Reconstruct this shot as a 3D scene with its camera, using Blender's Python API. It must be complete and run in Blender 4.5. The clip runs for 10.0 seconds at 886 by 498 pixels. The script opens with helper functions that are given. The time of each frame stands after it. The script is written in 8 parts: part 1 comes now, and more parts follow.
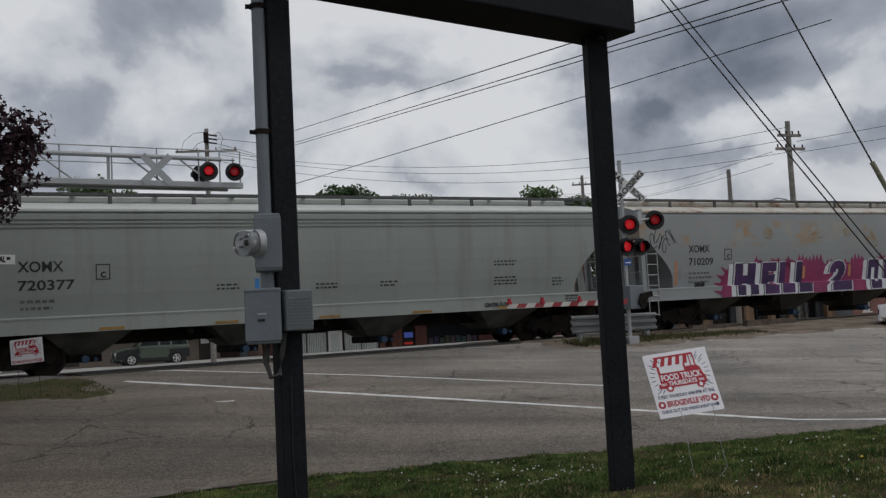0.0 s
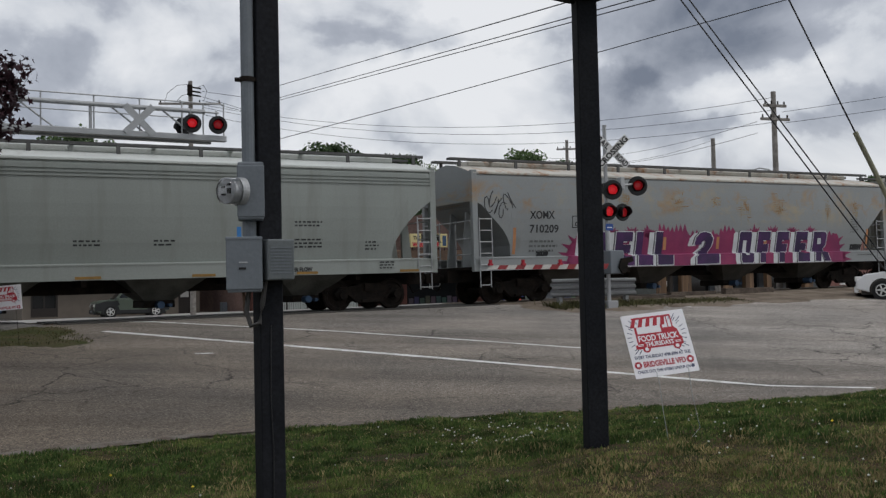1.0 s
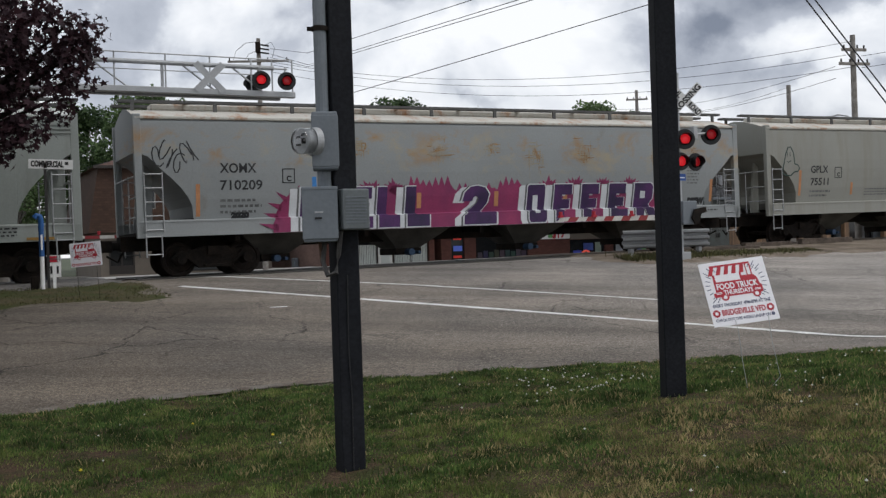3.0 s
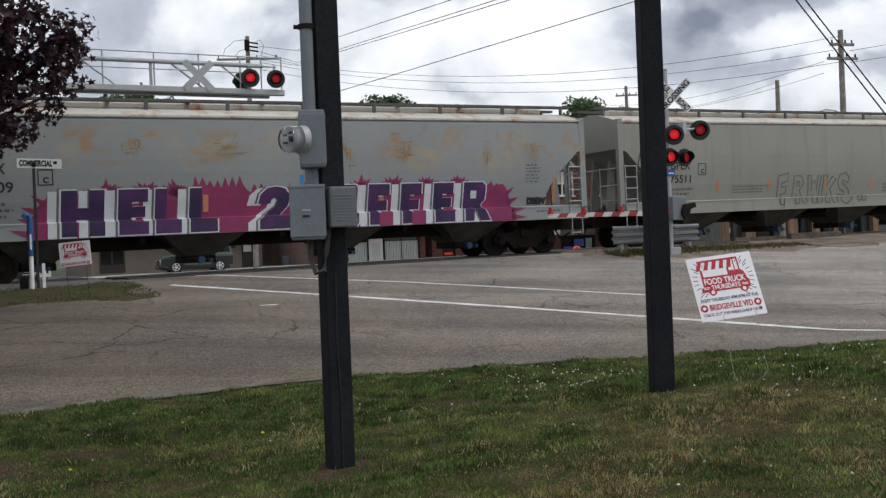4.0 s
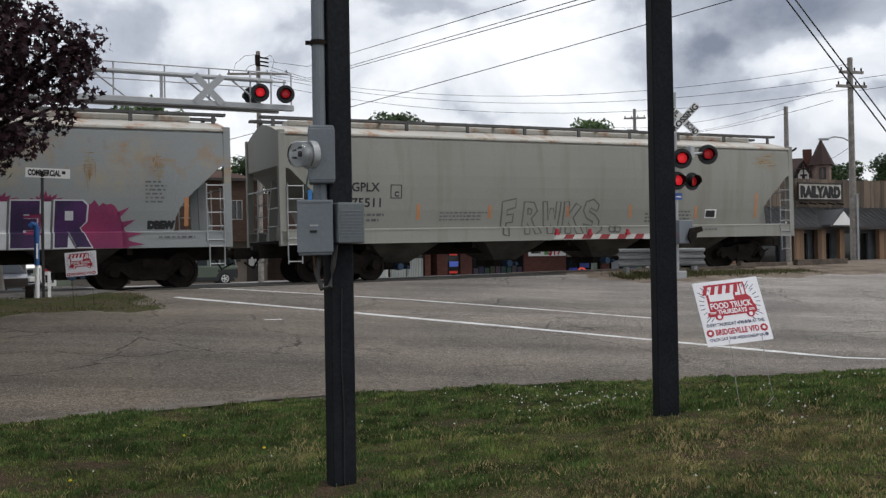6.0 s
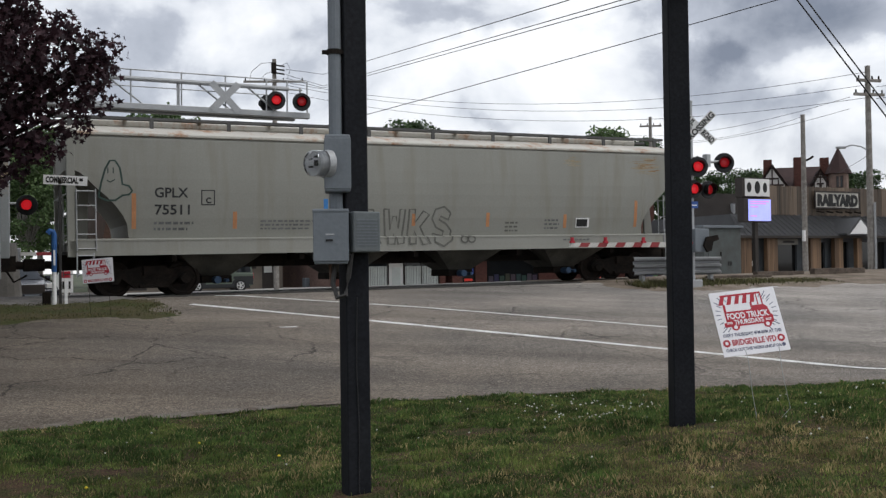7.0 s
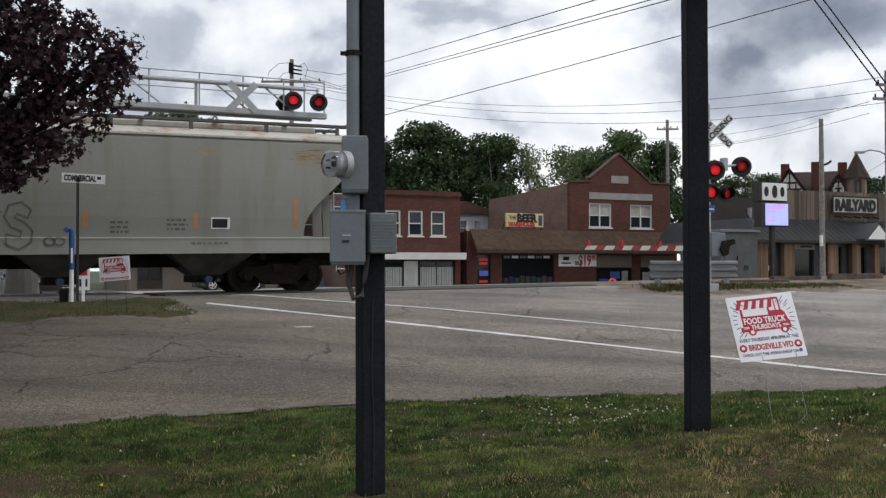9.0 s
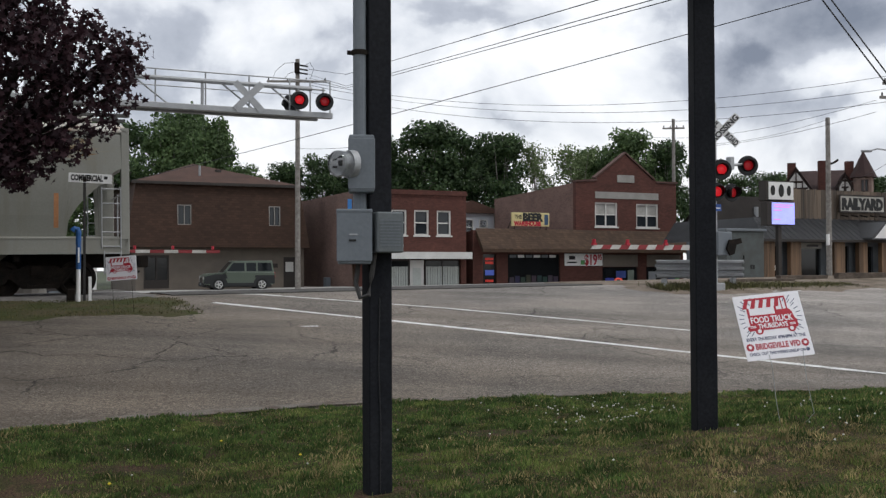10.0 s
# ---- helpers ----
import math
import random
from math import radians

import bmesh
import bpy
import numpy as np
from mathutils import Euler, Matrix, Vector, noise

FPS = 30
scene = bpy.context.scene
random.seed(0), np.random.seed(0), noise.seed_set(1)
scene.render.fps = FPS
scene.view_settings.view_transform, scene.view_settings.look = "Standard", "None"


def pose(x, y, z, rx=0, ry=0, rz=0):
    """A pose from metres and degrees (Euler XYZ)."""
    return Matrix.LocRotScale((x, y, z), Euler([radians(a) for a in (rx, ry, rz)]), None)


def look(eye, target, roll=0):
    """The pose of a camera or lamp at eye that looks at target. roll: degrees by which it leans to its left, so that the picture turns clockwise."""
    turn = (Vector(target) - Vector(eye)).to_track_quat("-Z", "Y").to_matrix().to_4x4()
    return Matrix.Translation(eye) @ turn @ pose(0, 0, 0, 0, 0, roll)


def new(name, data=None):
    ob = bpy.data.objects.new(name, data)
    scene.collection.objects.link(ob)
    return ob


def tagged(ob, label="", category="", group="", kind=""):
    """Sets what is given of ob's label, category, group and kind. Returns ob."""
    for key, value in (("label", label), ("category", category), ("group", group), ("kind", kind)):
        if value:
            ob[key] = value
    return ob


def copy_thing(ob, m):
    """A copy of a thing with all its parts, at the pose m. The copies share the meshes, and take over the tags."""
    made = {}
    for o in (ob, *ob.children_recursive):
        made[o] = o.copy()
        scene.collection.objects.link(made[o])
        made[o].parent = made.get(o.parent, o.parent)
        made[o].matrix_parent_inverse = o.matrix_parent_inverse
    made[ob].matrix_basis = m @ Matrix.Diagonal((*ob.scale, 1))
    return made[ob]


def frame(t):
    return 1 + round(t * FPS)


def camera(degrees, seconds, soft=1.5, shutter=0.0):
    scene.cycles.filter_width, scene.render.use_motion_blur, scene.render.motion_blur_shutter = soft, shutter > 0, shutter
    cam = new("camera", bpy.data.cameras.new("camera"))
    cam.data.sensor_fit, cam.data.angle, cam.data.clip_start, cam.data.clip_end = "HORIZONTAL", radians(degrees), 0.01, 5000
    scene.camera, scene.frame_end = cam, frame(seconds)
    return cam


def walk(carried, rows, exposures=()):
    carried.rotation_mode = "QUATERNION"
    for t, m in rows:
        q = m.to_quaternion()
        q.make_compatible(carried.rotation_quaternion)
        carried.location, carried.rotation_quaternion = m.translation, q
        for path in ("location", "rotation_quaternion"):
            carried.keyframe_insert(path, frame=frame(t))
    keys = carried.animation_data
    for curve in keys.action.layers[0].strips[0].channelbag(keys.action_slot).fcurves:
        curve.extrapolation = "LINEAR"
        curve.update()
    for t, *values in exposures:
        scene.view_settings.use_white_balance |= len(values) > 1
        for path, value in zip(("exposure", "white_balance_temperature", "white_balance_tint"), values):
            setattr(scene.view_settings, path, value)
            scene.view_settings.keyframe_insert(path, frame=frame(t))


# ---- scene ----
cam = camera(47.0, 10.0, soft=1.35)
PATH = [
    (0.0, pose(0.065, -0.023, 1.686, 94.457, 2.879, 1.388)),
    (0.5, pose(0.101, -0.026, 1.655, 93.152, 2.486, -1.554)),
    (1.0, pose(0.062, -0.036, 1.631, 92.258, 1.294, 0.287)),
    (1.5, pose(0.013, -0.029, 1.622, 91.393, 1.246, 2.410)),
    (2.0, pose(-0.002, 0.010, 1.602, 90.147, 1.656, 3.972)),
    (3.5, pose(0.021, -0.002, 1.584, 89.773, 1.936, 4.060)),
    (4.0, pose(0.033, -0.010, 1.585, 89.633, 2.247, 3.619)),
    (4.5, pose(0.031, 0.018, 1.575, 89.469, 2.243, 2.609)),
    (5.0, pose(0.057, 0.008, 1.577, 89.956, 2.119, 1.802)),
    (5.5, pose(0.031, 0.001, 1.578, 90.359, 1.476, 2.878)),
    (7.0, pose(0.016, 0.003, 1.598, 91.103, 0.759, 4.740)),
    (7.5, pose(0.014, 0.003, 1.594, 91.115, 0.602, 5.107)),
    (8.0, pose(0.011, -0.005, 1.596, 91.056, 0.360, 5.405)),
    (8.5, pose(0.009, 0.002, 1.596, 91.089, 0.224, 5.543)),
    (9.0, pose(0.006, 0.005, 1.603, 91.180, 0.181, 5.575)),
    (9.5, pose(-0.000, 0.005, 1.602, 91.178, 0.155, 5.732)),
    (10.0, pose(0.000, 0.000, 1.600, 91.150, 0.220, 5.900)),
]
EXPOSURES = [(0.0, -0.21), (0.5, 0.03), (1.0, 0.09), (2.0, 0.27), (3.5, 0.43), (4.5, 0.48), (5.5, 0.44), (7.0, 0.46), (10.0, 0.45)]
walk(cam, PATH, EXPOSURES)

# ---- world and light ----
world = bpy.data.worlds.new("overcast_sky")
scene.world = world
world.use_nodes = True
wn, wl = world.node_tree.nodes, world.node_tree.links
SKY_STRENGTH = 0.13
sky = wn.new("ShaderNodeTexSky")
sky.sky_type, sky.sun_disc = "NISHITA", False
sky.sun_elevation, sky.sun_rotation = radians(59), radians(106)
sky_bg = wn["Background"]
sky_bg.inputs["Strength"].default_value = SKY_STRENGTH
coord = wn.new("ShaderNodeTexCoord")
stretch = wn.new("ShaderNodeMapping")
stretch.inputs["Scale"].default_value = (1.0, 1.0, 1.5)
stretch.inputs["Rotation"].default_value = (0.0, 0.0, radians(28))
stretch.inputs["Location"].default_value = (0.1, 0.35, 0.9)
wl.new(coord.outputs["Generated"], stretch.inputs["Vector"])
big = wn.new("ShaderNodeTexNoise")
big.inputs["Scale"].default_value, big.inputs["Detail"].default_value = 4.6, 11.0
big.inputs["Roughness"].default_value, big.inputs["Distortion"].default_value = 0.52, 0.3
wl.new(stretch.outputs["Vector"], big.inputs["Vector"])
ramp = wn.new("ShaderNodeValToRGB")
el = ramp.color_ramp.elements
el[0].position, el[0].color = 0.43, (5.8, 5.9, 6.1, 1)
el[1].position, el[1].color = 0.74, (1.25, 1.42, 1.8, 1)
mid = el.new(0.515)
mid.color = (4.45, 4.65, 5.0, 1)
shade = el.new(0.565)
shade.color = (3.0, 3.2, 3.65, 1)
# the deck grows thicker and darker away from the horizon
sep = wn.new("ShaderNodeSeparateXYZ")
wl.new(coord.outputs["Generated"], sep.inputs["Vector"])
thick = wn.new("ShaderNodeMapRange")
thick.inputs["From Min"].default_value, thick.inputs["From Max"].default_value = 0.06, 0.30
thick.inputs["To Min"].default_value, thick.inputs["To Max"].default_value = -0.045, 0.01
wl.new(sep.outputs["Z"], thick.inputs["Value"])
deck_sum = wn.new("ShaderNodeMath")
wl.new(big.outputs["Fac"], deck_sum.inputs[0])
wl.new(thick.outputs["Result"], deck_sum.inputs[1])
# separate darker banks of cloud: bearing, elevation, half width, half height (degrees), weight
BANKS = [(-22.9, 14.3, 3.2, 3.5, 0.25), (-15.8, 18.3, 5.4, 1.7, 0.4), (-5.2, 16.9, 5.1, 2.7, 0.8), (-0.5, 14.1, 3.8, 1.6, 0.65), (5.0, 14.2, 3.4, 1.5, 0.6),
         (12.6, 15.0, 4.8, 1.7, 0.7), (10.8, 11.4, 2.5, 1.3, 0.9), (18.4, 12.5, 5.4, 1.7, 0.9), (14.9, 8.7, 1.6, 0.8, 0.55), (19.5, 8.2, 1.7, 0.9, 0.55),
         (22.2, 9.0, 1.4, 1.3, 0.65), (20.9, 15.5, 6.4, 1.7, 0.6), (-1.7, 8.3, 2.1, 0.6, 0.35), (-2.1, 14.4, 4.8, 1.6, 0.5), (-20.6, 12.7, 2.5, 2.2, 0.35)]
ragged = wn.new("ShaderNodeTexNoise")
ragged.inputs["Scale"].default_value, ragged.inputs["Detail"].default_value, ragged.inputs["Roughness"].default_value = 13.0, 8.0, 0.6
wl.new(coord.outputs["Generated"], ragged.inputs["Vector"])
warp = wn.new("ShaderNodeVectorMath")
warp.operation = "MULTIPLY_ADD"
warp.inputs[1].default_value = (0.10, 0.10, 0.075)
wl.new(ragged.outputs["Color"], warp.inputs[0])
wl.new(coord.outputs["Generated"], warp.inputs[2])
bank_sum = deck_sum
for az, elev, wide_, high_, weight in BANKS:
    a_, e_ = radians(az), radians(elev)
    off = wn.new("ShaderNodeVectorMath")
    off.operation = "SUBTRACT"
    off.inputs[1].default_value = (math.sin(a_) * math.cos(e_) + 0.05, math.cos(a_) * math.cos(e_) + 0.05, math.sin(e_) + 0.0375)
    wl.new(warp.outputs["Vector"], off.inputs[0])
    size = wn.new("ShaderNodeVectorMath")
    size.operation = "MULTIPLY"
    size.inputs[1].default_value = (1 / radians(wide_), 1 / radians(wide_), 1 / radians(high_))
    wl.new(off.outputs["Vector"], size.inputs[0])
    far_ = wn.new("ShaderNodeVectorMath")
    far_.operation = "LENGTH"
    wl.new(size.outputs["Vector"], far_.inputs[0])
    soft_ = wn.new("ShaderNodeMapRange")
    soft_.interpolation_type = "SMOOTHSTEP"
    soft_.inputs["From Min"].default_value, soft_.inputs["From Max"].default_value = 0.25, 1.25
    soft_.inputs["To Min"].default_value, soft_.inputs["To Max"].default_value = 0.15 * weight, 0.0
    wl.new(far_.outputs["Value"], soft_.inputs["Value"])
    more = wn.new("ShaderNodeMath")
    wl.new(bank_sum.outputs["Value"], more.inputs[0])
    wl.new(soft_.outputs["Result"], more.inputs[1])
    bank_sum = more
wl.new(bank_sum.outputs["Value"], ramp.inputs["Fac"])
# towards the horizon the cloud deck thins to an even bright white
low = wn.new("ShaderNodeMapRange")
low.inputs["From Min"].default_value, low.inputs["From Max"].default_value = 0.03, 0.15
low.inputs["To Min"].default_value, low.inputs["To Max"].default_value = 0.6, 0.0
wl.new(sep.outputs["Z"], low.inputs["Value"])
haze = wn.new("ShaderNodeMix")
haze.data_type = "RGBA"
haze.inputs["B"].default_value = (5.7, 5.7, 5.75, 1)
wl.new(low.outputs["Result"], haze.inputs["Factor"])
wl.new(ramp.outputs["Color"], haze.inputs["A"])
cover = wn.new("ShaderNodeMix")
cover.data_type = "RGBA"
cover.inputs["Factor"].default_value = 0.96
wl.new(sky.outputs["Color"], cover.inputs["A"])
wl.new(haze.outputs["Result"], cover.inputs["B"])
wl.new(cover.outputs["Result"], sky_bg.inputs["Color"])

sun = new("sun", bpy.data.lights.new("sun", "SUN"))
sun.data.energy, sun.data.angle, sun.data.color = 0.85, radians(20), (1.0, 0.97, 0.93)
sun.matrix_world = look((0, 0, 40), (Vector((0, 0, 40)) - Vector((0.50, -0.14, 0.855))))

# ---- materials ----
def mat(name, col, rough=0.7, metal=0.0, var=0.18, scale=1.5, fine=40.0, bump=0.08, spec=0.4, second=None, patch=0.5):
    """A surface with stains at one scale and grain at a finer one. second: the colour of its stains."""
    m = bpy.data.materials.new(name)
    m.use_nodes = True
    n, l = m.node_tree.nodes, m.node_tree.links
    b = n["Principled BSDF"]
    tc = n.new("ShaderNodeTexCoord")
    a, f = n.new("ShaderNodeTexNoise"), n.new("ShaderNodeTexNoise")
    a.inputs["Scale"].default_value, a.inputs["Detail"].default_value = scale, 6
    f.inputs["Scale"].default_value, f.inputs["Detail"].default_value = fine, 3
    for x in (a, f):
        l.new(tc.outputs["Object"], x.inputs["Vector"])
    r = n.new("ShaderNodeValToRGB")
    s = second or tuple(c * (1 - 1.6 * var) for c in col)
    r.color_ramp.elements[0].position, r.color_ramp.elements[1].position = patch - 0.14, patch + 0.16
    r.color_ramp.elements[0].color, r.color_ramp.elements[1].color = (*s, 1), (*col, 1)
    l.new(a.outputs["Fac"], r.inputs["Fac"])
    g = n.new("ShaderNodeMapRange")
    g.inputs["From Min"].default_value, g.inputs["From Max"].default_value = 0.3, 0.7
    g.inputs["To Min"].default_value, g.inputs["To Max"].default_value = 1 - var, 1 + var
    l.new(f.outputs["Fac"], g.inputs["Value"])
    mul = n.new("ShaderNodeVectorMath")
    mul.operation = "SCALE"
    l.new(r.outputs["Color"], mul.inputs[0])
    l.new(g.outputs["Result"], mul.inputs["Scale"])
    l.new(mul.outputs["Vector"], b.inputs["Base Color"])
    b.inputs["Roughness"].default_value, b.inputs["Metallic"].default_value = rough, metal
    b.inputs["Specular IOR Level"].default_value = spec
    if bump:
        bp = n.new("ShaderNodeBump")
        bp.inputs["Strength"].default_value, bp.inputs["Distance"].default_value = bump, 0.02
        l.new(f.outputs["Fac"], bp.inputs["Height"])
        l.new(bp.outputs["Normal"], b.inputs["Normal"])
    return m


def glow(name, col, strength):
    m = mat(name, col, 0.3, bump=0)
    b = m.node_tree.nodes["Principled BSDF"]
    b.inputs["Emission Color"].default_value, b.inputs["Emission Strength"].default_value = (*col, 1), strength
    return m


def glass(name, col=(0.02, 0.025, 0.03), rough=0.05):
    m = mat(name, col, rough, var=0.05, bump=0, spec=0.4)
    return m


def streaked(name, col, streak, amount, sx=0.5, sz=0.08, rough=0.6):
    """Paint on a railcar's side: streaks of rust or grime that run down, and blotches."""
    m = mat(name, col, rough, var=0.05, scale=0.5, fine=22, bump=0.03)
    n, l = m.node_tree.nodes, m.node_tree.links
    b = n["Principled BSDF"]
    base = b.inputs["Base Color"].links[0].from_socket
    tc = n.new("ShaderNodeTexCoord")
    mp = n.new("ShaderNodeMapping")
    mp.inputs["Scale"].default_value = (sx, 0.3, sz)
    l.new(tc.outputs["Object"], mp.inputs["Vector"])
    k = n.new("ShaderNodeTexNoise")
    k.inputs["Scale"].default_value, k.inputs["Detail"].default_value, k.inputs["Roughness"].default_value = 3.0, 7, 0.65
    l.new(mp.outputs["Vector"], k.inputs["Vector"])
    r = n.new("ShaderNodeValToRGB")
    r.color_ramp.elements[0].position, r.color_ramp.elements[1].position = 0.62 - amount, 0.80 - amount
    l.new(k.outputs["Fac"], r.inputs["Fac"])
    mx = n.new("ShaderNodeMix")
    mx.data_type = "RGBA"
    mx.inputs["B"].default_value = (*streak, 1)
    l.new(r.outputs["Color"], mx.inputs["Factor"])
    l.new(base, mx.inputs["A"])
    l.new(mx.outputs["Result"], b.inputs["Base Color"])
    return m


def rust_band(m, col, z0, z1, amount, scale=0.8, stretch=1.3):
    """Soft rust that breaks through the paint in a band along the upper side."""
    n, l = m.node_tree.nodes, m.node_tree.links
    b = n["Principled BSDF"]
    base = b.inputs["Base Color"].links[0].from_socket
    tc, mp, nz, sp_ = n.new("ShaderNodeTexCoord"), n.new("ShaderNodeMapping"), n.new("ShaderNodeTexNoise"), n.new("ShaderNodeSeparateXYZ")
    mp.inputs["Scale"].default_value = (scale, 0.2, scale * stretch)
    l.new(tc.outputs["Object"], mp.inputs["Vector"])
    nz.inputs["Scale"].default_value, nz.inputs["Detail"].default_value, nz.inputs["Roughness"].default_value = 1.6, 9, 0.68
    nz.inputs["Distortion"].default_value = 0.4
    l.new(mp.outputs["Vector"], nz.inputs["Vector"])
    l.new(tc.outputs["Object"], sp_.inputs["Vector"])
    band = n.new("ShaderNodeValToRGB")
    band.color_ramp.elements[0].color, band.color_ramp.elements[1].color = (0, 0, 0, 1), (0, 0, 0, 1)
    for p_, c_ in ((0.22, 1.0), (0.75, 1.0)):
        band.color_ramp.elements.new(p_).color = (c_, c_, c_, 1)
    zr = n.new("ShaderNodeMapRange")
    zr.inputs["From Min"].default_value, zr.inputs["From Max"].default_value = z0, z1
    l.new(sp_.outputs["Z"], zr.inputs["Value"])
    l.new(zr.outputs["Result"], band.inputs["Fac"])
    cut = n.new("ShaderNodeMapRange")
    cut.inputs["From Min"].default_value, cut.inputs["From Max"].default_value = 0.62 - amount, 0.80 - amount
    cut.inputs["To Max"].default_value = 0.85
    l.new(nz.outputs["Fac"], cut.inputs["Value"])
    both = n.new("ShaderNodeMath")
    both.operation = "MULTIPLY"
    l.new(cut.outputs["Result"], both.inputs[0])
    l.new(band.outputs["Color"], both.inputs[1])
    mx = n.new("ShaderNodeMix")
    mx.data_type = "RGBA"
    mx.inputs["B"].default_value = (*col, 1)
    l.new(both.outputs["Value"], mx.inputs["Factor"])
    l.new(base, mx.inputs["A"])
    l.new(mx.outputs["Result"], b.inputs["Base Color"])


def varied(m, lo, hi):
    """Let alike pieces differ in tone, each its own."""
    n, l = m.node_tree.nodes, m.node_tree.links
    b = n["Principled BSDF"]
    base = b.inputs["Base Color"].links[0].from_socket
    info, mr, sc = n.new("ShaderNodeObjectInfo"), n.new("ShaderNodeMapRange"), n.new("ShaderNodeVectorMath")
    mr.inputs["To Min"].default_value, mr.inputs["To Max"].default_value = lo, hi
    l.new(info.outputs["Random"], mr.inputs["Value"])
    sc.operation = "SCALE"
    l.new(base, sc.inputs[0])
    l.new(mr.outputs["Result"], sc.inputs["Scale"])
    l.new(sc.outputs["Vector"], b.inputs["Base Color"])
    return m


def brick_mat(name, col, mortar, scale=1.0, wide=0.21, high=0.075):
    m = mat(name, col, 0.85, var=0.15, scale=0.6, fine=30)
    n, l = m.node_tree.nodes, m.node_tree.links
    b = n["Principled BSDF"]
    base = b.inputs["Base Color"].links[0].from_socket
    tc = n.new("ShaderNodeTexCoord")
    sp_, ad, mp = n.new("ShaderNodeSeparateXYZ"), n.new("ShaderNodeMath"), n.new("ShaderNodeCombineXYZ")
    l.new(tc.outputs["Object"], sp_.inputs["Vector"])
    l.new(sp_.outputs["X"], ad.inputs[0])
    l.new(sp_.outputs["Y"], ad.inputs[1])
    l.new(ad.outputs["Value"], mp.inputs["X"])
    l.new(sp_.outputs["Z"], mp.inputs["Y"])
    k = n.new("ShaderNodeTexBrick")
    k.inputs["Scale"].default_value = scale
    k.inputs["Brick Width"].default_value, k.inputs["Row Height"].default_value = wide, high
    k.inputs["Mortar Size"].default_value = 0.012
    k.inputs["Color1"].default_value, k.inputs["Color2"].default_value = (1, 1, 1, 1), (0.6, 0.6, 0.6, 1)
    k.inputs["Mortar"].default_value = (*mortar, 1)
    l.new(mp.outputs["Vector"], k.inputs["Vector"])
    mx = n.new("ShaderNodeMix")
    mx.data_type, mx.blend_type = "RGBA", "MULTIPLY"
    mx.inputs["Factor"].default_value = 1
    l.new(base, mx.inputs["A"])
    l.new(k.outputs["Color"], mx.inputs["B"])
    l.new(mx.outputs["Result"], b.inputs["Base Color"])
    return m


def leaf_mat(name, col, col2, mottle=0.0, scale=2.5):
    m = bpy.data.materials.new(name)
    m.use_nodes = True
    n, l = m.node_tree.nodes, m.node_tree.links
    b = n["Principled BSDF"]
    g = n.new("ShaderNodeNewGeometry")
    r = n.new("ShaderNodeValToRGB")
    r.color_ramp.elements[0].color, r.color_ramp.elements[1].color = (*col, 1), (*col2, 1)
    l.new(g.outputs["Random Per Island"], r.inputs["Fac"])
    tone = n.new("ShaderNodeVectorMath")
    tone.operation = "SCALE"
    tone.inputs["Scale"].default_value = 1.0
    l.new(r.outputs["Color"], tone.inputs[0])
    if mottle:
        tc, nz, mr = n.new("ShaderNodeTexCoord"), n.new("ShaderNodeTexNoise"), n.new("ShaderNodeMapRange")
        nz.inputs["Scale"].default_value, nz.inputs["Detail"].default_value, nz.inputs["Roughness"].default_value = scale, 5, 0.62
        l.new(tc.outputs["Object"], nz.inputs["Vector"])
        mr.inputs["From Min"].default_value, mr.inputs["From Max"].default_value = 0.36, 0.64
        mr.inputs["To Min"].default_value, mr.inputs["To Max"].default_value = 1 - mottle, 1 + mottle
        l.new(nz.outputs["Fac"], mr.inputs["Value"])
        l.new(mr.outputs["Result"], tone.inputs["Scale"])
    l.new(tone.outputs["Vector"], b.inputs["Base Color"])
    b.inputs["Roughness"].default_value, b.inputs["Specular IOR Level"].default_value = 0.6, 0.25
    # light passes through thin leaves
    tl, mx = n.new("ShaderNodeBsdfTranslucent"), n.new("ShaderNodeMixShader")
    mx.inputs["Fac"].default_value = 0.35
    l.new(tone.outputs["Vector"], tl.inputs["Color"])
    l.new(b.outputs["BSDF"], mx.inputs[1])
    l.new(tl.outputs["BSDF"], mx.inputs[2])
    l.new(mx.outputs["Shader"], n["Material Output"].inputs["Surface"])
    return m


BLACK_PAINT = mat("weathered_black_paint", (0.009, 0.010, 0.013), 0.75, var=0.3, scale=3, spec=0.15, second=(0.014, 0.015, 0.018))
GREY_STEEL = mat("galvanised_steel", (0.36, 0.37, 0.38), 0.55, 0.4, var=0.12)
GREY_BOX = mat("grey_enamel", (0.155, 0.175, 0.195), 0.5, var=0.06, scale=4)
PALE_STEEL = mat("pale_aluminium", (0.40, 0.41, 0.42), 0.5, 0.3, var=0.1)
DARK_STEEL = mat("dark_grimy_steel", (0.011, 0.010, 0.009), 0.9, 0.0, var=0.3, scale=4, spec=0.12, second=(0.021, 0.016, 0.013))
RUSTY_STEEL = mat("rusty_steel", (0.10, 0.06, 0.04), 0.85, 0.1, var=0.3, scale=5, second=(0.04, 0.03, 0.025))
WHITE = mat("white_paint", (0.78, 0.78, 0.77), 0.6, var=0.06)
RED = mat("red_print", (0.43, 0.022, 0.04), 0.6, var=0.08)
BLACK = mat("black_print", (0.015, 0.015, 0.015), 0.6, var=0.1)
WOOD_POLE = mat("weathered_pole_wood", (0.27, 0.255, 0.235), 0.9, var=0.25, scale=6, second=(0.17, 0.155, 0.14))
LIT_RED = glow("lit_red_lens", (0.80, 0.02, 0.03), 0.33)
DIM_RED = glow("fading_red_lens", (0.42, 0.012, 0.018), 0.18)
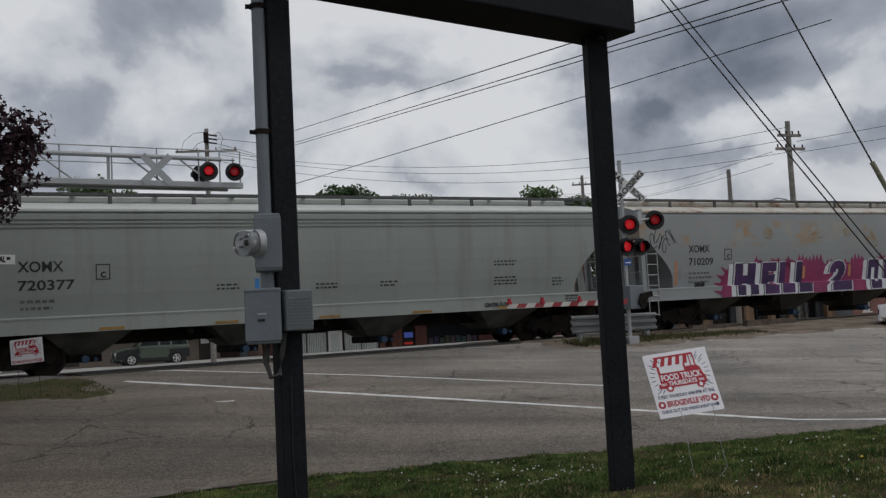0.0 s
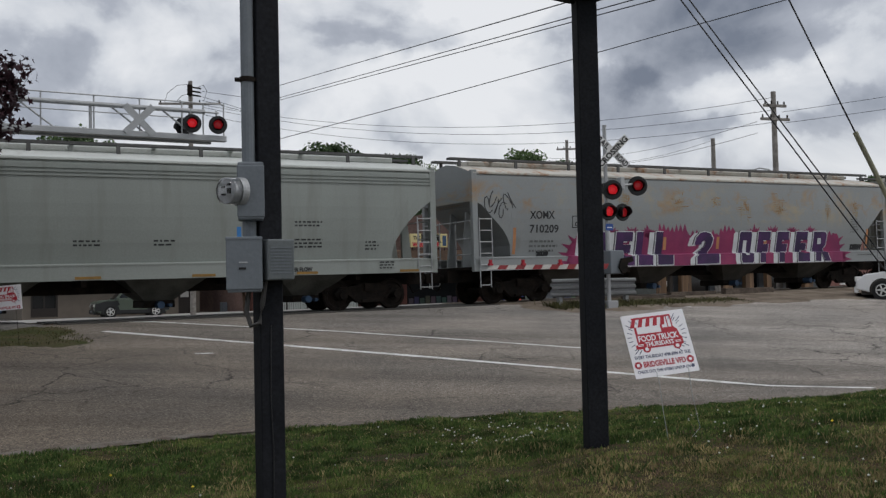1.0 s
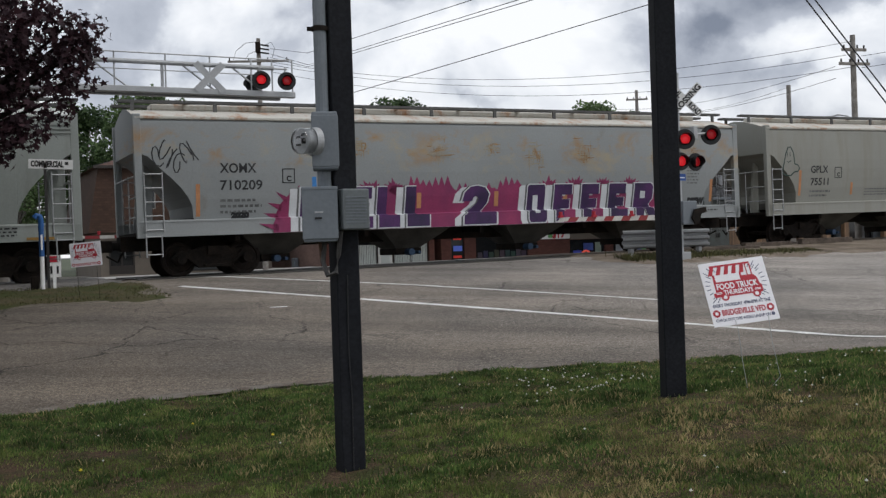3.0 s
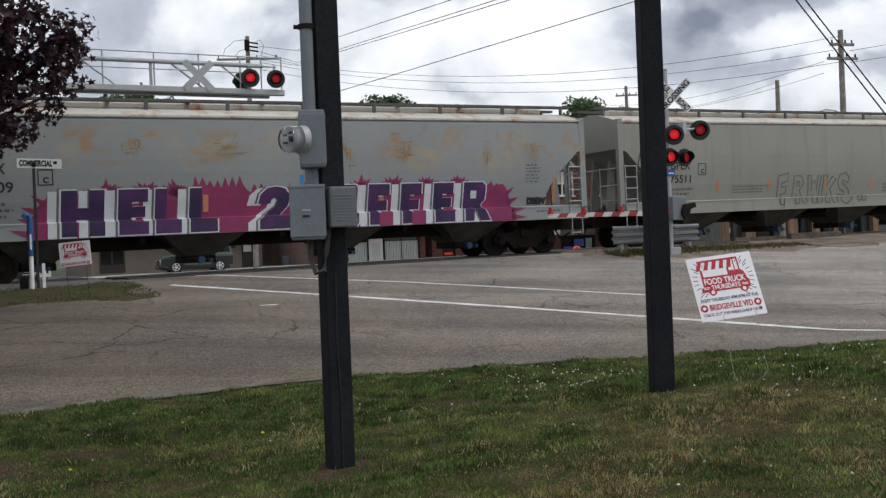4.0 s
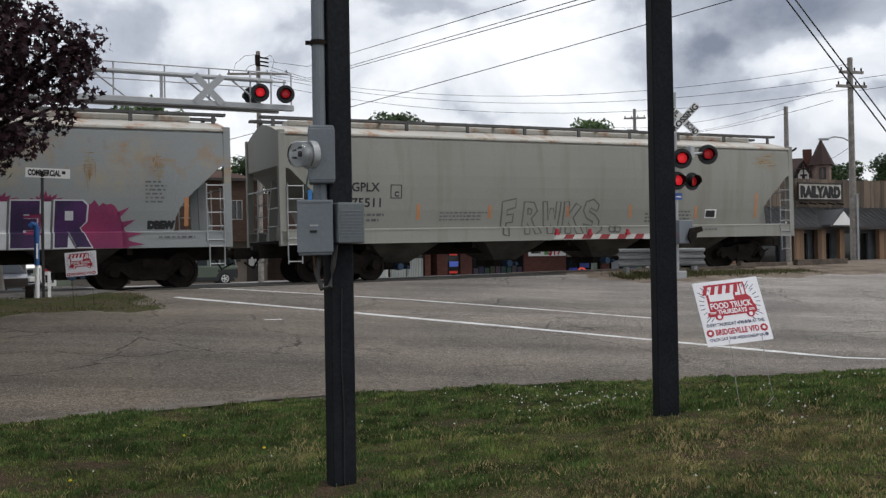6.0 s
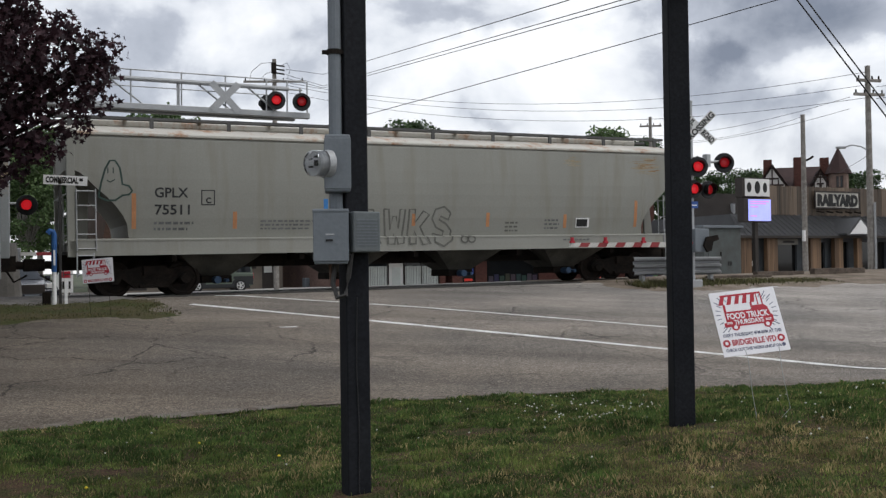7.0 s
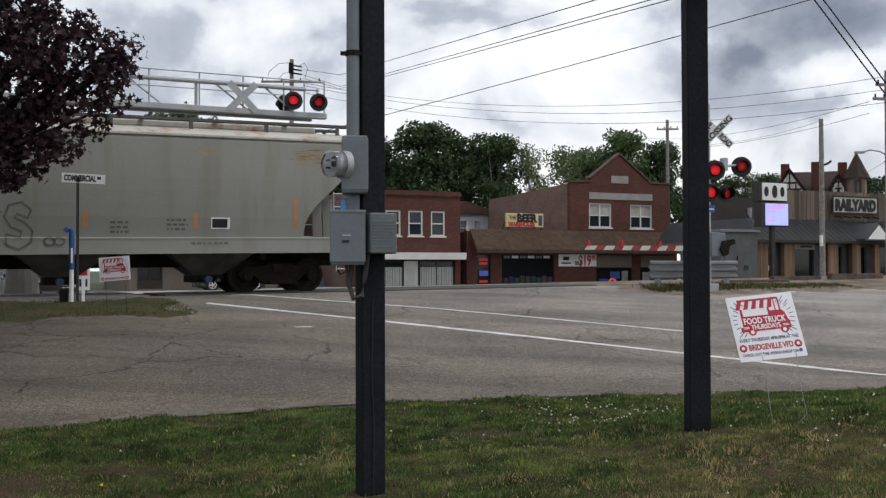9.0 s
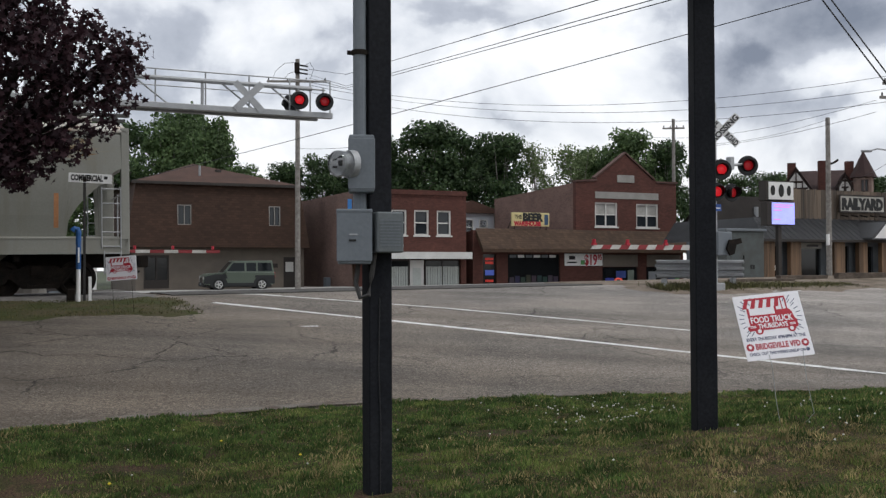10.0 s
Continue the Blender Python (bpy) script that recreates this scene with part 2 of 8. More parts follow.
GLASS_DARK = glass("dark_window_glass")
WIRE = mat("black_cable", (0.02, 0.02, 0.022), 0.6)

# ---- mesh helpers ----
def part(name, bm, material, parent=None, label="", smooth=False, m=None):
    me = bpy.data.meshes.new(name)
    bmesh.ops.recalc_face_normals(bm, faces=bm.faces)
    bm.to_mesh(me)
    bm.free()
    if smooth:
        me.polygons.foreach_set("use_smooth", [True] * len(me.polygons))
    for mm in (material if isinstance(material, (list, tuple)) else [material]):
        me.materials.append(mm)
    ob = new(name, me)
    if parent:
        ob.parent = parent
    if m is not None:
        ob.matrix_basis = m
    if label:
        tagged(ob, label)
    return ob


def thing(name, m, label, category, group="", kind=""):
    ob = new(name)
    ob.empty_display_size = 0.3
    ob.matrix_basis = m
    return tagged(ob, label, category, group, kind)


def box(bm, x0, x1, y0, y1, z0, z1, m=None, bevel=0.0, mi=0):
    vs = [bm.verts.new(p) for p in ((x0, y0, z0), (x1, y0, z0), (x1, y1, z0), (x0, y1, z0), (x0, y0, z1), (x1, y0, z1), (x1, y1, z1), (x0, y1, z1))]
    fs = [bm.faces.new([vs[i] for i in f]) for f in ((0, 3, 2, 1), (4, 5, 6, 7), (0, 1, 5, 4), (1, 2, 6, 5), (2, 3, 7, 6), (3, 0, 4, 7))]
    for f in fs:
        f.material_index = mi
    if bevel:
        es = list({e for f in fs for e in f.edges})
        out = bmesh.ops.bevel(bm, geom=es, offset=bevel, segments=2, affect="EDGES", profile=0.5)
        vs = list({v for f in out["faces"] for v in f.verts} | {v for v in vs if v.is_valid})
    if m is not None:
        bmesh.ops.transform(bm, matrix=m, verts=vs)
    return bm


def tube(bm, pts, r, seg=8, caps=True, r2=None):
    """A round bar along a line of points; r2: the radius at its far end."""
    pts = [Vector(p) for p in pts]
    rings = []
    for i, p in enumerate(pts):
        way = (pts[min(i + 1, len(pts) - 1)] - pts[max(i - 1, 0)]).normalized()
        side = way.orthogonal().normalized() if abs(way.z) > 0.95 else way.cross(Vector((0, 0, 1))).normalized()
        up = side.cross(way)
        rr = r if r2 is None else r + (r2 - r) * i / (len(pts) - 1)
        rings.append([bm.verts.new(p + rr * (math.cos(a) * side + math.sin(a) * up)) for a in [2 * math.pi * k / seg for k in range(seg)]])
    for a, b in zip(rings, rings[1:]):
        for k in range(seg):
            bm.faces.new((a[k], a[(k + 1) % seg], b[(k + 1) % seg], b[k]))
    if caps:
        bm.faces.new(rings[0][::-1])
        bm.faces.new(rings[-1])
    return bm


def bars(*ends, r=0.02, seg=6):
    bm = bmesh.new()
    for a, b in ends:
        tube(bm, (a, b), r, seg)
    return bm


def plate(bm, pts, y0, y1, mi=0):
    """A flat shape given in x and z, thick from y0 to y1."""
    a = [bm.verts.new((x, y0, z)) for x, z in pts]
    b = [bm.verts.new((x, y1, z)) for x, z in pts]
    fs = [bm.faces.new(a), bm.faces.new(b[::-1])]
    n = len(pts)
    fs += [bm.faces.new((a[i], b[i], b[(i + 1) % n], a[(i + 1) % n])) for i in range(n)]
    for f in fs:
        f.material_index = mi
    return bm


def lathe(bm, profile, seg=20, m=None):
    """A turned shape about y: profile of (y, radius)."""
    rings = []
    for y, r in profile:
        rings.append([bm.verts.new((r * math.cos(2 * math.pi * k / seg), y, r * math.sin(2 * math.pi * k / seg))) for k in range(seg)])
    for a, b in zip(rings, rings[1:]):
        for k in range(seg):
            bm.faces.new((a[k], a[(k + 1) % seg], b[(k + 1) % seg], b[k]))
    bm.faces.new(rings[0])
    bm.faces.new(rings[-1][::-1])
    if m is not None:
        bmesh.ops.transform(bm, matrix=m, verts=[v for r in rings for v in r])
    return bm


def B(*a, **k):
    return box(bmesh.new(), *a, **k)


def lettering(name, words, size, material, parent, m, width=None, bold=0.0, depth=0.002, spacing=1.0, label="", align="LEFT", shear=0.0):
    """Raised letters in x and z, facing -y, with their lower left (or centre) at m. width: squeezed or stretched to it."""
    cu = bpy.data.curves.new(name, "FONT")
    cu.body, cu.size, cu.extrude, cu.offset, cu.space_character, cu.align_x, cu.shear = words, size, depth, bold, spacing, "LEFT", shear
    cu.resolution_u = 3
    tmp = new(name, cu)
    bpy.context.view_layer.update()
    me = bpy.data.meshes.new_from_object(tmp.evaluated_get(bpy.context.evaluated_depsgraph_get()))
    bpy.data.objects.remove(tmp)
    xs = [v.co.x for v in me.vertices]
    x0, x1 = min(xs), max(xs)
    k = width / (x1 - x0) if width else 1.0
    shift = -x0 if align == "LEFT" else -(x0 + x1) / 2
    me.transform(Matrix.Rotation(radians(90), 4, "X") @ Matrix.Diagonal((k, 1, 1, 1)) @ Matrix.Translation((shift, 0, 0)))
    me.materials.clear()
    me.materials.append(material)
    ob = new(name, me)
    ob.parent = parent
    ob.matrix_basis = m
    return tagged(ob, label) if label else ob


# ---- plan: the railway runs at 31 degrees; u goes along it, v across it ----
TURN = radians(31.0)
TR = Matrix.Rotation(TURN, 4, "Z")
CU, SU = math.cos(TURN), math.sin(TURN)
TRACK_V = 28.33
GRADE = 0.0108


def smooth01(a, b, x):
    t = np.clip((x - a) / (b - a), 0, 1)
    return t * t * (3 - 2 * t)


def level(x, y):
    """The height of the ground: a lawn that rises to the right, a road that climbs to the crossing and falls to the street behind."""
    u, v = CU * x + SU * y, -SU * x + CU * y
    near = 0.06 * np.clip(u - 3.4, -7, 5) * (1 - smooth01(7.0, 10.5, v))
    drop = -0.12 * smooth01(6, 10, v)
    far = np.interp(v, [12, 26, 30.6, 40, 60], [0, 1.15, 1.15, 0.62, 0.45]) + GRADE * np.clip(u - 11.9, -60, 60) * smooth01(12, 26, v)
    return near + drop + far


def at_uv(u, v, dz=0.0, rz=0.0):
    """A pose on the ground at u, v, turned with the railway."""
    x, y = CU * u - SU * v, SU * u + CU * v
    return Matrix.Translation((x, y, float(level(x, y)) + dz)) @ Matrix.Rotation(TURN + radians(rz), 4, "Z")


def at_xy(x, y, dz=0.0, rz=0.0):
    return Matrix.Translation((x, y, float(level(x, y)) + dz)) @ Matrix.Rotation(radians(rz), 4, "Z")


def rail_z(u):
    return 1.05 + GRADE * (u - 11.9)

# ---- ground, road, lawn ----
def sheet(name, us, vs, height, material, uv=True):
    """A gridded sheet over the plan; height(x, y) gives its level."""
    U, V = np.meshgrid(us, vs, indexing="ij")
    X, Y = (CU * U - SU * V, SU * U + CU * V) if uv else (U, V)
    Z = height(X, Y)
    pts = np.stack([X, Y, Z], -1).reshape(-1, 3)
    nv = len(vs)
    i = np.arange(len(us) - 1)[:, None] * nv + np.arange(nv - 1)[None, :]
    i = i.ravel()
    faces = np.stack([i, i + nv, i + nv + 1, i + 1], -1)
    me = bpy.data.meshes.new(name)
    me.from_pydata(pts.tolist(), [], faces.tolist())
    me.polygons.foreach_set("use_smooth", [True] * len(me.polygons))
    me.materials.append(material)
    return new(name, me)


def asphalt_mat():
    m = mat("worn_asphalt", (0.202, 0.170, 0.138), 0.95, spec=0.15, var=0.6, scale=0.3, fine=55, bump=0.5, second=(0.128, 0.113, 0.098))
    n, l = m.node_tree.nodes, m.node_tree.links
    b = n["Principled BSDF"]
    base = b.inputs["Base Color"].links[0].from_socket
    tc = n.new("ShaderNodeTexCoord")
    wob = n.new("ShaderNodeTexNoise")
    wob.inputs["Scale"].default_value, wob.inputs["Detail"].default_value = 0.7, 5
    l.new(tc.outputs["Object"], wob.inputs["Vector"])
    add = n.new("ShaderNodeVectorMath")
    add.operation = "MULTIPLY_ADD"
    add.inputs[1].default_value = (1.6, 1.6, 1.6)
    l.new(wob.outputs["Color"], add.inputs[0])
    l.new(tc.outputs["Object"], add.inputs[2])
    cell = n.new("ShaderNodeTexVoronoi")
    cell.feature = "DISTANCE_TO_EDGE"
    cell.inputs["Scale"].default_value = 0.42
    l.new(add.outputs["Vector"], cell.inputs["Vector"])
    thin = n.new("ShaderNodeMapRange")
    thin.inputs["From Min"].default_value, thin.inputs["From Max"].default_value = 0.0, 0.016
    thin.inputs["To Min"].default_value, thin.inputs["To Max"].default_value = 0.9, 0.0
    l.new(cell.outputs["Distance"], thin.inputs["Value"])
    gate = n.new("ShaderNodeTexNoise")
    gate.inputs["Scale"].default_value = 0.16
    l.new(tc.outputs["Object"], gate.inputs["Vector"])
    gr = n.new("ShaderNodeMapRange")
    gr.inputs["From Min"].default_value, gr.inputs["From Max"].default_value = 0.46, 0.56
    l.new(gate.outputs["Fac"], gr.inputs["Value"])
    both = n.new("ShaderNodeMath")
    both.operation = "MULTIPLY"
    l.new(thin.outputs["Result"], both.inputs[0])
    l.new(gr.outputs["Result"], both.inputs[1])
    mx = n.new("ShaderNodeMix")
    mx.data_type = "RGBA"
    mx.inputs["B"].default_value = (0.022, 0.02, 0.018, 1)
    l.new(both.outputs["Value"], mx.inputs["Factor"])
    l.new(base, mx.inputs["A"])
    # pale aggregate showing through
    speck = n.new("ShaderNodeTexVoronoi")
    speck.inputs["Scale"].default_value = 24
    l.new(tc.outputs["Object"], speck.inputs["Vector"])
    sp = n.new("ShaderNodeMapRange")
    sp.inputs["From Min"].default_value, sp.inputs["From Max"].default_value = 0.10, 0.34
    sp.inputs["To Min"].default_value, sp.inputs["To Max"].default_value = 0.75, 0.0
    l.new(speck.outputs["Distance"], sp.inputs["Value"])
    mx2 = n.new("ShaderNodeMix")
    mx2.data_type = "RGBA"
    mx2.inputs["B"].default_value = (0.36, 0.33, 0.29, 1)
    l.new(sp.outputs["Result"], mx2.inputs["Factor"])
    l.new(mx.outputs["Result"], mx2.inputs["A"])
    # loose pale and dark stones, few and larger
    stone = n.new("ShaderNodeTexVoronoi")
    stone.inputs["Scale"].default_value = 30
    l.new(tc.outputs["Object"], stone.inputs["Vector"])
    bits = n.new("ShaderNodeSeparateColor")
    l.new(stone.outputs["Color"], bits.inputs["Color"])
    lot = n.new("ShaderNodeMapRange")
    lot.inputs["To Min"].default_value, lot.inputs["To Max"].default_value = 0.72, 1.28
    l.new(bits.outputs["Red"], lot.inputs["Value"])
    # light and shade put into the colour: darker at near left, paler towards the crossing
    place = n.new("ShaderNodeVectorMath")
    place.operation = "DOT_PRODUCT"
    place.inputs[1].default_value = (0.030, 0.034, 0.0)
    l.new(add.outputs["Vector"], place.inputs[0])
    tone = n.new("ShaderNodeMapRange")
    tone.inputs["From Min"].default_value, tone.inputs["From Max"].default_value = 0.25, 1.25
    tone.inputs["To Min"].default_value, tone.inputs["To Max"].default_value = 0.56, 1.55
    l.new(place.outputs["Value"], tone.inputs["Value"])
    # long worn bands along the traffic
    lane = n.new("ShaderNodeMapping")
    lane.inputs["Rotation"].default_value = (0, 0, radians(25))
    lane.inputs["Scale"].default_value = (0.05, 0.75, 1.0)
    l.new(tc.outputs["Object"], lane.inputs["Vector"])
    worn = n.new("ShaderNodeTexNoise")
    worn.inputs["Scale"].default_value, worn.inputs["Detail"].default_value = 1.3, 6
    l.new(lane.outputs["Vector"], worn.inputs["Vector"])
    wr = n.new("ShaderNodeMapRange")
    wr.inputs["From Min"].default_value, wr.inputs["From Max"].default_value = 0.35, 0.65
    wr.inputs["To Min"].default_value, wr.inputs["To Max"].default_value = 0.80, 1.18
    l.new(worn.outputs["Fac"], wr.inputs["Value"])
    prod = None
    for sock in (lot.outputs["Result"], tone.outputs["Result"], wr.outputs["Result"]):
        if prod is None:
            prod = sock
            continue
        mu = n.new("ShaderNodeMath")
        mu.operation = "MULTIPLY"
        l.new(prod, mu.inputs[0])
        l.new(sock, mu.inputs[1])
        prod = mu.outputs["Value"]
    # the painted gradient also runs from browner at near left to greyer far right
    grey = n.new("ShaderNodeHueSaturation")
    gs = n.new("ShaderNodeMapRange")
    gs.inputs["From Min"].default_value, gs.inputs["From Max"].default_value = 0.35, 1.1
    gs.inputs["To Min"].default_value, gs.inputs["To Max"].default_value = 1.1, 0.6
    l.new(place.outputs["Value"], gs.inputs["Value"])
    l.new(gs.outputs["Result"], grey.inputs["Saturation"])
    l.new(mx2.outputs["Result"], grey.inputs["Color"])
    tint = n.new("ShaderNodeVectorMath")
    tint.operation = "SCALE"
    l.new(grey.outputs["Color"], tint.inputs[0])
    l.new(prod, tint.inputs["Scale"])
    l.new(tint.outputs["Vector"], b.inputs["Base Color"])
    return m


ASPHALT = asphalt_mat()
GRAVEL = mat("brown_grey_gravel", (0.22, 0.182, 0.145), 0.95, spec=0.15, var=0.35, scale=1.2, fine=28, bump=0.5, second=(0.12, 0.095, 0.072))
TURF = mat("turf_soil", (0.040, 0.048, 0.018), 0.95, spec=0.05, var=0.75, scale=5.0, fine=60, bump=1.0, second=(0.080, 0.053, 0.036), patch=0.5)
FIELD = mat("far_ground", (0.07, 0.085, 0.045), 0.95, var=0.3, scale=0.1, fine=2)

far_axis = np.concatenate([[-2500, -900, -300, -140], np.arange(-80, 131, 3.0), [170, 320, 900, 2500]])
tagged(sheet("ground", far_axis, far_axis, lambda x, y: level(x, y) - 0.07, FIELD), "wide flat ground with thin grass and soil", "ground", kind="structure")
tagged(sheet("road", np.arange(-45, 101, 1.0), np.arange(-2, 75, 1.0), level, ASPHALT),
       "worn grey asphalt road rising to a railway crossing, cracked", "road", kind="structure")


def edge_y(x):
    """Where the lawn ends at the road."""
    return 13.75 + 0.3 * x - np.where(x < 0, 0.0497, 0.010) * x * x


def lawn_sheet():
    xs = np.arange(-13, 17.01, 0.35)
    ts = np.linspace(0, 1, 56)
    X = np.repeat(xs[:, None], len(ts), 1)
    e = edge_y(X) + 0.10 * np.sin(X * 2.3) + 0.06 * np.sin(X * 6.1 + 1)
    Y = -9 + (e + 9) * ts[None, :]
    lip = np.where(ts[None, :] >= 1, -0.03, 0.035 + 0.02 * np.sin(X * 3.1) * np.sin(Y * 2.7))
    Z = level(X, Y) + lip
    pts = np.stack([X, Y, Z], -1).reshape(-1, 3)
    nv = len(ts)
    i = (np.arange(len(xs) - 1)[:, None] * nv + np.arange(nv - 1)[None, :]).ravel()
    me = bpy.data.meshes.new("lawn")
    me.from_pydata(pts.tolist(), [], np.stack([i, i + nv, i + nv + 1, i + 1], -1).tolist())
    me.polygons.foreach_set("use_smooth", [True] * len(me.polygons))
    me.materials.append(TURF)
    return tagged(new("lawn", me), "patchy lawn, green with straw-coloured dry areas", "lawn", kind="structure")


lawn_sheet()


def strip(name, pts, material, label, dz=0.006, thick=0.0, cat="marking"):
    """A band on the ground between pairs of plan points (x, y, half width)."""
    bm = bmesh.new()
    out = []
    for (x0, y0, w0), (x1, y1, w1) in zip(pts, pts[1:]):
        n = max(2, int(math.hypot(x1 - x0, y1 - y0) / 0.6))
        for k in range(n + (1 if (x1, y1, w1) == pts[-1] else 0)):
            t = k / n
            x, y, w = x0 + (x1 - x0) * t, y0 + (y1 - y0) * t, w0 + (w1 - w0) * t
            s = Vector((-(y1 - y0), x1 - x0, 0)).normalized() * w * (1 + 0.12 * math.sin(7 * k))
            out.append([bm.verts.new((x + s.x * q, y + s.y * q, float(level(x + s.x * q, y + s.y * q)) + dz)) for q in (-1, 1)])
    for a, b in zip(out, out[1:]):
        bm.faces.new((a[0], b[0], b[1], a[1]))
    ob = part(name, bm, material)
    return tagged(ob, label, cat, kind="structure")


PAINT_LINE = mat("worn_road_paint", (0.68, 0.68, 0.66), 0.9, var=0.3, scale=3.5, fine=45, second=(0.33, 0.315, 0.295), patch=0.40)
strip("road_line_1", [(-7.95, 23.65, 0.10), (-1.96, 20.72, 0.10), (5.45, 17.2, 0.09), (14.0, 13.1, 0.09)], PAINT_LINE, "worn white edge line painted on the asphalt")
strip("road_line_2", [(-8.1, 26.0, 0.07), (-2.5, 24.1, 0.07), (2.95, 21.7, 0.07)], PAINT_LINE, "thin worn white line painted on the asphalt")

strip("road_line_6", [(6.2, 31.6, 0.06), (7.6, 31.7, 0.06)], PAINT_LINE, "short worn white mark before the railway")
strip("road_line_5", [(-4.92, 19.95, 0.045), (-4.6, 20.1, 0.045)], PAINT_LINE, "short scuffed white mark on the asphalt")


def verge(name, us, vs, material, label, height, cat):
    return tagged(sheet(name, us, vs, lambda x, y: level(x, y) + height(x, y), material), label, cat, kind="structure")


def edged(u0, u1, v0, v1, h, wob=0.15):
    def f(x, y):
        u, v = CU * x + SU * y, -SU * x + CU * y
        a = wob * np.sin(u * 1.9) + wob * 0.6 * np.sin(u * 4.7 + 2)
        b = wob * np.sin(v * 2.3 + 1)
        inside = np.minimum(np.minimum(u - u0 + b, u1 - u + b), np.minimum(v - v0 + a, v1 - v + a))
        return np.clip(inside * 0.25, -0.04, h)
    return f

# ---- railway ----
def rail_line():
    us = np.arange(-60, 121, 4.0)
    for k, off in enumerate((-0.76, 0.76)):
        bm = bmesh.new()
        rings = []
        for u in us:
            c = [(-0.036, 0.0), (0.036, 0.0), (0.036, -0.04), (0.012, -0.05), (0.012, -0.12), (0.07, -0.15), (-0.07, -0.15), (-0.012, -0.12), (-0.012, -0.05), (-0.036, -0.04)]
            rings.append([bm.verts.new((CU * u - SU * (TRACK_V + off + a), SU * u + CU * (TRACK_V + off + a), rail_z(u) + z)) for a, z in c])
        for a, b in zip(rings, rings[1:]):
            for i in range(len(a)):
                bm.faces.new((a[i], a[(i + 1) % len(a)], b[(i + 1) % len(a)], b[i]))
        tagged(part("rail", bm, RUSTY_STEEL), "rusty steel rail with a worn running surface", "rail", "rails of the railway", "structure")


rail_line()

RAILCAR_GREY = streaked("railcar_grey_paint", (0.265, 0.282, 0.284), (0.20, 0.185, 0.16), 0.02, 0.35, 0.25)
RAILCAR_PALE = streaked("railcar_pale_paint", (0.270, 0.270, 0.241), (0.226, 0.218, 0.184), 0.10, 0.6, 0.06)
RAILCAR_GREEN = streaked("railcar_greenish_paint", (0.272, 0.296, 0.278), (0.22, 0.235, 0.214), 0.10, 0.6, 0.06)
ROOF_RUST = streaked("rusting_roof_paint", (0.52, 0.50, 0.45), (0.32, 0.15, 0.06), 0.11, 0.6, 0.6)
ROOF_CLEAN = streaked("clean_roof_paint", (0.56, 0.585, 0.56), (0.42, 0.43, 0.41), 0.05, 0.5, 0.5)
rust_band(RAILCAR_GREY, (0.34, 0.18, 0.05), 2.8, 4.0, 0.115, 0.65)
rust_band(RAILCAR_GREY, (0.36, 0.30, 0.20), 2.3, 4.1, 0.08, 0.5)
rust_band(RAILCAR_PALE, (0.24, 0.225, 0.18), 1.5, 4.1, 0.02, 0.4)
ORANGE_STRIP = mat("faded_orange_marking", (0.52, 0.24, 0.11), 0.7, var=0.15)
YELLOW_STRIP = mat("yellow_reflector", (0.30, 0.17, 0.04), 0.6)
INK = mat("faded_black_stencil", (0.035, 0.037, 0.04), 0.8, var=0.3, fine=60)
FAINT_INK = mat("grey_stencil", (0.16, 0.165, 0.165), 0.8, var=0.3)
MAGENTA = mat("magenta_spray_paint", (0.27, 0.033, 0.105), 0.6, var=0.2, scale=1.2, second=(0.19, 0.026, 0.09))
PURPLE = mat("dark_purple_spray_paint", (0.026, 0.016, 0.055), 0.6, var=0.25, scale=1.5, second=(0.07, 0.02, 0.10))
SPRAY_WHITE = mat("white_spray_paint", (0.62, 0.64, 0.66), 0.6, var=0.1)
SPRAY_GREY = mat("thin_grey_spray_paint", (0.145, 0.145, 0.128), 0.7, var=0.2)
RUST_STAIN = mat("rust_stain", (0.24, 0.135, 0.055), 0.85, var=0.3, scale=3, second=(0.30, 0.205, 0.115))
RUST_PALE = mat("pale_rust_stain", (0.285, 0.235, 0.155), 0.85, var=0.2, scale=3, second=(0.29, 0.275, 0.235))
BLUE_PAINT = mat("blue_gate_paint", (0.04, 0.085, 0.16), 0.6, var=0.2)
SIDE_Y = -1.604


def half_width(z):
    return float(np.interp(z, [1.3, 1.6, 2.0, 2.4, 2.8, 3.2, 4.0, 4.05, 4.18, 4.34, 4.5, 4.56], [1.37, 1.43, 1.505, 1.555, 1.588, 1.60, 1.58, 1.575, 1.50, 1.05, 0.45, 0.0]))


